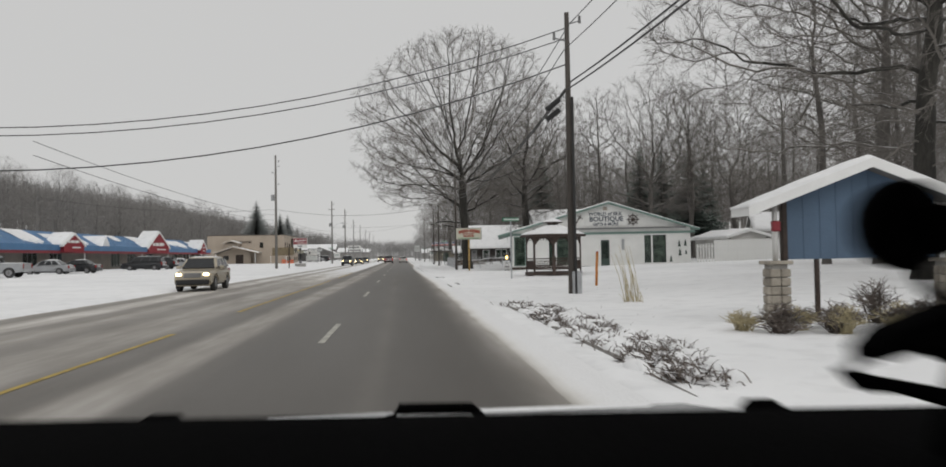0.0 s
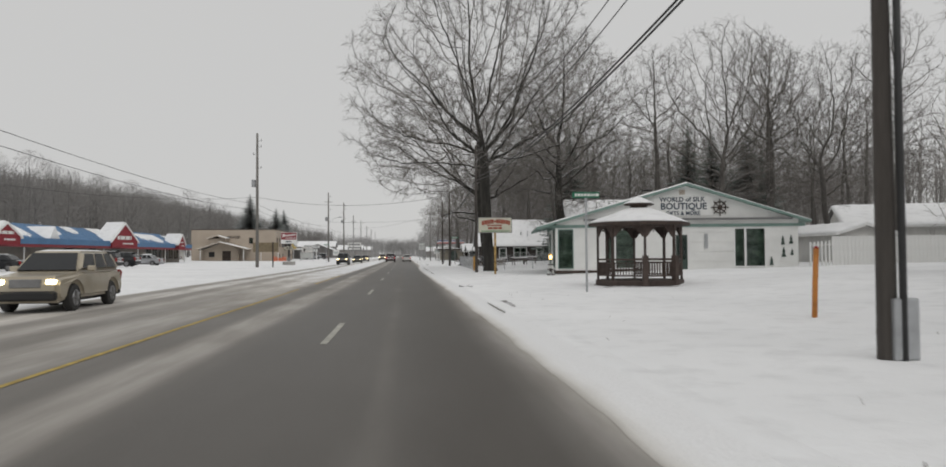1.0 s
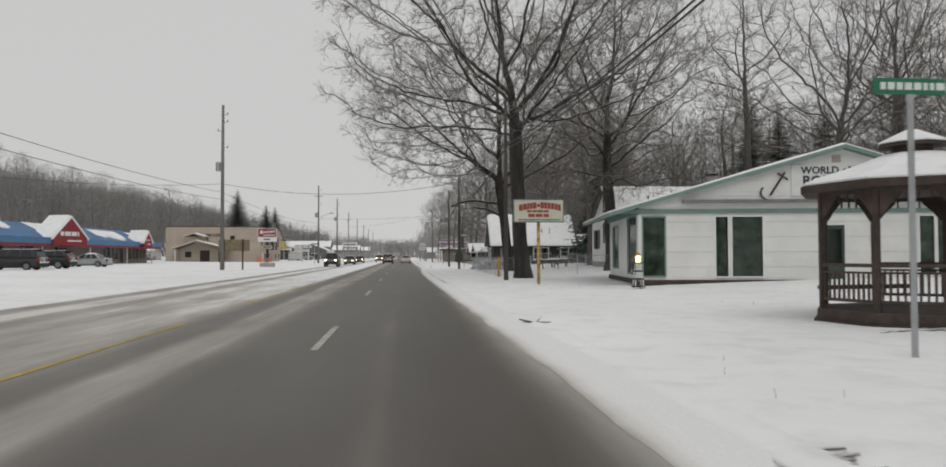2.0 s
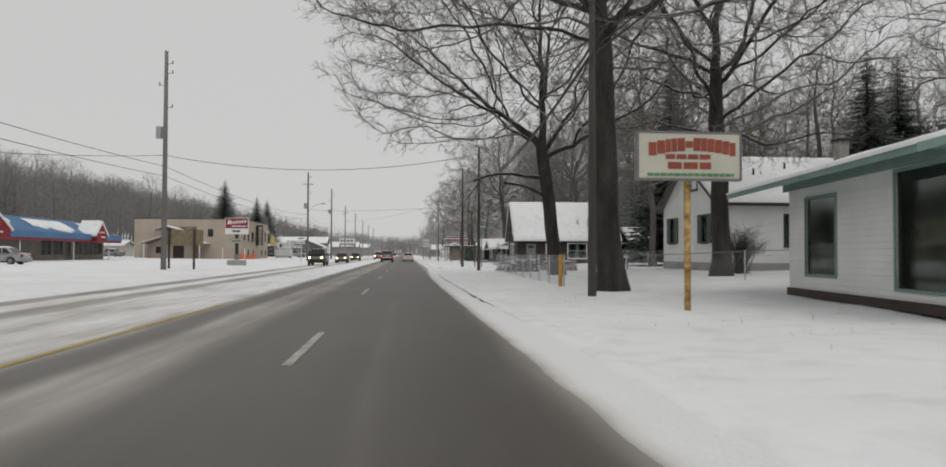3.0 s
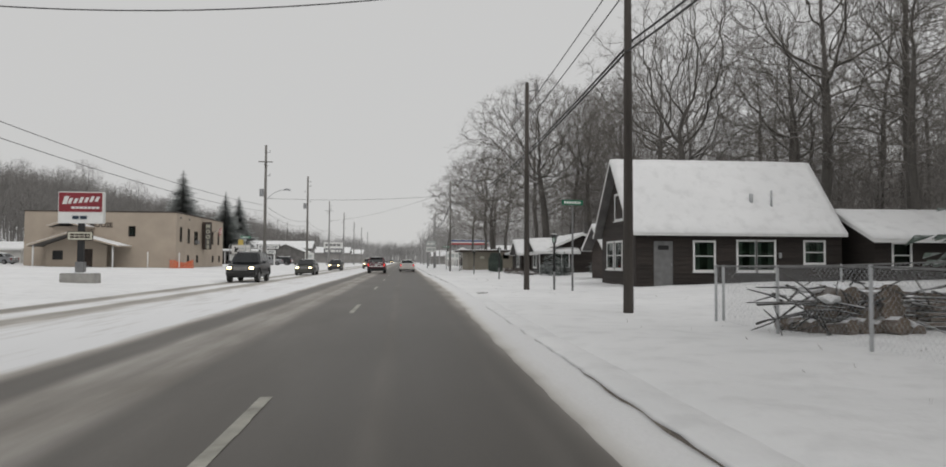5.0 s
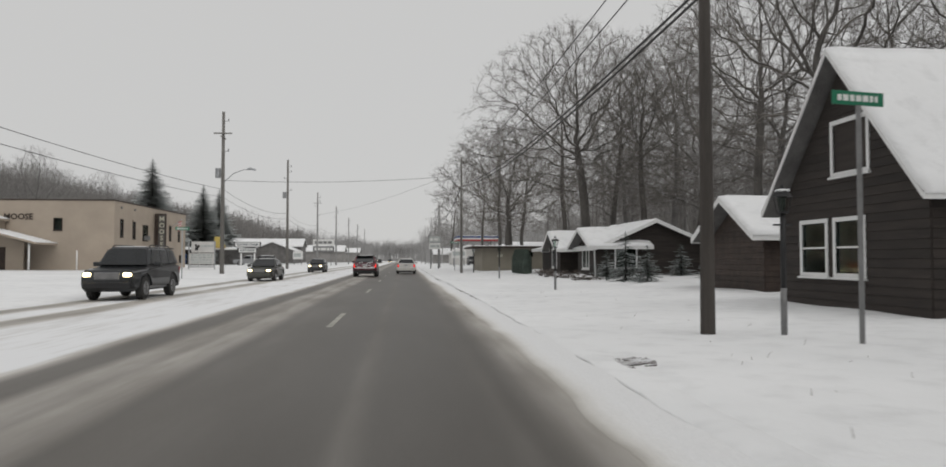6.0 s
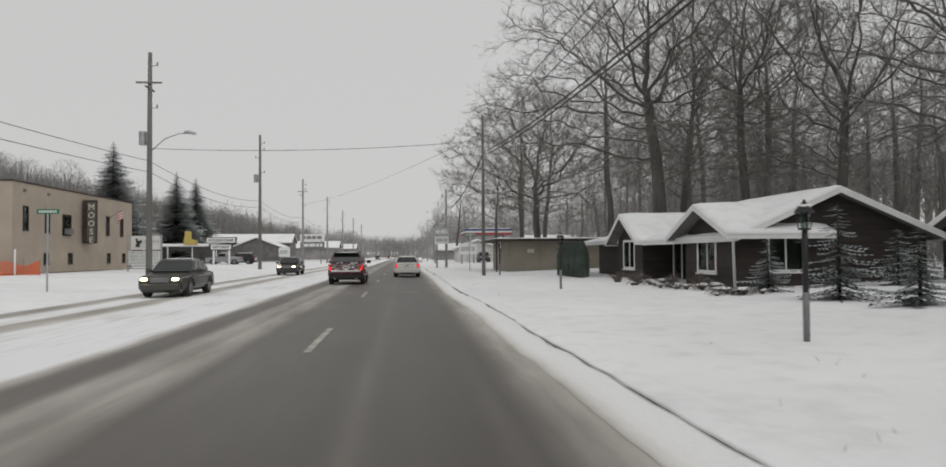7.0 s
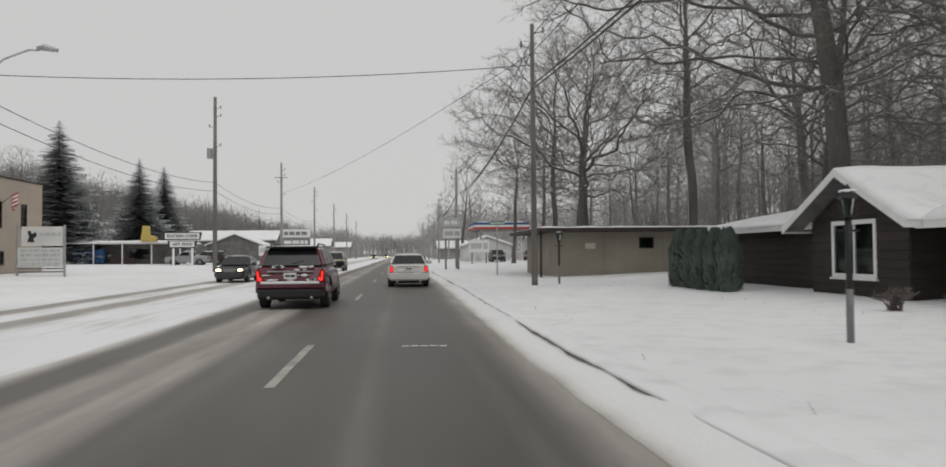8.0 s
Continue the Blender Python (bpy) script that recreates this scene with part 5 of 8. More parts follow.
# Far walls use the haze-paled greys, so distance is in their colour.
simple_building("far_shop", (-37.0, 311.0, 0.5), (19, 9, 4.4), HAZE_GREY, "grey shop with a broad snowy roof", "shop", "x", 1.9)
simple_building("far_shop", (-31.5, 290.0, 0.5), (10, 9, 3.0), HAZE_GREY, "small grey gabled shop with snowy roof", "shop", "y", 2.0)
simple_building("far_shop", (-24.5, 338.0, 0.5), (12, 9, 3.4), HAZE_PALE, "white-roofed shop far along the road", "shop", "x", 1.6)
simple_building("far_shop", (-23.0, 392.0, 0.5), (12, 9, 3.6), HAZE_PALE, "pale shop far along the road", "shop", "x", 1.4)
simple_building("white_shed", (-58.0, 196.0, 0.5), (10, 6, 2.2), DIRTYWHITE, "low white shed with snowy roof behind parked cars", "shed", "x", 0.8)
simple_building("far_house", (25.0, 250.0, 0.5), (9, 8, 2.6), HAZE_GREY, "small far house with snowy roof", "house", "x", 1.5)
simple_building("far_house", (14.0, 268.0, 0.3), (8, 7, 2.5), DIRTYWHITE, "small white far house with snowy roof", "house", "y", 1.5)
simple_building("far_house", (13.0, 320.0, 0.3), (9, 8, 2.6), HAZE_PALE, "small far house with snowy roof", "house", "x", 1.5)
simple_building("white_outbuilding", (46.6, 82.0, 0.75), (11, 9, 3.1), DIRTYWHITE, "white outbuilding with a broad snowy roof behind a fence", "outbuilding", "x", 1.9, turn=-20, windows=((3.0, 1.0),))
simple_building("garden_shed", (31.0, 67.6, 0.65), (3.4, 8.0, 2.15), DIRTYWHITE, "low white shed with a dark-edged snowy gable behind the fence", "shed", "y", 0.5)


def build_gift_shop():
    ob = thing("gift_shop", (-37.0, 250.0, 0.4), "low open-fronted gift shop with snowy canopy and posts", "shop")
    # back wall in the same haze-paled grey
    wall(ob, (-9, 2), (6, 2), 0, 2.8, HAZE_GREY, [(1.0, 4.0, 0.7, 2.2), (7.0, 10.0, 0.7, 2.2)])
    part("roof", a_box(-9.5, 6.5, -2.0, 8, 2.85, 3.05, bevel=0.02), TRIMWHITE, ob)
    slab_snow(ob, -9.5, 6.5, -2.0, 8, 3.06, 0.28, 11, 0.8)
    for x in (-9.2, -5.3, -1.5, 2.4, 6.2):
        rod("canopy_post", [(x, -1.7, -0.1), (x, -1.7, 2.9)], 0.09, TRIMWHITE, ob, sides=6)
    part("tarp", a_box(-8.8, -4.4, -0.6, 0.4, 0.2, 2.1, bevel=0.08), BLUETARP, ob, "blue tarpaulin over stacked goods")
    part("crate", a_box(-3.6, -0.4, -0.3, 0.9, 0, 0.9, bevel=0.05), BROWNWOOD, ob)
    b = thing("boot_sign", (-34.9, 247.4, 3.62), "large yellow boot-shaped sign on the gift shop roof", "sign")
    o = [(-0.75, 0.0), (1.25, 0.0), (1.35, 0.4), (0.95, 0.65), (0.4, 0.8), (0.35, 2.0), (-0.6, 2.05), (-0.65, 1.0), (-0.8, 0.5)]
    part("boot", a_prism(o, "y", -0.25, 0.25, bevel=0.05), BOOTYELLOW, b)
    part("sole", a_box(-0.8, 1.35, -0.3, 0.3, -0.12, 0.0, bevel=0.02), RUST, b)


build_gift_shop()


def build_canopy():
    ob = thing("petrol_canopy", (14.2, 252.0, 0.3), "petrol station canopy with red, white and blue fascia", "canopy")
    part("canopy_roof", a_box(-4.0, 3.8, -5, 5, 4.6, 5.5), DULLSTEEL, ob)
    for z0, z1, m in ((4.62, 4.95, CANOPYRED), (4.95, 5.25, SIGNWHITE), (5.25, 5.6, CANOPYBLUE)):
        part("fascia_stripe", a_box(-4.05, 3.85, -5.05, 5.05, z0, z1), m, ob)
    slab_snow(ob, -4.0, 3.8, -5, 5, 5.605, 0.15, 13, 0.8)
    for x, y in ((-3.0, -3), (3.0, -3), (-3.0, 3), (3.0, 3)):
        rod("column", [(x, y, -0.2), (x, y, 4.6)], 0.16, TRIMWHITE, ob)
    for x in (-3.0, 3.0):
        part("pump", a_box(x - 0.35, x + 0.35, -0.3, 0.3, -0.1, 1.6, bevel=0.04), SIGNWHITE, ob)
    b = simple_building("station_shop", (24.0, 258.0, 0.4), (9, 8, 3.0), DIRTYWHITE, "white station shop with snowy roof", "shop", "x", 0.9, windows=((1.5, 2.0), (5.0, 2.0)))


build_canopy()


# ---- trees ----
def grow(seed, height, radius, clear, rx, ry=None, off=(0.0, 0.0), low=0.3, top=0.45, count=1300, step=0.5, lean=(0.0, 0.0), gnarl=0.35, up=0.12, twigs=2, sub=3, tip=0.012, long=0.85, belly=0.4, fine=0.0078):
    """A bare broad-leaved tree: limbs grow from the trunk towards the free space of the crown, thicken by what they carry and end in sprays of twigs.
    Gives lists for the trunk with its limbs, and for the crown of branches and twigs."""
    rng = np.random.default_rng(seed)
    ry = ry or rx
    z0, z1 = low * height, height
    # the free space: a lumpy dome with hollows
    pts = []
    lumps = rng.uniform((-rx, -ry, z0), (rx, ry, z1), (26, 3))
    while len(pts) < count:
        u, a, q = rng.random(), rng.uniform(0, 2 * math.pi), math.sqrt(rng.random())
        w = math.sqrt(max(0.0, 1 - ((u - belly) / ((1 - belly) if u > belly else (belly + 0.12))) ** 2))
        p = np.array((rx * q * w * math.cos(a), ry * q * w * math.sin(a), z0 + (z1 - z0) * u))
        near = np.min(np.linalg.norm((lumps - p) / (rx * 0.3), axis=1))
        if rng.random() < max(0.12, 1.25 - 0.75 * near):
            k = (p[2] - z0) / (z1 - z0)
            pts.append(p + np.array((off[0], off[1], 0)) * (0.4 + 0.6 * math.sin(math.pi * min(1, k + 0.15))))
    pull = np.array(pts)
    # the trunk
    n = max(6, int((top * height + 0.3) / step))
    node, parent, way = [], [], []
    d = np.array((lean[0], lean[1], 1.0))
    p = np.array((0.0, 0.0, -0.3))
    for i in range(n):
        node.append(p)
        parent.append(i - 1)
        way.append(d / np.linalg.norm(d))
        d = d + np.array((*rng.normal(0, 0.02 + 0.06 * gnarl, 2), 0)) - 0.2 * np.array((d[0] - lean[0], d[1] - lean[1], 0))
        p = p + step * d / np.linalg.norm(d)
    first = next(i for i in range(n) if node[i][2] > clear or i == n - 1)
    pos = np.array(node)
    dist = np.linalg.norm(pull[:, None] - pos[None, first:], axis=2)
    near, gap = dist.argmin(1) + first, dist.min(1)
    kids = [0] * n
    for turn_ in range(110):
        if len(pull) < 12 or len(node) > 7000:
            break
        fresh = []
        order = np.argsort(near, kind="stable")
        cuts = np.flatnonzero(np.diff(near[order])) + 1
        for group in np.split(order, cuts):
            i = int(near[group[0]])
            if kids[i] > 2:
                continue
            v = pull[group] - node[i]
            v = v / (np.linalg.norm(v, axis=1)[:, None] + 1e-6)
            g = v.sum(0)
            g = g / (np.linalg.norm(g) + 1e-6) + 0.55 * way[i] + rng.normal(0, gnarl, 3) + np.array((0, 0, up * max(0.0, 1 - math.hypot(node[i][0], node[i][1]) / (0.75 * rx))))
            g = g / np.linalg.norm(g)
            kids[i] += 1
            kids.append(0)
            node.append(node[i] + step * g)
            parent.append(i)
            way.append(g)
            fresh.append(len(node) - 1)
        if not fresh:
            break
        add = np.array([node[i] for i in fresh])
        dist = np.linalg.norm(pull[:, None] - add[None], axis=2)
        best = dist.argmin(1)
        dm = dist[np.arange(len(pull)), best]
        closer = dm < gap
        near = np.where(closer, np.array(fresh)[best], near)
        gap = np.where(closer, dm, gap)
        keep = gap > step * 1.6
        # what hangs on a full node lets go
        keep &= np.array([kids[i] < 3 for i in near])
        pull, near, gap = pull[keep], near[keep], gap[keep]
    # thickness
    m = len(node)
    load = np.zeros(m)
    child = [[] for _ in range(m)]
    for i in range(m - 1, -1, -1):
        if not child[i]:
            load[i] = 1
        if parent[i] >= 0:
            load[parent[i]] += load[i] + 0.15
            child[parent[i]].append(i)
    power = math.log(load[first]) / math.log(radius / tip)
    rad = tip * load ** (1 / power)
    for i in range(n):
        h = node[i][2]
        rad[i] = max(rad[i], radius * 0.9) if i <= first else rad[i]
        rad[i] *= 1 + 0.22 * math.exp(-max(0.0, h) / 1.2) + 0.45 * math.exp(-max(0.0, h) / 0.3)
    stem, crown_ = ([], []), ([], [])
    starts = [(0, None)]
    while starts:
        i, origin = starts.pop()
        pp = [Vector(node[origin])] if origin is not None else []
        rr = [min(rad[i] * 1.15, rad[origin])] if origin is not None else []
        r0 = rad[i]
        while True:
            pp.append(Vector(node[i]))
            rr.append(rad[i])
            if not child[i]:
                break
            ks = sorted(child[i], key=lambda c: -load[c])
            starts.extend((c, i) for c in ks[1:])
            i = ks[0]
        big = r0 > 0.055
        tube(*(stem if big else crown_), pp, rr, 10 if r0 > 0.2 else 7 if r0 > 0.09 else 5 if big else 4 if r0 > 0.03 else 3, cap=False)
    # sprays of twigs
    thin = [i for i in range(m) if rad[i] < 0.034 and i >= n]
    base, tipv, wide = [], [], []

    def shoots(p, d, length, width, k, spread_):
        r = rng.normal(0, 1, (len(p), k, 3))
        e = d[:, None] + spread_ * r / np.linalg.norm(r, axis=2)[..., None] + np.array((0, 0, 0.12))
        e = e / np.linalg.norm(e, axis=2)[..., None]
        ln = length * rng.uniform(0.55, 1.3, (len(p), k, 1))
        q = np.repeat(p[:, None], k, 1)
        return q.reshape(-1, 3), e.reshape(-1, 3), ln.reshape(-1, 1), np.full(len(p) * k, width)
    p, d = np.array([node[i] for i in thin]), np.array([way[i] for i in thin])
    q, e, ln, w = shoots(p, d, long, fine, twigs, 0.85)
    base.append(q), tipv.append(q + e * ln), wide.append(w)
    for k in range(sub):
        t = rng.uniform(0.2, 0.85, (len(q), 1))
        q2, e2, ln2, w2 = shoots(q + e * ln * t, e, 1.0, 0.72 * fine, 1, 0.95)
        base.append(q2), tipv.append(q2 + e2 * ln * (1 - 0.5 * t) * 0.62), wide.append(w2)
    base, tipv, wide = np.concatenate(base), np.concatenate(tipv), np.concatenate(wide)[:, None]
    d = tipv - base
    s = np.cross(d, rng.normal(0, 1, d.shape))
    s = s / (np.linalg.norm(s, axis=1)[:, None] + 1e-9)
    c = np.cross(d / np.linalg.norm(d, axis=1)[:, None], s)
    ring = [base + wide * s, base + wide * (-0.5 * s + 0.866 * c), base + wide * (-0.5 * s - 0.866 * c), tipv]
    o = len(crown_[0])
    verts = np.stack(ring, 1).reshape(-1, 3)
    crown_[0].extend(map(tuple, verts.tolist()))
    idx = o + 4 * np.arange(len(base))[:, None]
    crown_[1].extend(map(tuple, np.concatenate([idx + f for f in ((0, 1, 3), (1, 2, 3), (2, 0, 3))]).tolist()))
    return stem, crown_


def tree(name, at, turn, data, bark, twig, label, category="tree", group="", size=1.0):
    ob = thing(name, at, label, category, group, turn)
    ob.scale = (size, size, size)
    if isinstance(data[0], tuple):
        raw("trunk", *data[0], bark, ob, smooth=True)
        raw("crown", *data[1], twig, ob)
    return ob


def young_spruce(seed, height, width, tiers, per, needles):
    """Lists for a conifer: whorls of drooping boughs, each a ragged spray of short twigs."""
    rng = random.Random(seed)
    v, f = [], []
    for t in range(tiers):
        k = t / tiers
        z = height * (0.06 + 0.92 * k)
        ln = width * (1 - k) ** 0.85 + 0.05 * height * (1 - k) + 0.06
        ragged = rng.uniform(0.82, 1.12)
        for b in range(max(5, int(per * (1 - 0.55 * k)))):
            a = 2 * math.pi * (b + rng.random()) / max(5, int(per * (1 - 0.55 * k)))
            L = ln * ragged * rng.uniform(0.6, 1.18)
            d = Vector((math.cos(a), math.sin(a), 0))
            s = Vector((-math.sin(a), math.cos(a), 0))
            z1 = z + rng.uniform(-0.5, 0.5) * height / tiers
            for j in range(needles):
                u = (j + 0.5) / needles
                c = d * (L * u) + Vector((0, 0, z1 - 0.30 * L * u + 0.16 * L * u * u))
                w = L * 0.30 * (1 - 0.62 * u) * rng.uniform(0.7, 1.2)
                for sg in (-1, 1):
                    e = c + s * (sg * w) + d * (w * rng.uniform(0.35, 0.75)) + Vector((0, 0, -w * rng.uniform(0.15, 0.5)))
                    o = len(v)
                    wd = L / needles * 0.75
                    for q in (c - d * wd * 0.5, c + d * wd * 0.7 + Vector((0, 0, 0.012)), e):
                        v.append((q.x, q.y, q.z))
                    f.append((o, o + 1, o + 2) if sg > 0 else (o + 1, o, o + 2))
    return v, f


def conifer(name, at, height, width, seed, tiers, per, needles, mat, label, group=""):
    ob = thing(name, at, label, "spruce", group)
    rod("trunk", [(0, 0, -0.15), (0, 0, height * 0.95)], [0.02 * height + 0.02, 0.01], BARK, ob, sides=6)
    raw("foliage", *young_spruce(seed, height, width, tiers, per, needles), mat, ob)
    return ob


OAK_A = grow(11, 23.5, 0.385, 7.4, 11.0, 10.5, off=(-1.0, 0), low=0.31, top=0.45, count=3200, step=0.5, gnarl=0.2, up=0.5, twigs=4, fine=0.0098)
tree("oak_tree", (6.3, 73.0, 0.16), 0, OAK_A, BARK, TWIG, "tall bare oak with a thick dark trunk by the fence")
OAK_B = grow(23, 20.0, 0.35, 4.6, 11.0, 9.5, off=(-2.0, 0), low=0.34, top=0.4, count=2800, step=0.5, lean=(-0.055, 0.0), gnarl=0.25, up=0.35, twigs=4, belly=0.28, fine=0.0098)
# its lowest limbs reach over the verge: one long and drooping, one sawn off short
rng = random.Random(19)
for way, r in ((((-0.3, 0, 5.0), (-0.95, 0, 5.36), (-1.7, 0.1, 5.42), (-2.5, 0.1, 5.56), (-3.3, 0, 5.52), (-3.9, -0.05, 5.42), (-4.7, -0.1, 5.08)), 0.13), (((-0.3, 0, 4.1), (-1.0, 0, 4.5), (-1.5, 0.05, 4.75), (-2.0, 0.05, 4.92), (-3.0, 0, 5.06)), 0.12)):
    tube(*OAK_B[0], [Vector(p) for p in way], [r * (1 - 0.11 * i) for i in range(len(way))], 7)
    for k in range(9):
        i = rng.randrange(2, len(way))
        p = Vector(way[i - 1]).lerp(Vector(way[i]), rng.random())
        q = p + Vector((rng.uniform(-0.9, 0.1), rng.gauss(0, 0.4), rng.uniform(-0.5, 0.7)))
        tube(*OAK_B[1], [p, p.lerp(q, 0.5) + Vector((0, 0, 0.08)), q], [0.024, 0.016, 0.006], 4, cap=False)
        for j in range(4):
            b = p.lerp(q, rng.uniform(0.3, 1.0))
            tube(*OAK_B[1], [b, b + Vector((rng.gauss(-0.15, 0.25), rng.gauss(0, 0.25), rng.gauss(0.05, 0.25)))], [0.009, 0.004], 3, cap=False)
tree("oak_tree", (7.98, 89.8, 0.18), 0, OAK_B, BARK, TWIG, "large bare oak with spreading limbs inside the fence")
OAK_C = grow(31, 21.0, 0.38, 5.5, 8.5, low=0.24, top=0.5, count=2400, gnarl=0.25, up=0.5, twigs=4, fine=0.0098)
tree("oak_tree", (13.9, 82.1, 0.35), 200, OAK_C, BARK, TWIG, "bare oak beside the white house")
OAK_D = grow(47, 21.5, 0.38, 5.2, 10.5, 9.5, off=(-1.0, 0), low=0.24, top=0.55, count=3000, step=0.45, gnarl=0.4, up=0.3, twigs=4)
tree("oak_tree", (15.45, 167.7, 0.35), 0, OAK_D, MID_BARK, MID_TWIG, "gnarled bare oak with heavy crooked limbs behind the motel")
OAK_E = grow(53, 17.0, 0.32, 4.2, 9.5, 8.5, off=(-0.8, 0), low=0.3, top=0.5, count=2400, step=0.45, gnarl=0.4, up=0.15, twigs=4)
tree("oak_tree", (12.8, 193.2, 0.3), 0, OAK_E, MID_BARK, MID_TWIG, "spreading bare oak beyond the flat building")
OAK_F = grow(61, 17.0, 0.33, 3.6, 9.0, 8.5, off=(-1.5, -1.0), low=0.2, top=0.6, count=2600, step=0.45, gnarl=0.3, up=0.0, twigs=5)
tree("oak_tree", (17.2, 22.6, 0.35), 0, OAK_F, BARK, TWIG, "dark bare tree with low sweeping branches beside the shelter")

WOODS = [grow(100 + i, 22.0 + 0.9 * i, 0.25 + 0.02 * (i % 3), (6.5, 9.0, 5.0, 8.0, 10.0)[i], (5.6, 4.8, 6.4, 5.2, 4.4)[i], low=(0.26, 0.34, 0.2, 0.3, 0.36)[i], top=(0.6, 0.7, 0.5, 0.62, 0.75)[i], count=1500, gnarl=(0.25, 0.2, 0.3, 0.25, 0.2)[i], up=0.45, lean=(0.02 * (i - 2), 0.01), twigs=3) for i in range(5)]
WOODS += [grow(131 + i, 24.0 - i, 0.31, (6.0, 5.0)[i], (7.5, 8.5)[i], low=0.24, top=(0.55, 0.45)[i], count=2000, gnarl=(0.28, 0.34)[i], up=0.4, twigs=3) for i in range(2)]
protos = []


def plant(x, y, i, turn, size, hazed=False, label="bare woodland tree with fine dark twigs"):
    key = (i, hazed)
    found = [p for k, p in protos if k == key]
    z = ground_z(x, y) - 0.05
    if not found:
        b, t = (HAZE_GREY, HAZE_PALE) if hazed else (MID_BARK, MID_TWIG)
        ob = tree("woodland_tree", (x, y, z), turn, WOODS[i], b, t, label if not hazed else "bare woodland tree with twigs paled for haze", "tree", "trees of the wood", size)
        protos.append((key, ob))
        return ob
    p = found[0]
    old = p.scale.copy()
    p.scale = (size, size, size)
    ob = copy_thing(p, pose(x, y, z, 0, 0, turn))
    p.scale = old
    return ob


rng = random.Random(77)
# wood behind the houses on the right: a loose belt with a ragged front
spots = []
for k in range(900):
    y = rng.uniform(15, 262)
    x = rng.uniform(24, 58) if y < 140 else rng.uniform(20, 55)
    if y > 175:
        x = rng.uniform(22, 50)
    if 25 < x < 38 and 44 < y < 55 or 22 < x < 48 and 76 < y < 106 or 36 < x < 58 and 70 < y < 93 or 20 < x < 36 and 46 < y < 75 or y > 135 and (x < 29 or rng.random() < 0.5):
        continue
    if all((x - a) ** 2 + (y - b) ** 2 > 5.0 ** 2 for a, b in spots):
        spots.append((x, y))
    if len(spots) >= 110:
        break
for n, (x, y) in enumerate(spots):
    # rear trees past y = 158 take the haze-paled copies
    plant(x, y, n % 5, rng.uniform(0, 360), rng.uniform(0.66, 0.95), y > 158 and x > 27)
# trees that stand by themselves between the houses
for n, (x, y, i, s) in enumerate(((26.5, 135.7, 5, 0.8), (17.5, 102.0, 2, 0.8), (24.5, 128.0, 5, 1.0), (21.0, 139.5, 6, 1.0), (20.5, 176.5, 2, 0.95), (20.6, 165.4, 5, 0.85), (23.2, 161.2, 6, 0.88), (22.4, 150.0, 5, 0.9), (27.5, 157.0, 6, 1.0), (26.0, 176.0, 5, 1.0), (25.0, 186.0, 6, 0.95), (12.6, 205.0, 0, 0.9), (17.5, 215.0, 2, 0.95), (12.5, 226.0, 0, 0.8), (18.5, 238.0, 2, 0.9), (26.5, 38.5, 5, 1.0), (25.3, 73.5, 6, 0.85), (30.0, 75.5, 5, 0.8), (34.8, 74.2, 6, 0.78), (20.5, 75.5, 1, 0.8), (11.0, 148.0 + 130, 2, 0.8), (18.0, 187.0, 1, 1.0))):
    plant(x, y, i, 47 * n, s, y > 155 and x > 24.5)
# wood on the left, far behind the store
spots = []
for k in range(500):
    y = rng.uniform(95, 330)
    x = -rng.uniform(62, 112)
    if all((x - a) ** 2 + (y - b) ** 2 > 5.5 ** 2 for a, b in spots):
        spots.append((x, y))
    if len(spots) >= 70:
        break
for n, (x, y) in enumerate(spots):
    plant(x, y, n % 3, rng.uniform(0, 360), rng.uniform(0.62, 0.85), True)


def far_woods(name, x0, x1, y0, y1, count, seed, label, hlo=11, hhi=17, mat=None, bush=95, thick=1.0, brush=24):
    """A distant wood: many slim stems, each with limbs, a rounded crown of fine twigs, and low brush at its foot."""
    rng = np.random.default_rng(seed)
    v, f = [], []

    def strokes(p, e, w):
        s = np.cross(e - p, rng.normal(0, 1, p.shape))
        s = s / (np.linalg.norm(s, axis=1)[:, None] + 1e-9) * w
        o = len(v)
        v.extend(map(tuple, np.stack([p - s, p + s, e], 1).reshape(-1, 3).tolist()))
        f.extend((o + 3 * k, o + 3 * k + 1, o + 3 * k + 2) for k in range(len(p)))
    for k in range(count):
        x, y = rng.uniform(x0, x1), rng.uniform(y0, y1)
        z, h = ground_z(x, y) - 0.3, rng.uniform(hlo, hhi)
        foot, top = Vector((x, y, z)), Vector((x + rng.uniform(-0.8, 0.8), y, z + h * 0.9))
        tube(v, f, [foot, foot.lerp(top, 0.5), top], [0.17 * thick, 0.11 * thick, 0.03], 3, cap=False)
        c, r = np.array((x, y, z + 0.62 * h)), np.array((0.25, 0.25, 0.38)) * h * rng.uniform(0.8, 1.15)
        d = rng.normal(0, 1, (bush, 3))
        d = d / np.linalg.norm(d, axis=1)[:, None]
        q = c + d * r * rng.uniform(0.35, 1.0, (bush, 1)) ** 0.6
        away = d * np.array((1, 1, 0.5)) + np.array((0, 0, 0.55)) + rng.normal(0, 0.45, d.shape)
        strokes(q, q + away * rng.uniform(0.5, 1.3, (bush, 1)), 0.03 * thick)
        m = 14
        t = rng.uniform(0.28, 0.85, (m, 1))
        a = np.array(foot) + (np.array(top) - np.array(foot)) * t
        strokes(a, c + d[:m] * r * 0.85 + np.array((0, 0, 0.08 * h)), 0.07 * thick)
        b = np.array((x, y, z)) + np.stack([rng.uniform(-3, 3, brush), rng.uniform(-3, 3, brush), np.zeros(brush)], 1)
        strokes(b, b + np.stack([rng.uniform(-1, 1, brush), rng.uniform(-1, 1, brush), rng.uniform(0.8, 3.2, brush)], 1), 0.04 * thick)
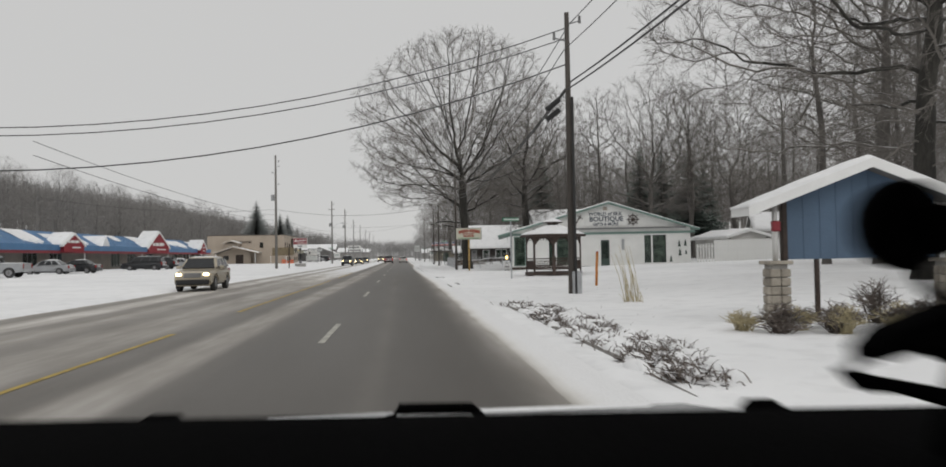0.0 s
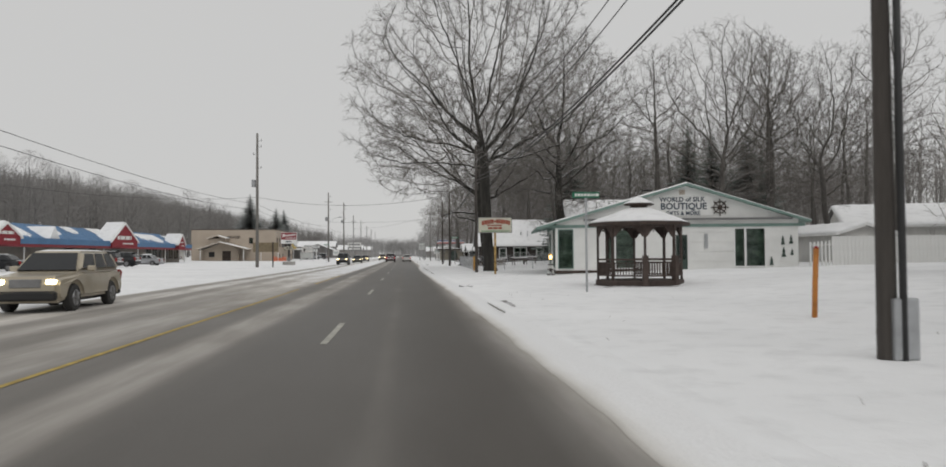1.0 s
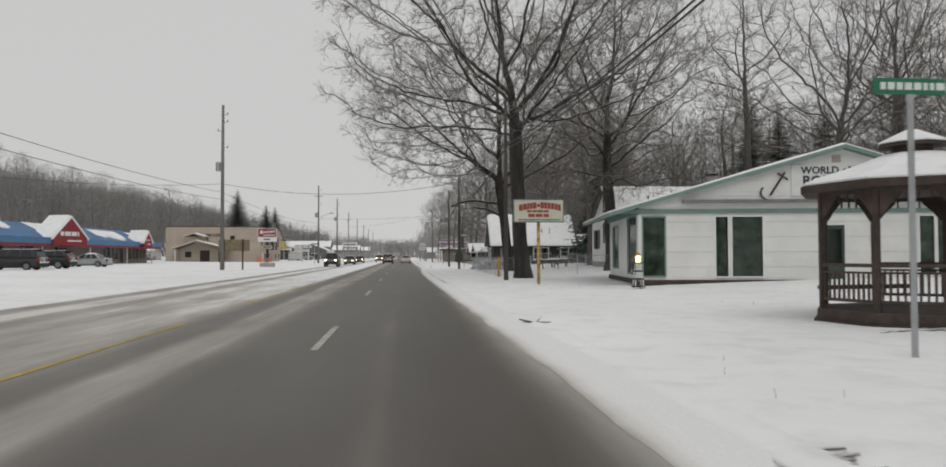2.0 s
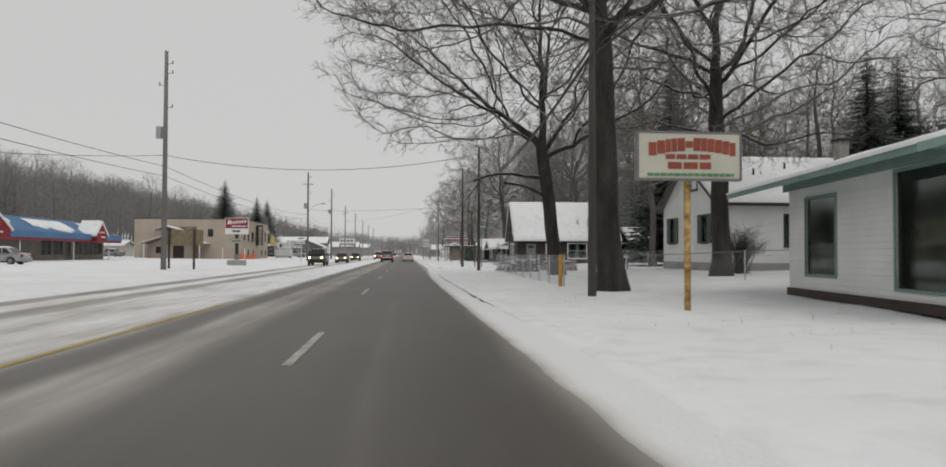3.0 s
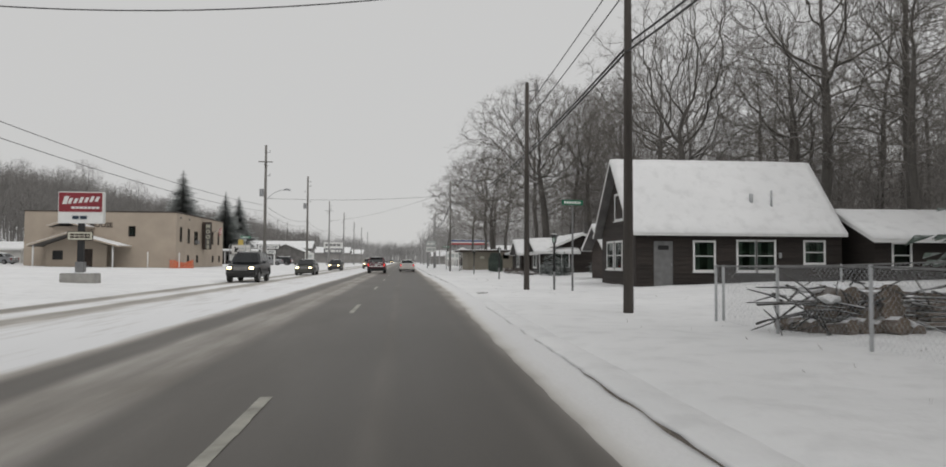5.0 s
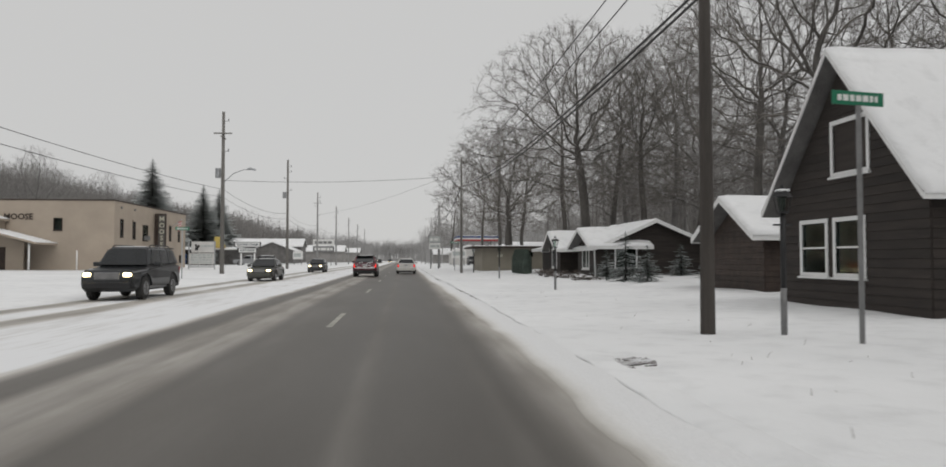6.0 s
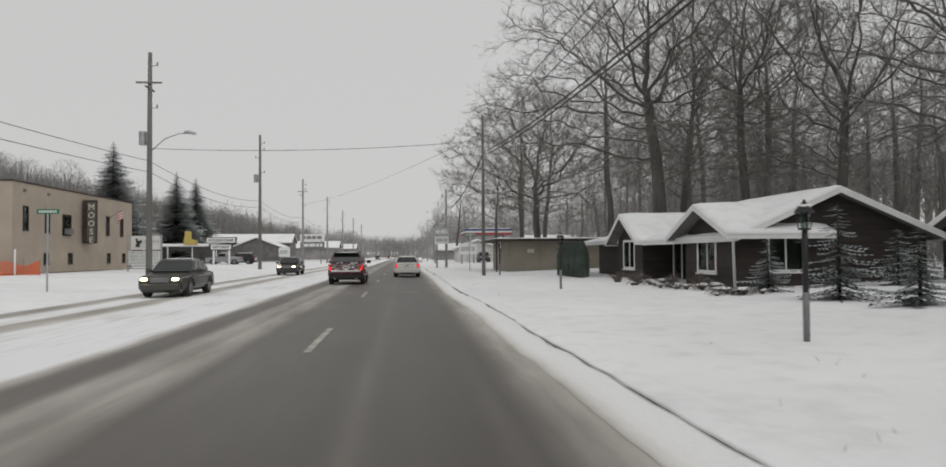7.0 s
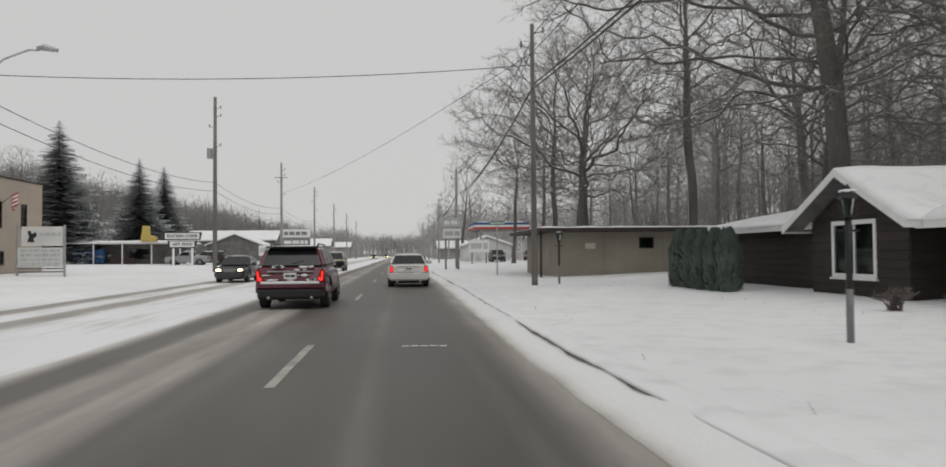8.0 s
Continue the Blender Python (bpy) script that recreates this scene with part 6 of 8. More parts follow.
    ob = raw(name, v, f, mat or FAR_WOOD)
    return tagged(ob, label, "woods", kind="stuff")


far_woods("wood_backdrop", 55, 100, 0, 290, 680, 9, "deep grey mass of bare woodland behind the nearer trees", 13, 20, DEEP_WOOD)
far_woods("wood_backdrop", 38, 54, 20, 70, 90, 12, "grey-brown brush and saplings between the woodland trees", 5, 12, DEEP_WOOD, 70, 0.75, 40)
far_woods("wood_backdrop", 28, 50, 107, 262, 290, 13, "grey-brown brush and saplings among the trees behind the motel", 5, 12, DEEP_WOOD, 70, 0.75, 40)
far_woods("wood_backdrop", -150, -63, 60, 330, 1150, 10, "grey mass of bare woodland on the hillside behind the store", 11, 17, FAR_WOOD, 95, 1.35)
far_woods("far_woods", -170, -50, 330, 560, 900, 5, "distant wood on the hillside in one haze-greyed colour", 13, 20, FAR_WOOD, 95, 2.0)
far_woods("far_woods", -44, -20, 400, 640, 190, 6, "distant trees along the road's far end, coloured pale for haze", 9, 14, HAZE_WOOD, thick=1.9)
far_woods("far_woods", 9, 70, 280, 560, 380, 7, "distant wood beyond the petrol station, coloured pale for haze", 11, 17, HAZE_WOOD, thick=1.6)
far_woods("far_woods", -30, 20, 640, 760, 170, 8, "distant trees closing the road's end, coloured pale for haze", 12, 18, HAZE_WOOD, thick=2.4)

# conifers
conifer("tall_spruce", (-48.5, 252.0, 0.6), 21.0, 6.2, 3, 46, 40, 9, FAR_NEEDLE, "tall dark spruce behind the lodge, needles paled for haze")
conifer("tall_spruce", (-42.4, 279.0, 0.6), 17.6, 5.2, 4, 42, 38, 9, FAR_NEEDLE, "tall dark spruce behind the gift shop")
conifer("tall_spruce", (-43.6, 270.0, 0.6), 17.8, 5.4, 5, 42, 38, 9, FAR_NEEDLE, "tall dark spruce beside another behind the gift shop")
conifer("tall_spruce", (20.0, 105.0, 0.5), 17.0, 3.3, 6, 44, 26, 8, NEEDLE, "dense dark green spruce beside the white house")
for n, (x, y, h, w) in enumerate(((33.4, 101.0, 16.6, 3.4), (37.2, 103.0, 16.2, 3.6), (40.0, 99.5, 15.2, 4.2), (43.6, 103.0, 13.2, 3.6))):
    conifer("tall_spruce", (x, y, ground_z(x, y)), h, w, 70 + n, 40, 34, 8, NEEDLE, "dark green spruce in the wood behind the white house", "spruces in the wood")
for n, (x, y, h) in enumerate(((11.3, 145.9, 1.75), (11.2, 141.9, 2.7), (11.4, 139.1, 1.85), (15.7, 145.9, 1.95), (15.7, 141.9, 1.7))):
    conifer("young_spruce", (x, y, ground_z(x, y)), h, 0.36 * h + 0.15, 40 + n, 10, 14, 6, YOUNG_NEEDLE, "young snow-dusted spruce on the motel lawn", "young spruces on the lawn")


# ---- poles and wires ----
def cable(a, b, sag, r=0.014, n=22):
    a, b = Vector(a), Vector(b)
    pts = [a.lerp(b, i / n) - Vector((0, 0, sag * 4 * (i / n) * (1 - i / n))) for i in range(n + 1)]
    ob = rod("overhead_cable", pts, r, CABLE, None, sides=4)
    return tagged(ob, "thin black overhead cable slung between poles", "cable", "overhead cables")


def pole(x, y, height, r, mat, label, fittings=(), turn=0.0, arm=0.0, lamp=False, drum=0.0):
    z = ground_z(x, y) - 0.1
    ob = thing("utility_pole", (x, y, z), label, "utility pole", "utility poles", turn)
    rod("shaft", [(0, 0, -0.3), (0, 0, height * 0.5), (0, 0, height)], [r, r * 0.82, r * 0.62], mat, ob, 10)
    for zf, side in fittings:
        v, f = [], []
        tube(v, f, [Vector((0, 0, zf)), Vector((side * 0.45, 0, zf + 0.12))], [0.025, 0.02], 5)
        tube(v, f, [Vector((side * 0.45, 0, zf + 0.05)), Vector((side * 0.45, 0, zf + 0.3))], [0.055, 0.04], 6)
        raw("insulator", v, f, DULLSTEEL, ob)
    if arm:
        part("crossarm", a_box(-0.8, 0.8, -0.22, -0.12, arm, arm + 0.11, bevel=0.01), mat, ob)
        part("crossarm", a_box(-0.06, 0.06, -0.8, 0.8, arm - 0.35, arm - 0.25, bevel=0.01), mat, ob)
    if drum:
        v, f = [], []
        tube(v, f, [Vector((-0.42, 0, drum)), Vector((-0.42, 0, drum + 0.85))], [0.24, 0.24], 12)
        raw("transformer", v, f, STEEL, ob, "grey transformer drum", smooth=False)
    if lamp:
        rod("lamp_arm", [(0, 0, height * 0.56), (0.9, 0, height * 0.62), (1.8, 0, height * 0.645), (2.2, 0, height * 0.645)], 0.035, STEEL, ob, 6)
        v, f = [], []
        tube(v, f, [Vector((2.1, 0, height * 0.65)), Vector((2.4, 0, height * 0.652)), Vector((2.85, 0, height * 0.645))], [0.07, 0.14, 0.08], 8)
        raw("lamp_head", v, f, STEEL, ob, "grey cobra-head street lamp")
    return ob


LP = [(-18.5, 38.0, 15.5), (-17.75, 105.0, 16.0), (-16.2, 171.8, 14.5), (-15.8, 206.0, 14.8), (-15.7, 240.0, 13.5), (-15.5, 275.0, 13.5), (-15.4, 312.0, 13.0), (-15.3, 350.0, 13.0), (-15.2, 392.0, 13.0)]
for n, (x, y, h) in enumerate(LP[1:]):
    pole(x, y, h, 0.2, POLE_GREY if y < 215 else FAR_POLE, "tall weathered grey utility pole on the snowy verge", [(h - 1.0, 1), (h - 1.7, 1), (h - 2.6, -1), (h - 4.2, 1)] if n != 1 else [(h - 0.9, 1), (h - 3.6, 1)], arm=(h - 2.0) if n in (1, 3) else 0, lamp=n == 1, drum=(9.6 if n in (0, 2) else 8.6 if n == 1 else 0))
RP = [(5.5, 24.1, 9.75, 0.125), (4.95, 70.4, 9.6, 0.125), (4.89, 102.6, 8.95, 0.125), (4.77, 116.4, 8.9, 0.125), (5.0, 171.4, 10.6, 0.125), (4.6, 207.0, 9.0, 0.125), (5.2, 216.0, 9.8, 0.125), (5.2, 250.0, 9.5, 0.125), (5.2, 290.0, 9.5, 0.125), (5.2, 332.0, 9.5, 0.125)]
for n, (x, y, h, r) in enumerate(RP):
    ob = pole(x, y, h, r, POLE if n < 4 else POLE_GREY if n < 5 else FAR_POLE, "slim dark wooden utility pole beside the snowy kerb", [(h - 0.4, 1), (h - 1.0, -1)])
    if n == 0:
        part("guard", a_box(-0.02, 0.3, -0.19, -0.05, 0.1, 0.85, bevel=0.02), STEEL, ob, "pale grey conduit guard at the foot")
        rod("conduit", [(0.1, -0.17, 0.1), (0.1, -0.16, 6.8)], 0.045, CABLE, ob, 6)
        for zf in (6.4, 6.75):
            v, f = [], []
            tube(v, f, [Vector((-0.75, 0.1, zf - 0.35)), Vector((-0.3, 0.05, zf))], [0.1, 0.1], 8)
            raw("splice_case", v, f, BLACK, ob, "black cable splice case")
# lines along the road on the right
along = [RP[0], RP[1], RP[2], RP[4], RP[6], RP[7], RP[8]]
for a, b in zip([(5.6, -16.0, 9.8, 0.2)] + along, along):
    for k, off in enumerate((0.3, 1.2, 2.3, 2.6)):
        cable((a[0] + (0.1, -0.1, 0.12, -0.05)[k], a[1], a[2] - off), (b[0] + (0.1, -0.1, 0.12, -0.05)[k], b[1], b[2] - off), 0.35 + 0.012 * abs(b[1] - a[1]), 0.016 if k < 2 else 0.03)
# lines along the left poles
for a, b in zip(LP, LP[1:]):
    for z, r in ((7.6, 0.016), (6.9, 0.016)):
        cable((a[0], a[1], z), (b[0], b[1], z), 0.7, r)
# services across the road
pole(-32.5, 24.1, 9.8, 0.17, POLE_GREY, "grey wooden utility pole far beside the store's lot", [(9.1, 1)])
cable((5.5, 24.1, 9.3), (-32.5, 24.1, 9.3), 3.45, 0.018)
cable((5.5, 24.1, 8.95), (-32.5, 24.1, 8.95), 3.36, 0.018)
cable((5.5, 24.1, 8.05), (-32.5, 24.1, 8.05), 3.58, 0.022)
cable((4.9, 102.6, 8.5), (-17.75, 105.0, 8.4), 1.1, 0.018)
cable((-17.75, 105.0, 8.4), (-45, 96.0, 9.6), 0.9, 0.016)
cable((5.0, 171.4, 9.0), (-16.2, 171.8, 8.4), 0.35, 0.016)
cable((5.0, 171.4, 9.5), (-15.7, 240.0, 9.5), 0.7, 0.014)


# ---- gazebo ----
def build_gazebo():
    ob = thing("gazebo", (9.22, 45.15, 0.16), "octagonal reddish-brown wooden gazebo with snow on its roof", "gazebo", turn=12)
    ob.scale = (0.85, 0.85, 0.96)
    R = 1.98
    ring = [(math.cos(radians(22.5 + 45 * i)), math.sin(radians(22.5 + 45 * i))) for i in range(8)]
    part("deck", a_prism([(c * (R + 0.12), s * (R + 0.12)) for c, s in ring], "z", 0.02, 0.26, bevel=0.015), GAZEBOWOOD, ob)
    part("skirt", a_prism([(c * (R + 0.2), s * (R + 0.2)) for c, s in ring], "z", -0.08, 0.05, bevel=0.01), BROWNWOOD, ob)
    for i, (c, s) in enumerate(ring):
        p = part("post", a_box(-0.055, 0.055, -0.055, 0.055, 0.26, 2.62, bevel=0.008), GAZEBOWOOD, ob)
        p.matrix_basis = pose(c * R, s * R, 0, 0, 0, 22.5 + 45 * i)
        if i in (5, 6):
            q = part("post_box", a_box(-0.13, 0.13, -0.13, 0.13, 0.02, 1.28, bevel=0.015), GAZEBOWOOD, ob, "boxed railing post")
            q.matrix_basis = pose(c * (R + 0.05), s * (R + 0.05), 0, 0, 0, 22.5 + 45 * i)
        c2, s2 = ring[(i + 1) % 8]
        a, b = Vector((c * R, s * R, 0)), Vector((c2 * R, s2 * R, 0))
        m = Matrix.Translation(a) @ Matrix.Rotation(math.atan2(b.y - a.y, b.x - a.x), 4, "Z")
        L = (b - a).length
        beam = part("beam", a_box(0, L, -0.045, 0.045, 2.46, 2.62, bevel=0.006), GAZEBOWOOD, ob)
        beam.matrix_basis = m
        # knee braces and fretwork under the beam
        for u, d in ((0.06, 1), (L - 0.06, -1)):
            o = [(u, 2.05), (u + d * 0.06, 2.05), (u + d * 0.2, 2.22), (u + d * 0.42, 2.42), (u + d * 0.42, 2.47), (u, 2.47)]
            k = part("bracket", a_prism(o, "y", -0.02, 0.02), GAZEBOWOOD, ob)
            k.matrix_basis = m
        for j in range(5):
            u = L * (0.2 + 0.15 * j)
            k = part("fret", a_box(u - 0.018, u + 0.018, -0.015, 0.015, 2.32, 2.46), GAZEBOWOOD, ob)
            k.matrix_basis = m
        if i == 1:
            continue
        for z0, z1 in ((1.08, 1.15), (0.42, 0.48), (0.96, 1.0)):
            k = part("rail", a_box(0.05, L - 0.05, -0.03, 0.03, z0, z1, bevel=0.005), GAZEBOWOOD, ob)
            k.matrix_basis = m
        for j in range(11):
            u = L * (j + 0.7) / 11.4
            k = part("baluster", a_box(u - 0.022, u + 0.022, -0.016, 0.016, 0.47, 0.97), GAZEBOWOOD, ob)
            k.matrix_basis = m
    def eight(r, z):
        return [(c * r, s * r, z) for c, s in ring]
    def frustum(name, r0, z0, r1, z1, t, mat, label="", wob=0.0, seg=1):
        bm = bmesh.new()
        rows = []
        for k in range(seg + 1):
            u = k / seg
            r, z = r0 + (r1 - r0) * u, z0 + (z1 - z0) * u
            rows.append([bm.verts.new((x, y, zz + wob * noise.noise((x * 2, y * 2, z)))) for x, y, zz in eight(r, z)])
        for ra, rb in zip(rows, rows[1:]):
            for i in range(8):
                bm.faces.new((ra[i], ra[(i + 1) % 8], rb[(i + 1) % 8], rb[i]))
        bm.faces.new(rows[-1])
        low = [bm.verts.new((x, y, zz)) for x, y, zz in eight(r0, z0 - t)]
        for i in range(8):
            bm.faces.new((low[i], low[(i + 1) % 8], rows[0][(i + 1) % 8], rows[0][i]))
        bm.faces.new(low[::-1])
        return part(name, bm, mat, ob, label)
    frustum("roof", 2.42, 2.66, 0.55, 3.2, 0.13, BROWNWOOD)
    frustum("roof_snow", 2.37, 2.715, 0.6, 3.3, 0.03, SNOW, "thick cap of snow", 0.045, 5)
    frustum("cupola", 0.42, 3.26, 0.42, 3.5, 0.06, GAZEBOWOOD)
    frustum("cupola_roof", 0.72, 3.48, 0.1, 3.7, 0.05, BROWNWOOD)
    frustum("cupola_snow", 0.72, 3.53, 0.12, 3.78, 0.03, SNOW, "cap of snow", 0.02, 2)
    part("bench", a_box(-1.3, 1.3, 1.15, 1.5, 0.6, 0.68, bevel=0.01), GAZEBOWOOD, ob)


build_gazebo()


# ---- signs and posts ----
def street_sign(x, y, h, label, blades, post=STEEL, turn=0.0):
    ob = thing("street_sign", (x, y, ground_z(x, y)), label, "street sign", "street signs", turn)
    bm = bmesh.new()
    prism(bm, [(-0.04, -0.02), (0.04, -0.02), (0.02, 0.025), (-0.02, 0.025)], "z", -0.2, h - 0.1)
    part("post", bm, post, ob)
    for k, (ang, w) in enumerate(blades):
        b = part("blade", a_box(-w / 2, w / 2, -0.012, 0.012, h - 0.1 - 0.24 * k, h + 0.1 - 0.24 * k, bevel=0.004), STREETGREEN, ob, "green street-name blade")
        b.matrix_basis = pose(0, 0, 0, 0, 0, ang)
        for side in (-1, 1):
            rg = random.Random(k + 3)
            bm = bmesh.new()
            u = -w / 2 + 0.09
            while u < w / 2 - 0.12:
                l = rg.uniform(0.05, 0.12)
                yy = sorted((side * 0.0125, side * 0.016))
                box(bm, u, u + l, yy[0], yy[1], h - 0.045 - 0.24 * k, h + 0.045 - 0.24 * k)
                u += l + 0.03
            part("lettering", bm, SIGNWHITE, b)
    return ob


street_sign(5.87, 40.6, 3.35, "green street-name sign on a thin steel post", [(0, 0.95)])
street_sign(6.34, 114.7, 3.55, "green street-name sign on a thin steel post by the cottage", [(10, 0.9)], DULLSTEEL)
street_sign(-15.0, 155.8, 3.35, "green street-name sign on a thin steel post across the road", [(0, 0.9)])
street_sign(5.4, 186.0, 3.1, "green street-name sign on a post near the flat building", [(0, 0.95)])


def pizza_sign():
    ob = thing("shop_sign", (5.72, 65.1, ground_z(5.7, 65.1)), "cream board sign with red lettering bars on a rusty post", "sign")
    rod("post", [(0, 0.12, -0.2), (0, 0.12, 3.75)], 0.075, RUST, ob, 8, "rusty yellow steel post")
    b = part("board", a_box(-1.14, 1.1, -0.09, 0.09, 2.82, 3.8, bevel=0.015), CREAM, ob)
    bm = bmesh.new()
    for s in ((-1.17, -1.14), (1.1, 1.13)):
        box(bm, *s, -0.11, 0.11, 2.79, 3.83)
    for z in ((2.79, 2.82), (3.8, 3.83)):
        box(bm, -1.14, 1.1, -0.11, 0.11, *z)
    part("frame", bm, DULLSTEEL, b)
    rg = random.Random(2)
    for face in (-1,):
        bm = bmesh.new()
        u = -0.92
        while u < 0.9:
            w = rg.uniform(0.11, 0.17)
            k = 0.5 if abs(u + w / 2) < 0.12 else 1.0
            z = 3.55 - 0.13 * (u * u)
            box(bm, u, u + w, -0.104, -0.092, z - 0.13 * k, z + 0.15 * k)
            u += w + 0.018
        part("lettering", bm, RUSTRED, b, "arched red lettering bars")
        bars(b, "y", -0.092, -0.55, 0.5, 3.22, 3.36, RUSTRED, 1, 5, 0.012)
        bars(b, "y", -0.092, -0.5, 0.52, 3.0, 3.2, RUSTRED, 1, 6, 0.012)
        bars(b, "y", -0.092, -0.95, 0.95, 2.86, 2.95, GREENPAINT, 1, 7, 0.012)


pizza_sign()


def store_sign():
    ob = thing("store_sign", (-17.3, 126.2, ground_z(-17.3, 126)), "red and white store sign on a dark post with concrete plinth", "sign")
    part("plinth", a_box(-0.85, 0.85, -0.5, 0.5, -0.2, 0.5, bevel=0.04), CONCRETE, ob, "grey concrete plinth")
    slab_snow(ob, -0.85, 0.85, -0.5, 0.5, 0.505, 0.07, 3)
    part("post", a_box(-0.15, 0.15, -0.12, 0.12, 0.45, 3.2, bevel=0.02), BLACK, ob)
    part("collar", a_box(-0.22, 0.22, -0.18, 0.18, 0.45, 1.1, bevel=0.03), DULLSTEEL, ob)
    b = part("sign_box", a_box(-1.14, 1.14, -0.18, 0.18, 3.12, 4.78, bevel=0.03), SIGNWHITE, ob)
    part("sign_face", a_box(-1.09, 1.09, -0.195, -0.183, 3.72, 4.73), REDSIGN, b, "deep red face")
    # a rising row of slanted script strokes, tallest first
    bm = bmesh.new()
    for k in range(7):
        x, lean_, hi = -0.92 + 0.27 * k, 0.12, 0.42 if k == 0 else 0.26 + 0.04 * (k % 2)
        z = 4.12 + 0.025 * k
        w = 0.23 if k == 0 else 0.16
        prism(bm, [(x, z), (x + w, z), (x + w + lean_, z + hi), (x + lean_, z + hi)], "y", -0.207, -0.196)
    part("script", bm, SIGNWHITE, b, "white slanted script strokes")
    bars(b, "y", -0.196, -0.45, 0.95, 3.86, 4.02, SIGNWHITE, 1, 4, 0.012)
    bars(b, "y", -0.184, -0.4, 0.4, 3.3, 3.55, NAVY, 1, 5, 0.012)
    s = part("small_panel", a_box(-0.66, 0.66, -0.16, -0.125, 2.22, 2.7, bevel=0.01), BROWNWOOD, ob)
    part("panel_face", a_box(-0.61, 0.61, -0.168, -0.161, 2.26, 2.66), CREAM, s)
    bars(s, "y", -0.169, -0.5, 0.5, 2.32, 2.6, BROWNWOOD, 2, 6, 0.008)


store_sign()


def board_sign():
    ob = thing("roadside_board", (-17.4, 108.0, ground_z(-17, 108)), "brown wooden board seen on two dark posts in snow", "sign")
    for x in (-0.9, 0.95):
        part("post", a_box(x - 0.07, x + 0.07, -0.07, 0.07, -0.3, 3.05, bevel=0.01), BROWNWOOD, ob)
    part("board", a_box(-1.45, 1.6, 0.075, 0.13, 1.85, 3.0, bevel=0.01), material("tan_ply_back", (0.22, 0.175, 0.11), 0.8), ob)


board_sign()


def marquee():
    ob = thing("marquee_sign", (-23.3, 192.2, ground_z(-23, 192)), "white two-tier marquee sign with dark letter bars", "sign")
    for x in (-1.45, 1.45):
        part("post", a_box(x - 0.06, x + 0.06, -0.06, 0.06, -0.3, 3.3, bevel=0.01), STEEL, ob)
    for z in (0.25, 0.45):
        part("rail", a_box(-1.4, 1.4, -0.04, 0.04, z, z + 0.1), DULLSTEEL, ob)
    b = part("upper_panel", a_box(-1.15, 1.37, -0.1, 0.1, 1.95, 3.2, bevel=0.01), DIRTYWHITE, ob)
    bars(b, "y", -0.102, -0.1, 1.25, 2.55, 2.85, PALELETTER, 1, 3, 0.01)
    o = [(-0.8, 2.2), (-0.35, 2.2), (-0.42, 2.42), (-0.2, 2.62), (-0.28, 2.86), (-0.5, 2.72), (-0.62, 2.95), (-0.78, 2.9), (-0.68, 2.55)]
    part("emblem", a_prism(o, "y", -0.112, -0.103), BLACK, b, "dark animal-shaped emblem")
    b = part("letter_panel", a_box(-1.37, 1.37, -0.1, 0.1, 0.6, 1.85, bevel=0.01), DIRTYWHITE, ob)
    bars(b, "y", -0.102, -1.2, 1.2, 0.65, 1.8, PALELETTER, 4, 4, 0.01)


marquee()


def gift_sign():
    ob = thing("gift_shop_sign", (-27.6, 238.2, ground_z(-28, 238) + 0.2), "two-part white shop sign with dark lettering on posts", "sign")
    for x in (-1.1, 1.2):
        part("post", a_box(x - 0.12, x + 0.12, -0.1, 0.1, -0.3, 2.6, bevel=0.01), TRIMWHITE, ob)
    o = [(-2.2, 3.0), (2.2, 3.0), (2.35, 3.95), (-2.35, 3.95)]
    b = part("upper_board", a_prism(o, "y", -0.12, 0.12, bevel=0.02), BLACK, ob)
    part("face", a_box(-2.1, 2.1, -0.14, -0.123, 3.12, 3.85), SIGNWHITE, b)
    words("letters", "ROCKIN CHAIR", 0.52, pose(0, -0.142, 3.32, 90, 0, 0), NAVY, b)
    b = part("lower_board", a_prism([(-1.5, 1.95), (1.5, 1.95), (1.85, 2.9), (-1.85, 2.9)], "y", -0.12, 0.12, bevel=0.02), BLACK, ob)
    part("face", a_box(-1.5, 1.5, -0.14, -0.123, 2.1, 2.8), SIGNWHITE, b)
    words("letters", "GIFT SHOP", 0.5, pose(0, -0.142, 2.28, 90, 0, 0), NAVY, b)


gift_sign()


def far_sign(x, y, w, h0, h1, label, faces):
    ob = thing("roadside_sign", (x, y, ground_z(x, y)), label, "sign")
    for s in (-0.35, 0.35):
        part("post", a_box(s * w - 0.08, s * w + 0.08, -0.08, 0.08, -0.3, h1 - 0.1), DULLSTEEL, ob)
    n = len(faces)
    for k, (m, l) in enumerate(faces):
        z0, z1 = h0 + (h1 - h0) * k / n, h0 + (h1 - h0) * (k + 0.9) / n
        b = part("panel", a_box(-w / 2, w / 2, -0.15, 0.15, z0, z1, bevel=0.02), m, ob)
        bars(b, "y", -0.153, -w * 0.42, w * 0.42, z0 + 0.2 * (z1 - z0), z1 - 0.2 * (z1 - z0), l, 1, k + 2, 0.012)
    return ob


far_sign(-16.9, 262.0, 4.4, 2.8, 5.6, "dark two-panel roadside sign with pale letter bars", [(DULLSTEEL, SIGNWHITE), (SIGNWHITE, DULLSTEEL)])
far_sign(3.95, 204.0, 1.5, 2.6, 4.4, "grey roadside sign with pale letter bars on posts", [(SIGNWHITE, PALELETTER), (PALELETTER, SIGNWHITE)])
far_sign(9.6, 236.0, 2.6, 1.4, 3.2, "white roadside sign with dark letter bars", [(SIGNWHITE, PALELETTER)])
far_sign(-24.0, 275.0, 2.2, 1.2, 3.2, "white roadside sign on posts near the far shops", [(SIGNWHITE, PALELETTER)])


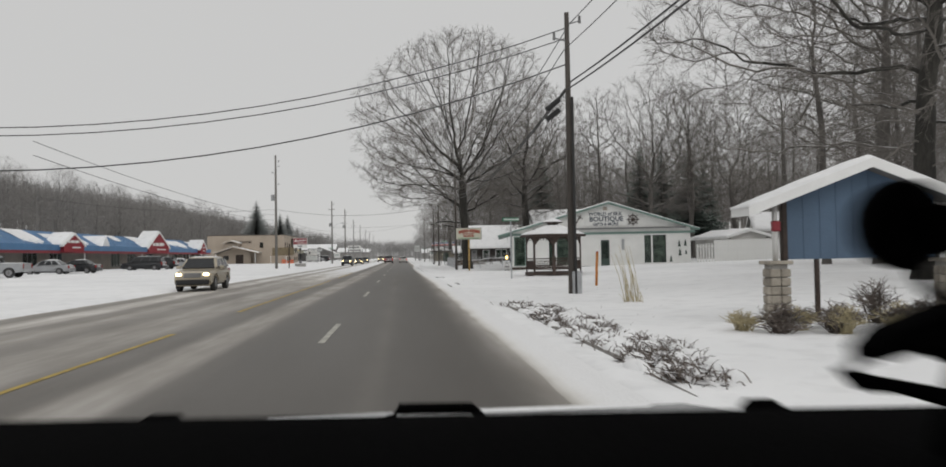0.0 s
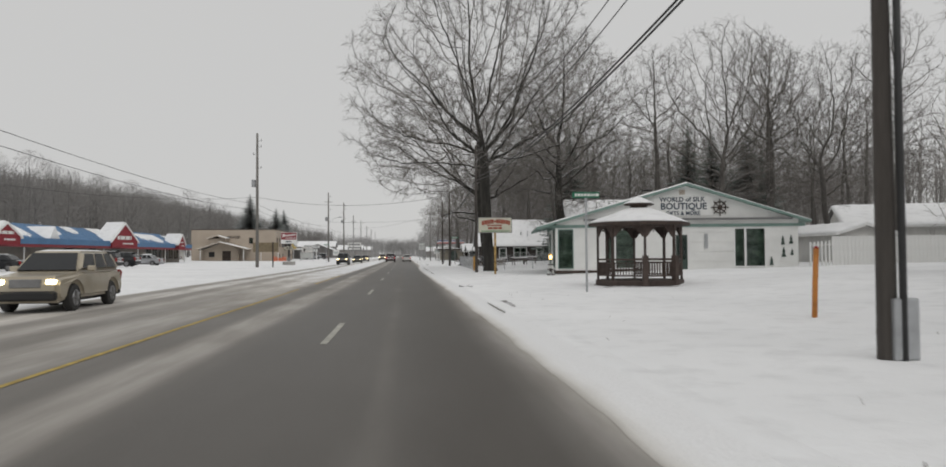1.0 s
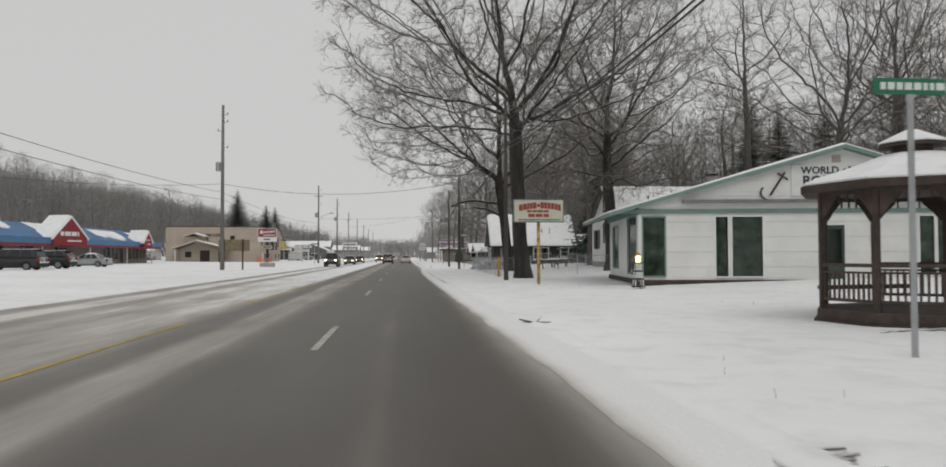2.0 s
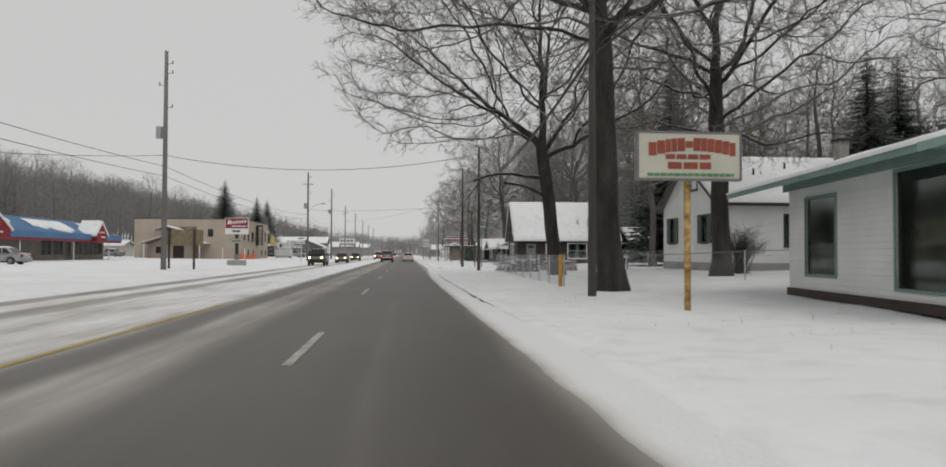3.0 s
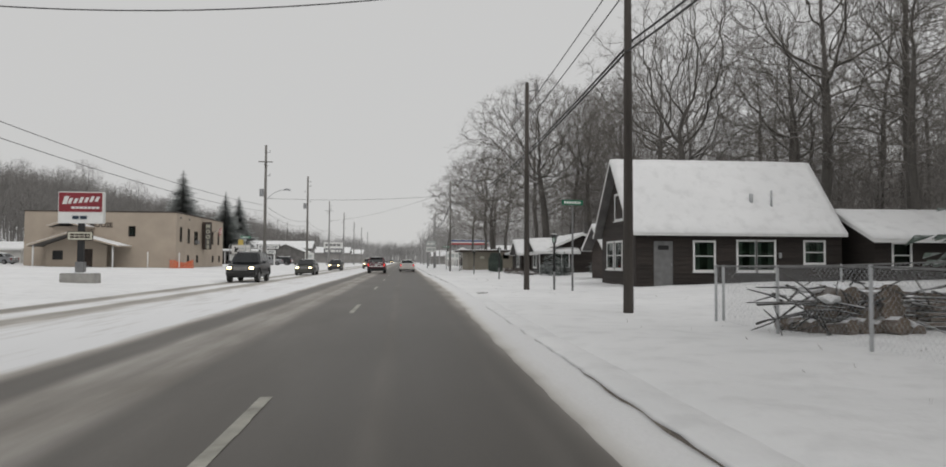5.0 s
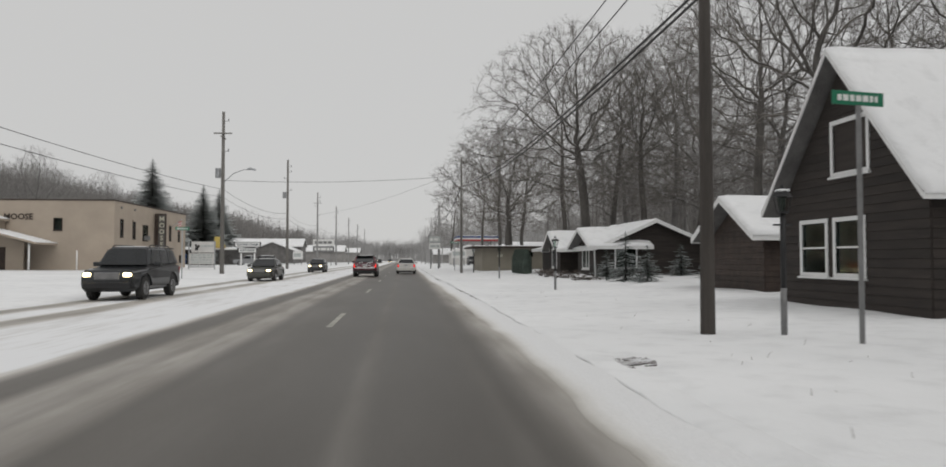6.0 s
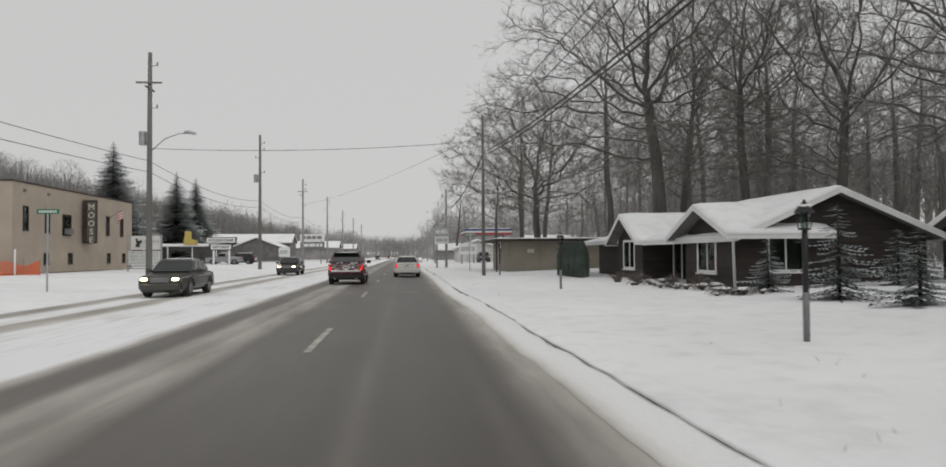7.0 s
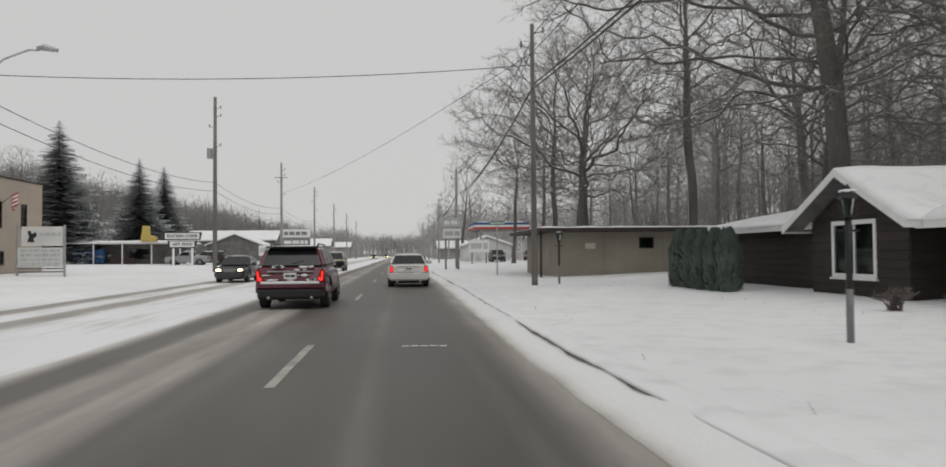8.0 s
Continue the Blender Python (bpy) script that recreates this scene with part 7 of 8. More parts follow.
def lamp_post(x, y, h, label):
    ob = thing("lamp_post", (x, y, ground_z(x, y)), label, "lamp post", "garden lamp posts")
    rod("post", [(0, 0, -0.2), (0, 0, 0.75)], 0.05, DULLSTEEL, ob, 8, "lower post grey with road salt")
    rod("post", [(0, 0, 0.75), (0, 0, h - 0.35)], 0.045, BLACK, ob, 8)
    part("crossbar", a_box(-0.16, 0.16, -0.015, 0.015, h - 0.55, h - 0.52), BLACK, ob)
    bm = bmesh.new()
    prism(bm, [(-0.07, -0.07), (0.07, -0.07), (0.07, 0.07), (-0.07, 0.07)], "z", h - 0.35, h - 0.32)
    part("lantern_base", bm, BLACK, ob)
    v, f = [], []
    for k in range(4):
        a = math.pi / 4 + k * math.pi / 2
        tube(v, f, [Vector((0.085 * math.cos(a), 0.085 * math.sin(a), h - 0.33)), Vector((0.14 * math.cos(a), 0.14 * math.sin(a), h - 0.08))], [0.01, 0.01], 4)
    raw("lantern_frame", v, f, BLACK, ob)
    v, f = [], []
    tube(v, f, [Vector((0, 0, h - 0.33)), Vector((0, 0, h - 0.09))], [0.058, 0.105], 4)
    raw("lantern_glass", v, f, PANE, ob)
    v, f = [], []
    tube(v, f, [Vector((0, 0, h - 0.08)), Vector((0, 0, h + 0.06)), Vector((0, 0, h + 0.12))], [0.19, 0.05, 0.015], 4)
    raw("lantern_cap", v, f, BLACK, ob)
    part("cap_snow", a_box(-0.09, 0.09, -0.09, 0.09, h + 0.0, h + 0.04, bevel=0.015), SNOW, ob)


lamp_post(5.91, 134.2, 2.05, "black garden lamp post with a lantern in the snow")
lamp_post(5.94, 152.05, 2.1, "black garden lamp post with a lantern before the motel")
lamp_post(6.17, 172.2, 2.1, "black garden lamp post near the flat building")
lamp_post(5.87, 116.0, 2.3, "black garden lamp post before the brown cottage")


def mini_lighthouse():
    ob = thing("garden_lighthouse", (8.15, 58.4, ground_z(8.15, 58.4)), "small wooden garden lighthouse with a glowing lantern", "garden ornament")
    v, f = [], []
    for k in range(4):
        a = math.pi / 4 + k * math.pi / 2
        tube(v, f, [Vector((0.24 * math.cos(a), 0.24 * math.sin(a), -0.05)), Vector((0.11 * math.cos(a), 0.11 * math.sin(a), 0.95))], [0.025, 0.02], 4)
    raw("leg_frame", v, f, WHITEPAINT, ob)
    for z, r in ((0.06, 0.2), (0.34, 0.165), (0.62, 0.13)):
        part("brace", a_box(-r, r, -r, r, z, z + 0.05), BROWNWOOD, ob)
    part("gallery", a_box(-0.16, 0.16, -0.16, 0.16, 0.93, 0.97, bevel=0.01), BLACK, ob)
    v, f = [], []
    tube(v, f, [Vector((0, 0, 0.97)), Vector((0, 0, 1.2))], [0.085, 0.085], 8)
    raw("lantern", v, f, LAMPGLOW, ob, "glowing warm yellow lantern")
    v, f = [], []
    tube(v, f, [Vector((0, 0, 1.2)), Vector((0, 0, 1.34))], [0.14, 0.01], 8)
    raw("cap", v, f, YELLOWPOST, ob)


mini_lighthouse()


def marker(x, y, h, mat, name, label, r=0.06, tilt=(0, 0)):
    ob = thing(name, (x, y, ground_z(x, y)), label, "post")
    rod("shaft", [(0, 0, -0.25), (tilt[0] * 0.5, tilt[1] * 0.5, h * 0.5), (*tilt, h)], r, mat, ob, 10)
    v, f = [], []
    tube(v, f, [Vector((*tilt, h)), Vector((*tilt, h + 0.05))], [r * 1.1, r * 0.4], 10)
    raw("cap", v, f, mat if mat is YELLOWPOST else DULLRED, ob)
    return ob


marker(7.85, 29.8, 1.4, ORANGE, "utility_marker", "leaning orange utility marker post in the snow", 0.055, (0.07, 0))
marker(5.35, 76.6, 1.12, YELLOWPOST, "yellow_bollard", "yellow ochre bollard at the fence corner", 0.075)
marker(-31.2, 178.3, 1.9, TRIMWHITE, "white_post", "thin white post before the lodge", 0.06)
marker(-27.6, 178.6, 1.9, TRIMWHITE, "white_post", "thin white post at the lodge corner", 0.06)


# ---- fences ----
def chain_link(points, h, label, pitch=2.6, mesh=0.11):
    ob = thing("chain_link_fence", (points[0][0], points[0][1], 0.0), label, "fence")
    ox, oy = points[0]
    v, f = [], []
    for (x0, y0), (x1, y1) in zip(points, points[1:]):
        L = math.hypot(x1 - x0, y1 - y0)
        n = max(1, round(L / pitch))
        for i in range(n + 1):
            x, y = x0 + (x1 - x0) * i / n, y0 + (y1 - y0) * i / n
            z = ground_z(x, y)
            rod("post", [(x - ox, y - oy, z - 0.2), (x - ox, y - oy, z + h + 0.03)], 0.027, FENCESTEEL, ob, 6)
            if i < n:
                x2, y2 = x0 + (x1 - x0) * (i + 1) / n, y0 + (y1 - y0) * (i + 1) / n
                rod("top_rail", [(x - ox, y - oy, z + h), (x2 - ox, y2 - oy, ground_z(x2, y2) + h)], 0.017, DULLSTEEL, ob, 5)
        d = Vector((x1 - x0, y1 - y0, 0)) / L
        k = int(L / mesh)
        for i in range(-int(h / mesh), k):
            for sg in (1, -1):
                a, b = i * mesh, i * mesh + h - 0.05
                za, zb = (0.03, h - 0.02) if sg > 0 else (h - 0.02, 0.03)
                if a < 0:
                    za, a = za + (zb - za) * (-a) / (b - a), 0
                if b > L:
                    zb, b = za + (zb - za) * (L - a) / (b - a), L
                if b - a < 0.03:
                    continue
                p, q = d * a, d * b
                px, py = x0 - ox + p.x, y0 - oy + p.y
                qx, qy = x0 - ox + q.x, y0 - oy + q.y
                tube(v, f, [Vector((px, py, za + ground_z(px + ox, py + oy))), Vector((qx, qy, zb + ground_z(qx + ox, qy + oy)))], [0.0019, 0.0019], 3, cap=False)
    m = raw("wire_mesh", v, f, FENCESTEEL, ob)
    m["kind"] = "stuff"
    return ob


chain_link([(5.42, 76.8), (5.9, 100.0)], 1.12, "grey chain-link fence along the snowy verge")
chain_link([(5.5, 76.7), (15.2, 77.6)], 1.12, "grey chain-link fence before the white house yard")
chain_link([(6.1, 100.1), (19.5, 101.2)], 1.1, "grey chain-link fence behind the yard")


def picket_fence():
    ob = thing("white_fence", (23.85, 57.84, 0.62), "white picket fence joined to the shop and outbuilding", "fence")
    n = 0
    for x0, y0, x1, y1, h, pitch, w in ((0, 0, 1.6, 0.2, 1.45, 0.26, 0.1), (1.6, 0.2, 22, -1.6, 1.8, 0.24, 0.225)):
        L = math.hypot(x1 - x0, y1 - y0)
        ang = math.degrees(math.atan2(y1 - y0, x1 - x0))
        for i in range(int(L / pitch)):
            u = i * pitch / L
            p = part("picket", a_box(-w / 2, w / 2, -0.02, 0.02, -0.1, h), WHITEPAINT, ob)
            p.matrix_basis = pose(x0 + (x1 - x0) * u, y0 + (y1 - y0) * u, 0.12 * u, 0, 0, ang)
        for z in (0.25, h - 0.2):
            r = part("rail", a_box(0, L, 0.022, 0.07, z, z + 0.09), DIRTYWHITE, ob)
            r.matrix_basis = pose(x0, y0, 0, 0, 0, ang)


picket_fence()


def orange_fence():
    ob = thing("safety_fence", (-27.3, 179.0, ground_z(-27, 179)), "sagging orange plastic safety fence by the lodge corner", "fence")
    v, f = [], []
    n, m = 16, 8
    def at(u, t):
        return Vector((-1.4 + 2.8 * u, -0.5 + 0.7 * math.sin(3 * u), t * (0.95 - 0.2 * math.sin(math.pi * u)) + 0.1 * math.sin(9 * u) * t))
    for j in range(m + 1):
        tube(v, f, [at(i / n, j / m) for i in range(n + 1)], [0.028] * (n + 1), 3)
    for i in range(n * 2 + 1):
        tube(v, f, [at(i / n / 2, 0), at(i / n / 2, 0.5), at(i / n / 2, 1)], [0.024] * 3, 3)
    raw("mesh", v, f, ORANGEMESH, ob)
    for u in (0, 0.5, 1):
        p = at(u, 0)
        rod("stake", [(p.x, p.y, -0.2), (p.x, p.y, 1.15)], 0.02, DULLSTEEL, ob, 5)


orange_fence()


# ---- garden things ----
LOGS_X, LOGS_Y = 7.4, 97.5


def log_pile():
    rg = random.Random(5)
    ob = thing("log_pile", (LOGS_X, LOGS_Y, ground_z(LOGS_X, LOGS_Y)), "snow-dusted heap of sawn logs behind the fence", "log pile")
    for k in range(34):
        row = 0 if k < 16 else 1 if k < 27 else 2
        r = rg.uniform(0.11, 0.2)
        x, z = rg.uniform(-1.0 + 0.25 * row, 1.0 - 0.25 * row), 0.1 + row * 0.27
        y = rg.uniform(-0.5, 0.5)
        a = rg.uniform(-0.35, 0.35)
        l = rg.uniform(0.22, 0.42)
        pts = [Vector((x - a * l, y - l, z + rg.uniform(-0.06, 0.06))), Vector((x + a * l, y + l, z + rg.uniform(-0.06, 0.06)))]
        rod("log", pts, [r, r * 0.93], LOGWOOD, ob, 9, smooth=False)
    v, f = [], []
    for k in range(90):
        p = Vector((rg.uniform(-1.6, 1.6), rg.uniform(-0.7, 0.7), rg.uniform(0.1, 0.75)))
        d = Vector((rg.gauss(0, 0.5), rg.gauss(0, 0.35), rg.gauss(0.05, 0.22)))
        tube(v, f, [p - d * 0.6, p + Vector((0, 0, 0.04)), p + d], [0.025, 0.018, 0.008], 4, cap=False)
    raw("brushwood", v, f, BARK, ob)["kind"] = "stuff"
    for k in range(9):
        bm = bmesh.new()
        bmesh.ops.create_icosphere(bm, subdivisions=2, radius=1.0)
        c, rx, ry = Vector((rg.uniform(-1.0, 1.0), rg.uniform(-0.4, 0.4), rg.uniform(0.55, 0.78))), rg.uniform(0.16, 0.36), rg.uniform(0.12, 0.24)
        for q in bm.verts:
            n = 1 + 0.5 * noise.noise(q.co * 2.2 + Vector((k * 3.1, 0, 0)))
            q.co = c + Vector((q.co.x * rx * n, q.co.y * ry * n, 0.075 * q.co.z * n))
        part("snow_cap", bm, SNOW, ob)
    o2 = thing("board_stack", (LOGS_X + 2.35, LOGS_Y + 0.3, ground_z(LOGS_X + 2.3, LOGS_Y)), "stack of snowy boards beside the log pile", "lumber")
    for k in range(14):
        z = 0.08 + 0.085 * (k // 2)
        x = rg.uniform(-0.2, 0.2)
        part("plank", a_box(-1.15 + x, 1.1 + x, -0.35 + 0.37 * (k % 2), -0.02 + 0.37 * (k % 2), z, z + 0.06, bevel=0.006), LOGWOOD, o2)
    slab_snow(o2, -1.1, 1.05, -0.35, 0.68, 0.66, 0.07, 5)


log_pile()


def picnic_table(x, y, turn):
    ob = thing("picnic_table", (x, y, ground_z(x, y)), "weathered picnic table with snow on top", "picnic table", "picnic tables in the yard", turn)
    for k in range(5):
        part("top_plank", a_box(-0.95, 0.95, -0.38 + 0.155 * k, -0.24 + 0.155 * k, 0.72, 0.76), LOGWOOD, ob)
    for s in (-1, 1):
        for k in range(2):
            y0 = s * 0.62 + 0.13 * k - 0.13
            part("bench_plank", a_box(-0.95, 0.95, y0, y0 + 0.12, 0.42, 0.46), LOGWOOD, ob)
    for x0 in (-0.65, 0.65):
        for s in (-1, 1):
            rod("leg", [(x0, s * 0.68, -0.1), (x0, s * 0.22, 0.72)], 0.045, BROWNWOOD, ob, 4, smooth=False)
        part("bench_beam", a_box(x0 - 0.025, x0 + 0.025, -0.75, 0.75, 0.36, 0.42), BROWNWOOD, ob)
    slab_snow(ob, -0.95, 0.95, -0.38, 0.38, 0.765, 0.07, 3, 0.2)


picnic_table(11.8, 93.6, 4)
picnic_table(13.6, 97.9, -6)


def hedge_row():
    for k, (x, y) in enumerate(((9.78, 164.3), (9.7, 165.0), (9.6, 165.75), (9.52, 166.5), (9.42, 167.25))):
        rg = random.Random(60 + k)
        ob = thing("arborvitae", (x, y, ground_z(x, y)), "columnar dark green arborvitae with a little snow", "shrub", "clipped evergreens by the motel")
        v, f = [], []
        for i in range(1700):
            z = rg.uniform(0.02, 1.9)
            r = 0.4 * min(1, (1.98 - z) / 0.75) ** 0.7 * rg.uniform(0.75, 1.05)
            a = rg.uniform(0, 6.28)
            c = Vector((r * math.cos(a), r * math.sin(a), z))
            o = len(v)
            u = Vector((math.cos(a), math.sin(a), 0))
            s = Vector((-math.sin(a), math.cos(a), 0))
            for q in (c - s * 0.05, c + s * 0.05, c + u * 0.07 + Vector((0, 0, 0.15))):
                v.append(tuple(q))
            f.append((o, o + 1, o + 2))
        rod("stem", [(0, 0, -0.1), (0, 0, 1.7)], [0.24, 0.12], NEEDLE, ob, 8)
        raw("foliage", v, f, NEEDLE, ob)


hedge_row()


def shrub(x, y, h, w, n, mat, label, seed, name="bare_shrub", snow=False):
    """A tangle of thin stems from one root."""
    rg = random.Random(seed)
    ob = thing(name, (x, y, ground_z(x, y)), label, "shrub")
    v, f = [], []
    for k in range(n):
        a, t = rg.uniform(0, 6.28), rg.uniform(0.15, 1.0)
        p = Vector((rg.uniform(-0.25, 0.25) * w, rg.uniform(-0.25, 0.25) * w, -0.05))
        e = Vector((math.cos(a) * w * t, math.sin(a) * w * t, h * rg.uniform(0.5, 1.05) * (1.1 - 0.5 * t)))
        mid = p.lerp(e, 0.5) + Vector((0, 0, 0.18 * h))
        tube(v, f, [p, mid, e], [0.012, 0.009, 0.004], 3, cap=False)
        for j in range(4):
            q = mid.lerp(e, rg.random())
            tube(v, f, [q, q + Vector((rg.gauss(0, 0.16), rg.gauss(0, 0.16), rg.uniform(0.02, 0.2))) * h], [0.007, 0.003], 3, cap=False)
    m = raw("brush", v, f, mat, ob)
    m["kind"] = "stuff"
    return ob


shrub(15.6, 83.8, 2.3, 1.25, 170, BARK, "bare rounded shrub with snow caught in it before the white house", 1)
rg_bed = random.Random(3)
for k in range(16):
    x, y = 5.7 + 0.2 * k + rg_bed.uniform(-0.2, 0.2), 11.6 + rg_bed.uniform(-0.6, 0.5) - 0.07 * k
    shrub(x, y, rg_bed.uniform(0.25, 0.5), rg_bed.uniform(0.3, 0.55), 70, DRYGRASS if k % 3 == 0 else DEADPLANT, "dead brown perennial clump in front of the shelter", 20 + k, "dead_plant")
for k, (x, y) in enumerate(((9.4, 156.0), (9.9, 154.6), (9.3, 153.2), (10.2, 148.6), (9.8, 150.2))):
    shrub(x, y, 0.55, 0.5, 45, DEADPLANT, "low bare shrub in the motel's snowy bed", 40 + k)


def reed_tuft(x, y):
    rg = random.Random(51)
    ob = thing("grass_tuft", (x, y, ground_z(x, y)), "pale leaning reeds of dead ornamental grass in snow", "grass")
    v, f = [], []
    for k in range(34):
        p = Vector((rg.uniform(-0.28, 0.22), rg.uniform(-0.15, 0.15), -0.05))
        h = rg.uniform(0.9, 1.75) if k < 16 else rg.uniform(0.15, 0.4)
        e = p + Vector((-0.2 * h + rg.gauss(0, 0.07), rg.gauss(0, 0.08), h))
        tube(v, f, [p, p.lerp(e, 0.55) + Vector((0.04, 0, 0)), e], [0.012, 0.009, 0.004], 3, cap=False)
    m = raw("reeds", v, f, DRYGRASS, ob)
    m["kind"] = "stuff"


reed_tuft(6.15, 19.4)
shrub(8.3, 12.0, 0.8, 0.45, 60, DEADPLANT, "bare shrub beside the shelter", 52)


def snow_bed():
    rg = random.Random(14)
    for k in range(26):
        y = rg.uniform(145.0, 153.0)
        x = 9.75 + 0.05 * (148 - y) + rg.gauss(0, 0.4)
        ob = thing("snowy_plant", (x, y, ground_z(x, y)), "low dead plant bowed under snow in the motel bed", "plant", "snow-laden plants in the bed")
        v, f = [], []
        r = rg.uniform(0.16, 0.38)
        for i in range(30):
            a, l = rg.uniform(0, 6.28), r * rg.uniform(0.7, 1.5)
            tube(v, f, [Vector((0, 0, -0.03)), Vector((l * 0.5 * math.cos(a), l * 0.5 * math.sin(a), r * 0.62)), Vector((l * math.cos(a), l * math.sin(a), rg.uniform(0.0, 0.15)))], [0.012, 0.01, 0.005], 3, cap=False)
        raw("brush", v, f, DEADPLANT, ob)["kind"] = "stuff"
        bm = bmesh.new()
        bmesh.ops.create_icosphere(bm, subdivisions=2, radius=r * 0.55)
        for q in bm.verts:
            n = 1 + 0.7 * noise.noise(q.co * 8 + Vector((k, 0, 0)))
            q.co = Vector((q.co.x * n * 1.1, q.co.y * n * 1.1, r * 0.5 + max(-0.012, q.co.z * 0.3 * n)))
        part("snow_cap", bm, SNOW, ob)


snow_bed()


def dead_border():
    """A strip of dead plants and leaf litter lying through the snow along the kerb."""
    rg = random.Random(8)
    v, f = [], []
    clumps = [(2.66 + 0.95 * rg.random() ** 1.4, rg.uniform(7.0, 19.6), rg.uniform(0.1, 0.26)) for k in range(58)]
    for cx, cy, r in clumps:
        for k in range(24):
            x, y = cx + rg.gauss(0, r * 0.6), cy + rg.gauss(0, r * 1.4)
            z = ground_z(x, y)
            a, L = rg.uniform(0, 6.28), rg.uniform(0.05, 0.22)
            e = Vector((x + math.cos(a) * L, y + math.sin(a) * L, z + rg.uniform(0.01, 0.16)))
            tube(v, f, [Vector((x, y, z - 0.01)), Vector((x, y, z)).lerp(e, 0.5) + Vector((0, 0, 0.03)), e], [0.009, 0.007, 0.003], 3, cap=False)
        for k in range(5):
            x, y = cx + rg.gauss(0, r * 0.5), cy + rg.gauss(0, r * 1.2)
            z, s = ground_z(x, y) + rg.uniform(0.0, 0.04), rg.uniform(0.03, 0.09)
            o = len(v)
            for c in range(4):
                an = c * 1.57 + rg.uniform(-0.4, 0.4)
                v.append((x + s * math.cos(an), y + s * 1.6 * math.sin(an), z + rg.uniform(-0.02, 0.05)))
            f.append((o, o + 1, o + 2, o + 3))
    # snow lying in lumps between and over the plants
    sv, sf = [], []
    for k in range(80):
        cx, cy, r = 2.55 + 1.15 * rg.random(), rg.uniform(7.0, 19.8), rg.uniform(0.1, 0.28)
        o, cz = len(sv), ground_z(cx, cy)
        for j in range(4):
            for i in range(9):
                a = 2 * math.pi * i / 9
                q = r * math.cos(j * 0.5) * (1 + 0.35 * noise.noise((math.cos(a) * 1.4 + k, math.sin(a) * 1.4, j * 0.3)))
                sv.append((cx + 0.75 * q * math.cos(a), cy + 1.7 * q * math.sin(a), cz - 0.03 + 0.13 * math.sin(j * 0.5)))
        sf += [(o + j * 9 + i, o + j * 9 + (i + 1) % 9, o + j * 9 + 9 + (i + 1) % 9, o + j * 9 + 9 + i) for j in range(3) for i in range(9)]
        sf.append(tuple(o + 27 + i for i in range(9)))
    tagged(raw("snow_clods", sv, sf, SNOW, smooth=True), "lumps of snow lying among the dead kerbside plants", "snow", kind="stuff")
    ob = raw("dead_plants", v, f, DEADPLANT)
    tagged(ob, "matted dead plants and litter showing through kerbside snow", "dead plants", kind="stuff")
    ob = thing("edging_timber", (2.58, 6.2, ground_z(2.58, 9) - 0.075), "weathered grey timber edging half buried in kerbside snow", "edging")
    for k in range(5):
        p = part("timber", a_box(-0.05, 0.05, 0.0, 2.55, -0.08, 0.075, bevel=0.012), POLE_GREY, ob)
        p.matrix_basis = pose(0.012 * (k % 2), 2.6 * k, 0.012 * ((k * 7) % 3), 0, 0, 0.5 - 0.3 * k)
    ob = thing("fallen_branch", (2.1, 46.1, ground_z(2.2, 46)), "broken branch lying on the kerbside snow", "branch")
    rod("limb", [(-0.22, 0.32, 0.07), (0.03, 0.06, 0.03), (0.3, -0.2, 0.06)], [0.016, 0.02, 0.01], BARK, ob, 5)
    rod("side_shoot", [(0.03, 0.06, 0.035), (-0.25, -0.25, 0.07)], [0.012, 0.006], BARK, ob, 4)
    rod("side_shoot", [(0.06, 0.03, 0.035), (0.2, 0.18, 0.14)], [0.012, 0.005], BARK, ob, 4)
    # stray stalks and crumbs over the lawns
    v, f = [], []
    for k in range(420):
        y = rg.uniform(12, 190)
        x = rg.uniform(2.6, 8.5)
        z = ground_z(x, y)
        if noise.noise((x * 0.3, y * 0.12, 6)) < 0.1:
            continue
        e = Vector((x + rg.uniform(-0.06, 0.06), y + rg.uniform(-0.06, 0.06), z + rg.uniform(0.02, 0.09)))
        tube(v, f, [Vector((x, y, z - 0.01)), e], [0.0035, 0.002], 3, cap=False)
    ob = raw("grass_stalks", v, f, DEADPLANT)
    tagged(ob, "scattered dead grass stalks poking through the snow", "grass", kind="stuff")
    # scuffs where turf shows
    for n, (x, y, l) in enumerate(((2.35, 35.5, 2.6), (8.0, 43.2, 1.6), (9.6, 42.8, 1.0), (2.5, 113.3, 0.42))):
        v, f = [], []
        for k in range(60):
            yy, xx = y + rg.uniform(-l / 2, l / 2), x + rg.gauss(0, 0.06)
            if n in (1, 2, 3):
                xx, yy = x + rg.uniform(-l / 2, l / 2), y + rg.gauss(0, 0.06 if n < 3 else 0.14)
            z = ground_z(xx, yy)
            s = rg.uniform(0.03, 0.09)
            tube(v, f, [Vector((xx - s, yy, z - 0.005)), Vector((xx + s, yy + rg.uniform(-s, s), z + 0.02))], [0.02, 0.012], 3, cap=False)
        tagged(raw("turf_scuff", v, f, DEADPLANT), "scuffed turf and dirt showing through thin snow", "turf", kind="stuff")


dead_border()


# ---- vehicles ----
def wheel(parent, x, y, r, w):
    v, f = [], []
    s = 1 if x > 0 else -1
    tube(v, f, [Vector((x - s * w, y, r)), Vector((x - s * w * 0.85, y, r)), Vector((x - s * 0.03, y, r)), Vector((x, y, r))], [r * 0.93, r, r, r * 0.9], 22)
    t = raw("wheel", v, f, TYRE, parent)
    v, f = [], []
    tube(v, f, [Vector((x - s * 0.02, y, r)), Vector((x + s * 0.008, y, r))], [r * 0.64, r * 0.6], 16)
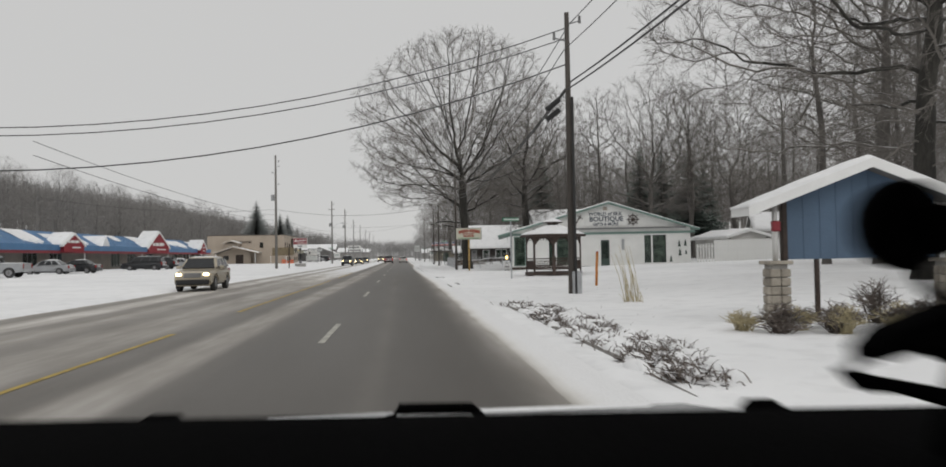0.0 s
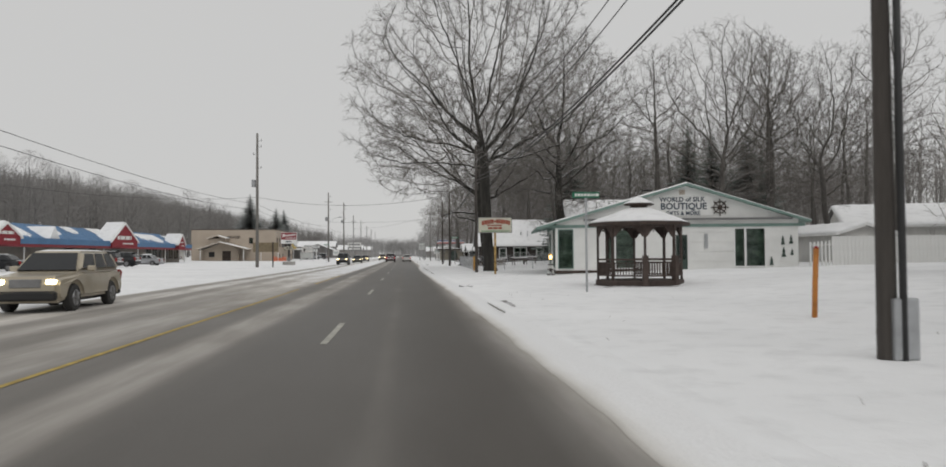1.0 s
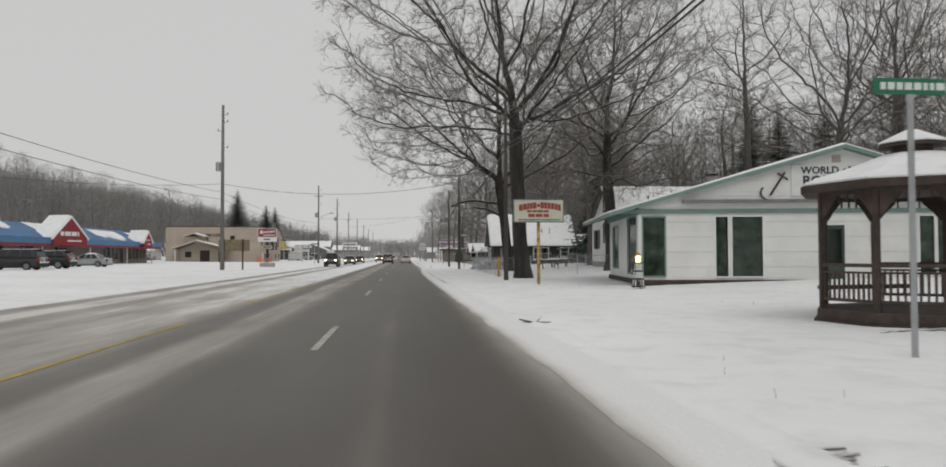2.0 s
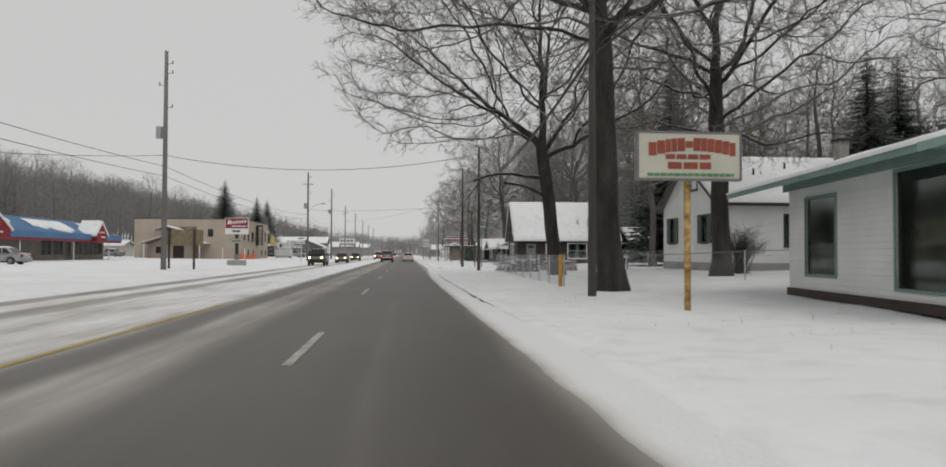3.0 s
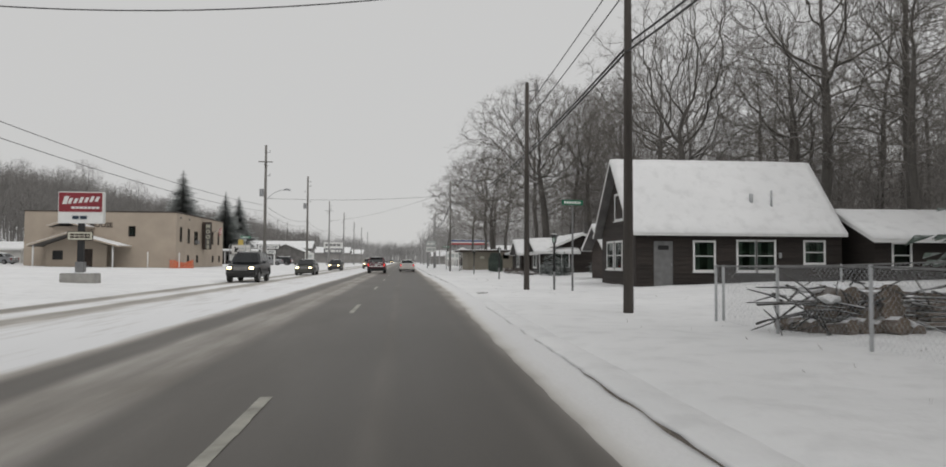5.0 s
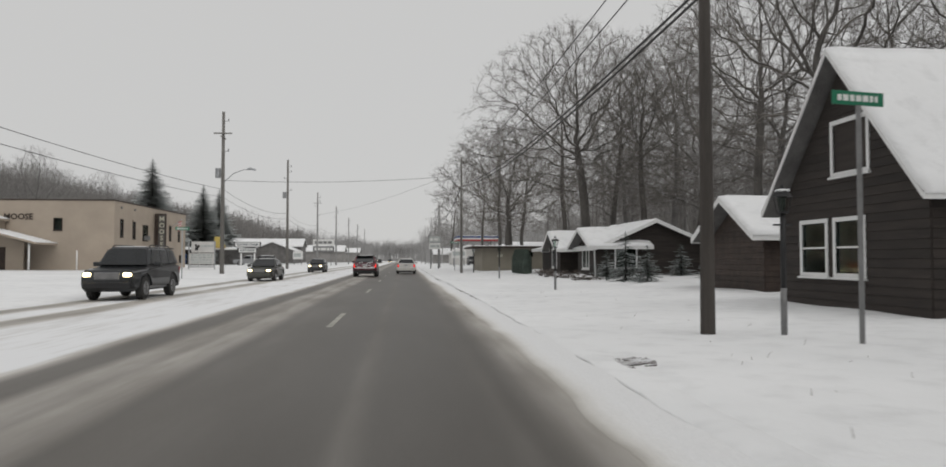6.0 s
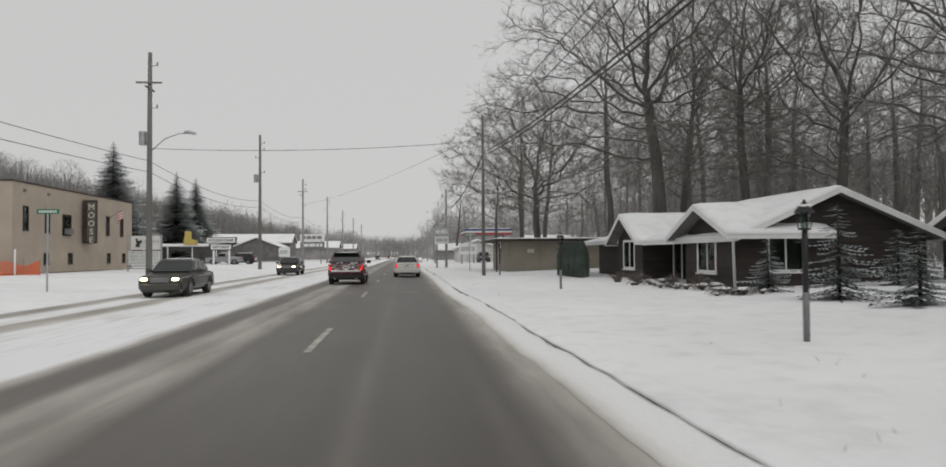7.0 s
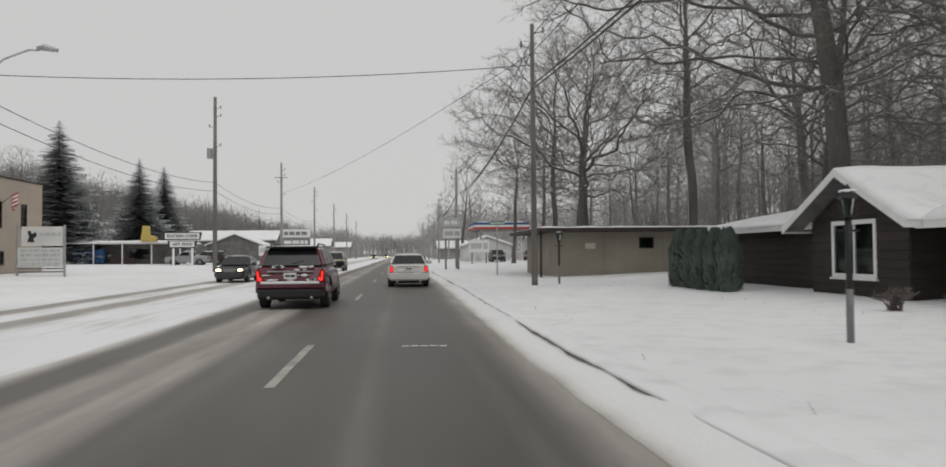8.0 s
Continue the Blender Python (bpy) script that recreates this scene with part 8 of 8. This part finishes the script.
    raw("rim", v, f, RIM, t)
    v, f = [], []
    for k in range(5):
        a = 2 * math.pi * k / 5
        tube(v, f, [Vector((x + s * 0.012, y, r)), Vector((x + s * 0.012, y + r * 0.58 * math.cos(a), r + r * 0.58 * math.sin(a)))], [0.04, 0.03], 4)
    raw("spokes", v, f, DULLSTEEL, t)
    return t


def vehicle(name, at, heading, paint, label, L, W, H, belt, hood, deck, cab, wheels, r=0.35, clear=0.24, lit="", snow=0.05, rails=False, category="car"):
    """A car whose tail stands at y = 0 and whose nose points along +y. cab: (tail foot, tail top, nose top, nose foot) of the glasshouse; deck: boot length, 0 for a hatch."""
    ob = thing(name, (at[0], at[1], at[2]), label, category, "", heading)
    hw = W / 2

    def arch(yc):
        n = 9
        R = r * 1.16
        return [(yc + R * math.cos(math.pi - math.pi * i / n), max(clear, r + R * math.sin(math.pi - math.pi * i / n) * 0.98 - 0.02)) for i in range(n + 1)]
    yr, yf = wheels
    zr = belt if not deck else belt - 0.02
    side = [(0.06, clear + 0.08)] + arch(yr) + arch(yf) + [(L - 0.16, clear), (L - 0.02, clear + 0.2), (L, hood * 0.72), (L - 0.1, hood * 0.93), (cab[3] + 0.05, hood), (cab[3] - 0.12, belt)]
    side += [(cab[0] + 0.02, belt)] + ([(0.14, zr), (0.02, zr - 0.08)] if deck else [(0.1, belt)]) + [(0.0, belt * 0.72), (0.0, clear + 0.22)]
    bm = a_prism(side, "x", -hw, hw)
    caps = [f for f in bm.faces if len(f.verts) > 8]
    es = list({e for f in caps for e in f.edges})
    bmesh.ops.bevel(bm, geom=es, offset=0.1, segments=3, affect="EDGES")
    for v in bm.verts:
        k = min(1.0, max(0.0, (v.co.y - (L - 0.9)) / 0.9)) * 0.13 + min(1.0, max(0.0, (0.5 - v.co.y) / 0.5)) * 0.06
        v.co.x *= 1 - k
        if v.co.z > belt * 0.6:
            v.co.x *= 1 - 0.05 * (v.co.z - belt * 0.6) / (belt * 0.4)
    body = part("body", bm, paint, ob)
    # glasshouse
    tw, bw = hw * 0.74, hw * 0.94
    c = [(-bw, cab[0], belt - 0.02), (bw, cab[0], belt - 0.02), (bw, cab[3], belt - 0.02), (-bw, cab[3], belt - 0.02), (-tw, cab[1], H), (tw, cab[1], H), (tw, cab[2], H), (-tw, cab[2], H)]
    bm = bmesh.new()
    vs = [bm.verts.new(q) for q in c]
    for q in ((3, 2, 1, 0), (4, 5, 6, 7), (0, 1, 5, 4), (1, 2, 6, 5), (2, 3, 7, 6), (3, 0, 4, 7)):
        bm.faces.new([vs[i] for i in q])
    bmesh.ops.bevel(bm, geom=list(bm.edges), offset=0.1, segments=3, affect="EDGES")
    part("roof", bm, paint, ob)

    def pane(n, i, j, k, l, a0, a1, b0, b1, out):
        """A glass pane within the quad of corners i, j (foot) and k, l (top)."""
        def q(a, b):
            lo = Vector(c[i]).lerp(Vector(c[j]), a)
            hi = Vector(c[l]).lerp(Vector(c[k]), a)
            return lo.lerp(hi, b) + Vector(out) * 0.012
        pts = [q(a0, b0), q(a1, b0), q(a1 - 0.02, b1), q(a0 + 0.02, b1)]
        bm = bmesh.new()
        va = [bm.verts.new(p) for p in pts]
        vb = [bm.verts.new(p - Vector(out) * 0.05) for p in pts]
        bm.faces.new(va)
        bm.faces.new(vb[::-1])
        for m in range(4):
            bm.faces.new((va[m], vb[m], vb[(m + 1) % 4], va[(m + 1) % 4]))
        bmesh.ops.recalc_face_normals(bm, faces=bm.faces)
        return part(n, bm, CARGLASS, ob)
    pane("rear_window", 0, 1, 5, 4, 0.07, 0.93, 0.12, 0.88, (0, -0.9, 0.3))
    pane("windscreen", 2, 3, 7, 6, 0.06, 0.94, 0.08, 0.9, (0, 0.8, 0.5))
    for s, idx in ((1, (1, 2, 6, 5)), (-1, (3, 0, 4, 7))):
        for a0, a1 in ((0.06, 0.34), (0.37, 0.63), (0.66, 0.9)):
            pane("side_window", *idx, a0, a1, 0.14, 0.86, (s * 0.95, 0, 0.25))
        part("mirror", a_box(*sorted((s * (hw - 0.03), s * (hw + 0.2))), cab[3] - 0.55, cab[3] - 0.42, belt - 0.02, belt + 0.14, bevel=0.03), BLACK if paint is MAROON else paint, ob)
    for y in (yr, yf):
        for s in (-1, 1):
            wheel(ob, s * (hw - 0.03), y, r, 0.24)
    part("underbody", a_box(-hw + 0.25, hw - 0.25, 0.25, L - 0.3, clear - 0.02, clear + 0.25), BLACK, ob)
    # tail
    if H > 1.6:
        part("rear_bumper", a_box(-hw + 0.08, hw - 0.08, -0.06, 0.16, clear + 0.26, clear + 0.44, bevel=0.05), paint, ob)
        part("rear_valance", a_box(-hw + 0.11, hw - 0.11, -0.075, 0.16, clear + 0.02, clear + 0.27, bevel=0.05), BLACK, ob, "black lower rear bumper")
    else:
        part("rear_bumper", a_box(-hw + 0.09, hw - 0.09, -0.07, 0.16, clear + 0.1, clear + 0.42, bevel=0.05), paint, ob)
    t = TAIL if "tail" in lit else DULLRED
    tall = H > 1.6
    for s in (-1, 1):
        lens = t if "tail" not in lit else DULLRED
        if tall:
            o = [(s * (hw - 0.25), belt - 0.36), (s * (hw - 0.10), belt - 0.38), (s * (hw - 0.06), belt - 0.08), (s * (hw - 0.13), belt - 0.02), (s * (hw - 0.21), belt - 0.14)]
            q = part("tail_light", a_prism(o, "y", -0.03, 0.16), lens, ob, "lit red tail light" if "tail" in lit else "")
            if "tail" in lit:
                o = [(s * (hw - 0.225), belt - 0.33), (s * (hw - 0.13), belt - 0.35), (s * (hw - 0.10), belt - 0.12), (s * (hw - 0.135), belt - 0.09), (s * (hw - 0.16), belt - 0.27), (s * (hw - 0.215), belt - 0.26)]
                part("lit_lamp", a_prism(o, "y", -0.04, -0.031), TAIL, q, "glowing red lamp")
        else:
            q = part("tail_light", a_box(*sorted((s * (hw - 0.26), s * (hw - 0.11))), -0.03, 0.12, belt - 0.36, belt - 0.06, bevel=0.02), lens, ob, "lit red tail light" if "tail" in lit else "")
            if "tail" in lit:
                part("lit_lamp", a_box(*sorted((s * (hw - 0.225), s * (hw - 0.145))), -0.04, -0.031, belt - 0.32, belt - 0.12), TAIL, q, "glowing red lamp")
        hl = HEAD if "head" in lit else SIGNWHITE
        part("headlight", a_box(*sorted((s * (hw - 0.44), s * (hw - 0.2))), L - 0.16, L + 0.012, hood * 0.72, hood * 0.85, bevel=0.03), hl, ob, "lit warm headlight" if "head" in lit else "")
        if "fog" in lit:
            part("fog_light", a_box(*sorted((s * (hw - 0.45), s * (hw - 0.28))), L - 0.12, L + 0.02, clear + 0.14, clear + 0.24, bevel=0.02), HEAD, ob)
    part("grille", a_box(-hw + 0.55, hw - 0.55, L - 0.12, L + 0.015, hood * 0.64, hood * 0.86, bevel=0.02), DULLSTEEL, ob)
    part("front_bumper", a_box(-hw + 0.18, hw - 0.18, L - 0.15, L + 0.06, clear + 0.06, clear + 0.32, bevel=0.05), BLACK if tall else paint, ob)
    p = part("number_plate", a_box(-0.16, 0.16, -0.05, 0.02, belt - 0.30 if tall else belt - 0.27, belt - 0.14 if tall else belt - 0.11), SIGNWHITE, ob)
    bars(p, "y", -0.051, -0.12, 0.12, belt - 0.26 if tall else belt - 0.23, belt - 0.18 if tall else belt - 0.15, NAVY, 1, 3, 0.004)
    if tall:
        part("spoiler", a_box(-tw + 0.03, tw - 0.03, cab[1] - 0.26, cab[1] + 0.08, H - 0.055, H - 0.005, bevel=0.015), BLACK, ob)
        part("chrome_strip", a_box(-hw + 0.36, hw - 0.36, -0.022, 0.03, belt - 0.125, belt - 0.09, bevel=0.008), STEEL, ob)
        part("lower_trim", a_box(-hw + 0.2, hw - 0.2, -0.085, -0.03, clear + 0.4, clear + 0.47, bevel=0.015), SNOW, ob, "strip of packed snow on the bumper")
        rod("wiper", [(0.02, cab[0] - 0.06, belt + 0.08), (0.34, cab[0] - 0.01, belt + 0.17)], 0.012, BLACK, ob, 5)
        for s in (-0.55, 0.55):
            rod("exhaust_tip", [(s, 0.12, clear + 0.05), (s, -0.09, clear + 0.04)], 0.04, STEEL, ob, 10)
        if rails:
            for s in (-1, 1):
                rod("roof_rail", [(s * (tw - 0.08), cab[1] + 0.25, H + 0.0), (s * (tw - 0.08), cab[1] + 0.35, H + 0.06), (s * (tw - 0.08), cab[2] - 0.35, H + 0.06), (s * (tw - 0.08), cab[2] - 0.2, H)], 0.02, BLACK, ob, 6)
    else:
        part("boot_trim", a_box(-0.5, 0.5, -0.018, 0.03, belt - 0.10, belt - 0.075, bevel=0.006), STEEL, ob)
        for s in (-0.5, 0.5):
            rod("exhaust_tip", [(s, 0.12, clear + 0.06), (s, -0.085, clear + 0.05)], 0.045, STEEL, ob, 10)
    if snow:
        slab_snow(ob, -tw + 0.12, tw - 0.12, cab[1] + 0.12, cab[2] - 0.12, H - 0.002, snow, 3, 0.18)
        if deck:
            slab_snow(ob, -hw + 0.25, hw - 0.25, 0.16, max(0.3, cab[0] - 0.05), belt - 0.012, snow * 0.5, 4, 0.16)
        # crusts on the tail ledges
        rg = random.Random(int(abs(at[1] * 7)))
        bm = bmesh.new()
        for k in range(26 if H > 1.6 else 7):
            x = rg.uniform(-hw + 0.28, hw - 0.28)
            z = rg.choice((belt + 0.02, belt - 0.06, belt - 0.2, belt - 0.32, clear + 0.46, clear + 0.46))
            w, h = rg.uniform(0.05, 0.17), rg.uniform(0.012, 0.035)
            ring = [(x + w * math.cos(a) * rg.uniform(0.7, 1.1), z + h * math.sin(a) * rg.uniform(0.6, 1.3)) for a in [2 * math.pi * i / 9 for i in range(9)]]
            prism(bm, ring, "y", -0.03 if z > clear + 0.5 else -0.075, 0.02)
        part("snow_crust", bm, SNOW, ob, "crusts of road snow")["kind"] = "stuff"
    return ob


SUV = dict(L=4.68, W=1.9, H=1.66, belt=1.1, hood=1.05, deck=0, cab=(0.12, 0.5, 2.75, 3.45), wheels=(0.95, 3.75), r=0.37, clear=0.27)
SEDAN = dict(L=5.0, W=1.86, H=1.44, belt=1.0, hood=0.98, deck=0.9, cab=(0.78, 1.35, 2.75, 3.45), wheels=(0.98, 4.03), r=0.36, clear=0.2)
SMALL = dict(L=4.6, W=1.75, H=1.42, belt=0.92, hood=0.86, deck=0.8, cab=(0.6, 1.25, 2.5, 3.3), wheels=(0.9, 3.6), r=0.31, clear=0.2)
BIGSUV = dict(L=4.95, W=1.9, H=1.82, belt=1.15, hood=1.1, deck=0, cab=(0.08, 0.35, 3.0, 3.6), wheels=(1.0, 3.95), r=0.39, clear=0.32)
VAN = dict(L=5.1, W=1.95, H=1.76, belt=1.05, hood=0.98, deck=0, cab=(0.1, 0.35, 3.35, 4.2), wheels=(0.95, 3.95), r=0.33, clear=0.22)
vehicle("suv", (-3.17, 161.9, crown(-3.2)), 0, MAROON, "maroon crossover SUV with lit tail lights and snow crusts", lit="tail", snow=0.03, rails=True, **SUV)
vehicle("sedan", (0.03, 174.6, crown(0)), 0, PEARL, "pearl white large sedan with lit tail lights", lit="tail", snow=0.03, **SEDAN)
vehicle("suv", (-10.45, 40.6, crown(-10.5)), 182, GOLDPAINT, "champagne SUV with lit headlights and a snowy roof", lit="head", snow=0.05, **SUV)
vehicle("suv", (-9.9, 134.8, crown(-10)), 180, DARKPAINT, "black SUV with lit headlights and fog lights", lit="head fog", snow=0.03, rails=True, **BIGSUV)
vehicle("sedan", (-9.1, 156.0, crown(-9)), 180, OLIVEPAINT, "dark olive sedan with lit headlights", lit="head", snow=0.03, **SMALL)
vehicle("sedan", (-9.3, 186.8, crown(-9.3)), 180, DARKPAINT, "black sedan with lit headlights and fog lights", lit="head fog", snow=0.03, **SMALL)
vehicle("suv", (-6.1, 211.0, crown(-6)), 180, GOLDPAINT, "pale gold car with lit headlights", lit="head", snow=0.05, **SUV)
vehicle("sedan", (-9.6, 402.0, crown(-9.6)), 180, DARKPAINT, "far car with lit headlights", lit="head", snow=0, **SMALL)
vehicle("sedan", (-6.2, 440.0, crown(-6)), 180, DARKPAINT, "far car with lit headlights", lit="head", snow=0, **SMALL)
# parked before the store and shops
P = [("sedan", -33.2, 77.0, 92, SILVER, "silver sedan parked before the store, lightly snowed", SMALL, 0.08), ("sedan", -32.0, 80.6, 88, DARKPAINT, "dark sedan parked before the store, lightly snowed", SMALL, 0.06), ("suv", -30.6, 97.5, 90, DARKPAINT, "dark minivan parked nose-in at the store", VAN, 0.04), ("suv", -31.0, 104.0, 90, DARKPAINT, "black SUV parked at the store", SUV, 0.03), ("sedan", -31.5, 114.0, 88, SILVER, "silver sedan parked at the store, snowed over", SMALL, 0.1), ("sedan", -50.5, 186.5, 80, SILVER, "snow-covered silver car parked by the shed", SMALL, 0.12), ("sedan", -53.5, 181.5, 85, SILVER, "snow-covered car parked by the shed", SMALL, 0.12), ("suv", -57.0, 178.5, 92, PEARL, "snow-covered white SUV parked by the shed", SUV, 0.12), ("suv", -24.0, 246.0, 85, DARKPAINT, "dark SUV parked by the gift shop", BIGSUV, 0.08), ("suv", 12.5, 243.0, 180, DARKPAINT, "dark car parked at the petrol station", SUV, 0.05), ("sedan", 17.6, 244.0, 170, MAROON, "red car parked at the petrol station", SMALL, 0.05)]
for n, x, y, h, m, lab, kw, sn in P:
    vehicle(n, (x, y, ground_z(x, y)), h, m, lab, snow=sn, **kw)


def pickup(x, y, heading, paint, label):
    ob = thing("pickup_truck", (x, y, ground_z(x, y)), label, "pickup truck", "", heading)
    r = 0.4
    def arch(yc):
        return [(yc + 0.47 * math.cos(math.pi - math.pi * i / 8), max(0.35, r + 0.46 * math.sin(math.pi - math.pi * i / 8))) for i in range(9)]
    side = [(0.0, 0.5)] + arch(1.05) + arch(4.35) + [(5.35, 0.4), (5.45, 0.6), (5.4, 1.08), (4.0, 1.16), (3.85, 1.12), (2.0, 1.12), (2.0, 1.18), (0.02, 1.18)]
    bm = a_prism(side, "x", -0.97, 0.97)
    part("body", bm, paint, ob)
    c = bmesh.new()
    vs = [c.verts.new(q) for q in ((-0.9, 2.0, 1.12), (0.9, 2.0, 1.12), (0.9, 3.95, 1.12), (-0.9, 3.95, 1.12), (-0.72, 2.15, 1.82), (0.72, 2.15, 1.82), (0.72, 3.3, 1.82), (-0.72, 3.3, 1.82))]
    for q in ((3, 2, 1, 0), (4, 5, 6, 7), (0, 1, 5, 4), (1, 2, 6, 5), (2, 3, 7, 6), (3, 0, 4, 7)):
        c.faces.new([vs[i] for i in q])
    bmesh.ops.bevel(c, geom=list(c.edges), offset=0.05, segments=2, affect="EDGES")
    part("cab", c, paint, ob)
    part("rear_window", a_prism([(-0.7, 1.25), (0.7, 1.25), (0.62, 1.68), (-0.62, 1.68)], "y", 2.03, 2.3), CARGLASS, ob)
    for s in (-1, 1):
        o = [(2.35, 1.2), (3.7, 1.2), (3.25, 1.72), (2.4, 1.72)]
        part("side_window", a_prism(o, "x", s * 0.76, s * 0.865), CARGLASS, ob)
        part("tail_light", a_box(*sorted((s * 0.78, s * 0.95)), -0.02, 0.08, 0.75, 1.1, bevel=0.01), DULLRED, ob)
        for y in (1.05, 4.35):
            wheel(ob, s * 0.95, y, r, 0.26)
    part("rear_bumper", a_box(-0.95, 0.95, -0.12, 0.05, 0.48, 0.68, bevel=0.03), STEEL, ob)
    slab_snow(ob, -0.85, 0.85, 0.1, 1.9, 1.185, 0.06, 2)
    slab_snow(ob, -0.6, 0.6, 2.25, 3.2, 1.822, 0.07, 2, 0.2)


pickup(-31.2, 64.0, 95, SILVER, "pale pickup truck parked before the store")
pickup(-25.5, 243.0, 90, SILVER, "grey pickup truck parked by the gift shop")


# ---- the open off-road vehicle from which the drive begins, and the mount on its dash ----
def build_own_vehicle():
    soot = material("matt_black_dash", (0.003, 0.003, 0.0032), 0.95, vary=0.25, fine=120, bump=0.15, spec=0.02)
    ob = thing("offroad_vehicle", (-0.2, 0.0, crown(-0.2)), "boxy black off-road vehicle with open windscreen frame in the lane", "off-road vehicle")
    ob.matrix_basis = pose(-0.227, 0.0, crown(-0.2), 0, 1.2, 0)
    bm = bmesh.new()
    box(bm, -0.78, -0.73, -2.7, 0.1, 0.5, 1.12)
    box(bm, 0.73, 0.78, -2.7, 0.1, 0.5, 1.12)
    box(bm, -0.73, 0.73, -2.7, -2.65, 0.5, 1.12)
    box(bm, -0.73, 0.73, -2.65, 0.1, 0.5, 0.56)
    part("tub", bm, DARKPAINT, ob)
    # Unseen roof, pillars and side panels, added to keep skylight off the dash.
    part("shade_roof", a_prism([(-2.7, 1.15), (-2.66, 1.86), (-0.1, 1.9), (0.02, 1.86), (-0.02, 1.82), (-2.6, 1.8), (-2.63, 1.15)], "x", -0.76, 0.76, bevel=0.01), DARKPAINT, ob, "black roof out of view, added to shade the dash")
    for s in (-1, 1):
        part("shade_panel", a_box(*sorted((s * 0.72, s * 0.77)), -2.6, -1.35, 1.13, 1.8), DARKPAINT, ob)
        rod("windscreen_pillar", [(s * 0.74, 0.16, 1.12), (s * 0.73, 0.0, 1.84)], 0.03, BLACK, ob, 6)
        part("door_post", a_box(*sorted((s * 0.71, s * 0.77)), -1.36, -1.24, 1.13, 1.8), DARKPAINT, ob)
    part("bonnet", a_prism([(0.24, 0.8), (0.24, 1.22), (0.7, 1.2), (1.16, 1.135), (1.2, 1.09), (1.2, 0.8)], "x", -0.5, 0.72, bevel=0.02), DARKPAINT, ob, "flat dark bonnet dusted with snow").matrix_basis = pose(-0.022, 0, 0.006, 0, -1.1, 0)
    slab_snow(ob, -0.34, 0.62, 0.8, 1.15, 1.139, 0.012, 3, 0.04).matrix_basis = pose(-0.022, 0, 0.006, 0, -1.1, 0)
    part("cowl", a_box(-0.72, 0.75, 0.2, 0.33, 1.0, 1.295, bevel=0.015), soot, ob)
    part("grille", a_box(-0.6, 0.6, 1.21, 1.3, 0.55, 1.05, bevel=0.03), DARKPAINT, ob)
    for k in range(7):
        part("slot", a_box(-0.3 + 0.095 * k, -0.25 + 0.095 * k, 1.3, 1.306, 0.66, 0.98), BLACK, ob)
    for s in (-1, 1):
        part("fender", a_prism([(0.15, 0.75), (0.3, 0.98), (1.25, 0.98), (1.38, 0.72), (1.3, 0.7), (1.2, 0.88), (0.36, 0.88), (0.22, 0.7)], "x", s * 0.56, s * 0.92), BLACK, ob)
        for y in (0.8, -1.7):
            wheel(ob, s * 0.88, y, 0.4, 0.26)
    part("front_bumper", a_box(-0.8, 0.8, 1.36, 1.5, 0.48, 0.62, bevel=0.03), BLACK, ob)
    part("dashboard", a_box(-1.0 + 0.22, 0.78, -0.42, 0.19, 1.02, 1.345, bevel=0.02), soot, ob, "matt black dashboard")
    for x, z in ((-0.37, 1.282), (0.44, 1.29)):
        part("hinge_block", a_box(x - 0.028, x + 0.028, 0.27, 0.31, z, z + 0.042, bevel=0.01), soot, ob)
    rod("bonnet_loop", [(-0.078, 0.49, 1.19), (-0.078, 0.49, 1.277), (-0.066, 0.49, 1.287), (0.05, 0.49, 1.287), (0.062, 0.49, 1.277), (0.062, 0.49, 1.19)], 0.0085, soot, ob, 8, "black footman loop on the bonnet")
    m = thing("phone_mount", (0.2, -0.1, crown(0) + 1.345), "black gooseneck phone mount on the dashboard", "phone mount")
    v, f = [], []
    c = Vector((-0.03, -0.01, 0.208))
    tube(v, f, [c + Vector((0.002, -0.022, 0)), c + Vector((0.002, -0.018, 0)), c, c + Vector((0, 0.016, 0)), c + Vector((0, 0.02, 0))], [0.03, 0.037, 0.039, 0.036, 0.02], 24)
    raw("cup", v, f, soot, m, smooth=True)
    v, f = [], []
    tube(v, f, [c + Vector((0.022, -0.035, -0.004)), c + Vector((0.024, -0.02, -0.004))], [0.02, 0.022], 16)
    raw("knob", v, f, soot, m)
    rod("neck", [(-0.018, -0.01, 0.18), (-0.006, -0.01, 0.155), (0.012, -0.01, 0.14), (0.028, -0.01, 0.12)], [0.008, 0.007, 0.009, 0.014], soot, m, 8)
    o = [(-0.052, 0.118), (-0.022, 0.128), (0.015, 0.14), (0.075, 0.142), (0.075, 0.075), (0.02, 0.085), (-0.008, 0.1), (-0.03, 0.1), (-0.06, 0.092), (-0.068, 0.1)]
    part("clamp", a_prism(o, "y", -0.03, 0.02, bevel=0.006), soot, m)
    rod("hook", [(-0.066, -0.005, 0.098), (-0.079, -0.005, 0.082), (-0.07, -0.005, 0.074), (-0.03, -0.005, 0.068), (0.04, -0.005, 0.05)], [0.012, 0.01, 0.008, 0.006, 0.01], soot, m, 8)
    rod("foot", [(0.05, 0.0, 0.09), (0.05, 0.02, 0.0)], [0.02, 0.03], soot, m, 12)


build_own_vehicle()
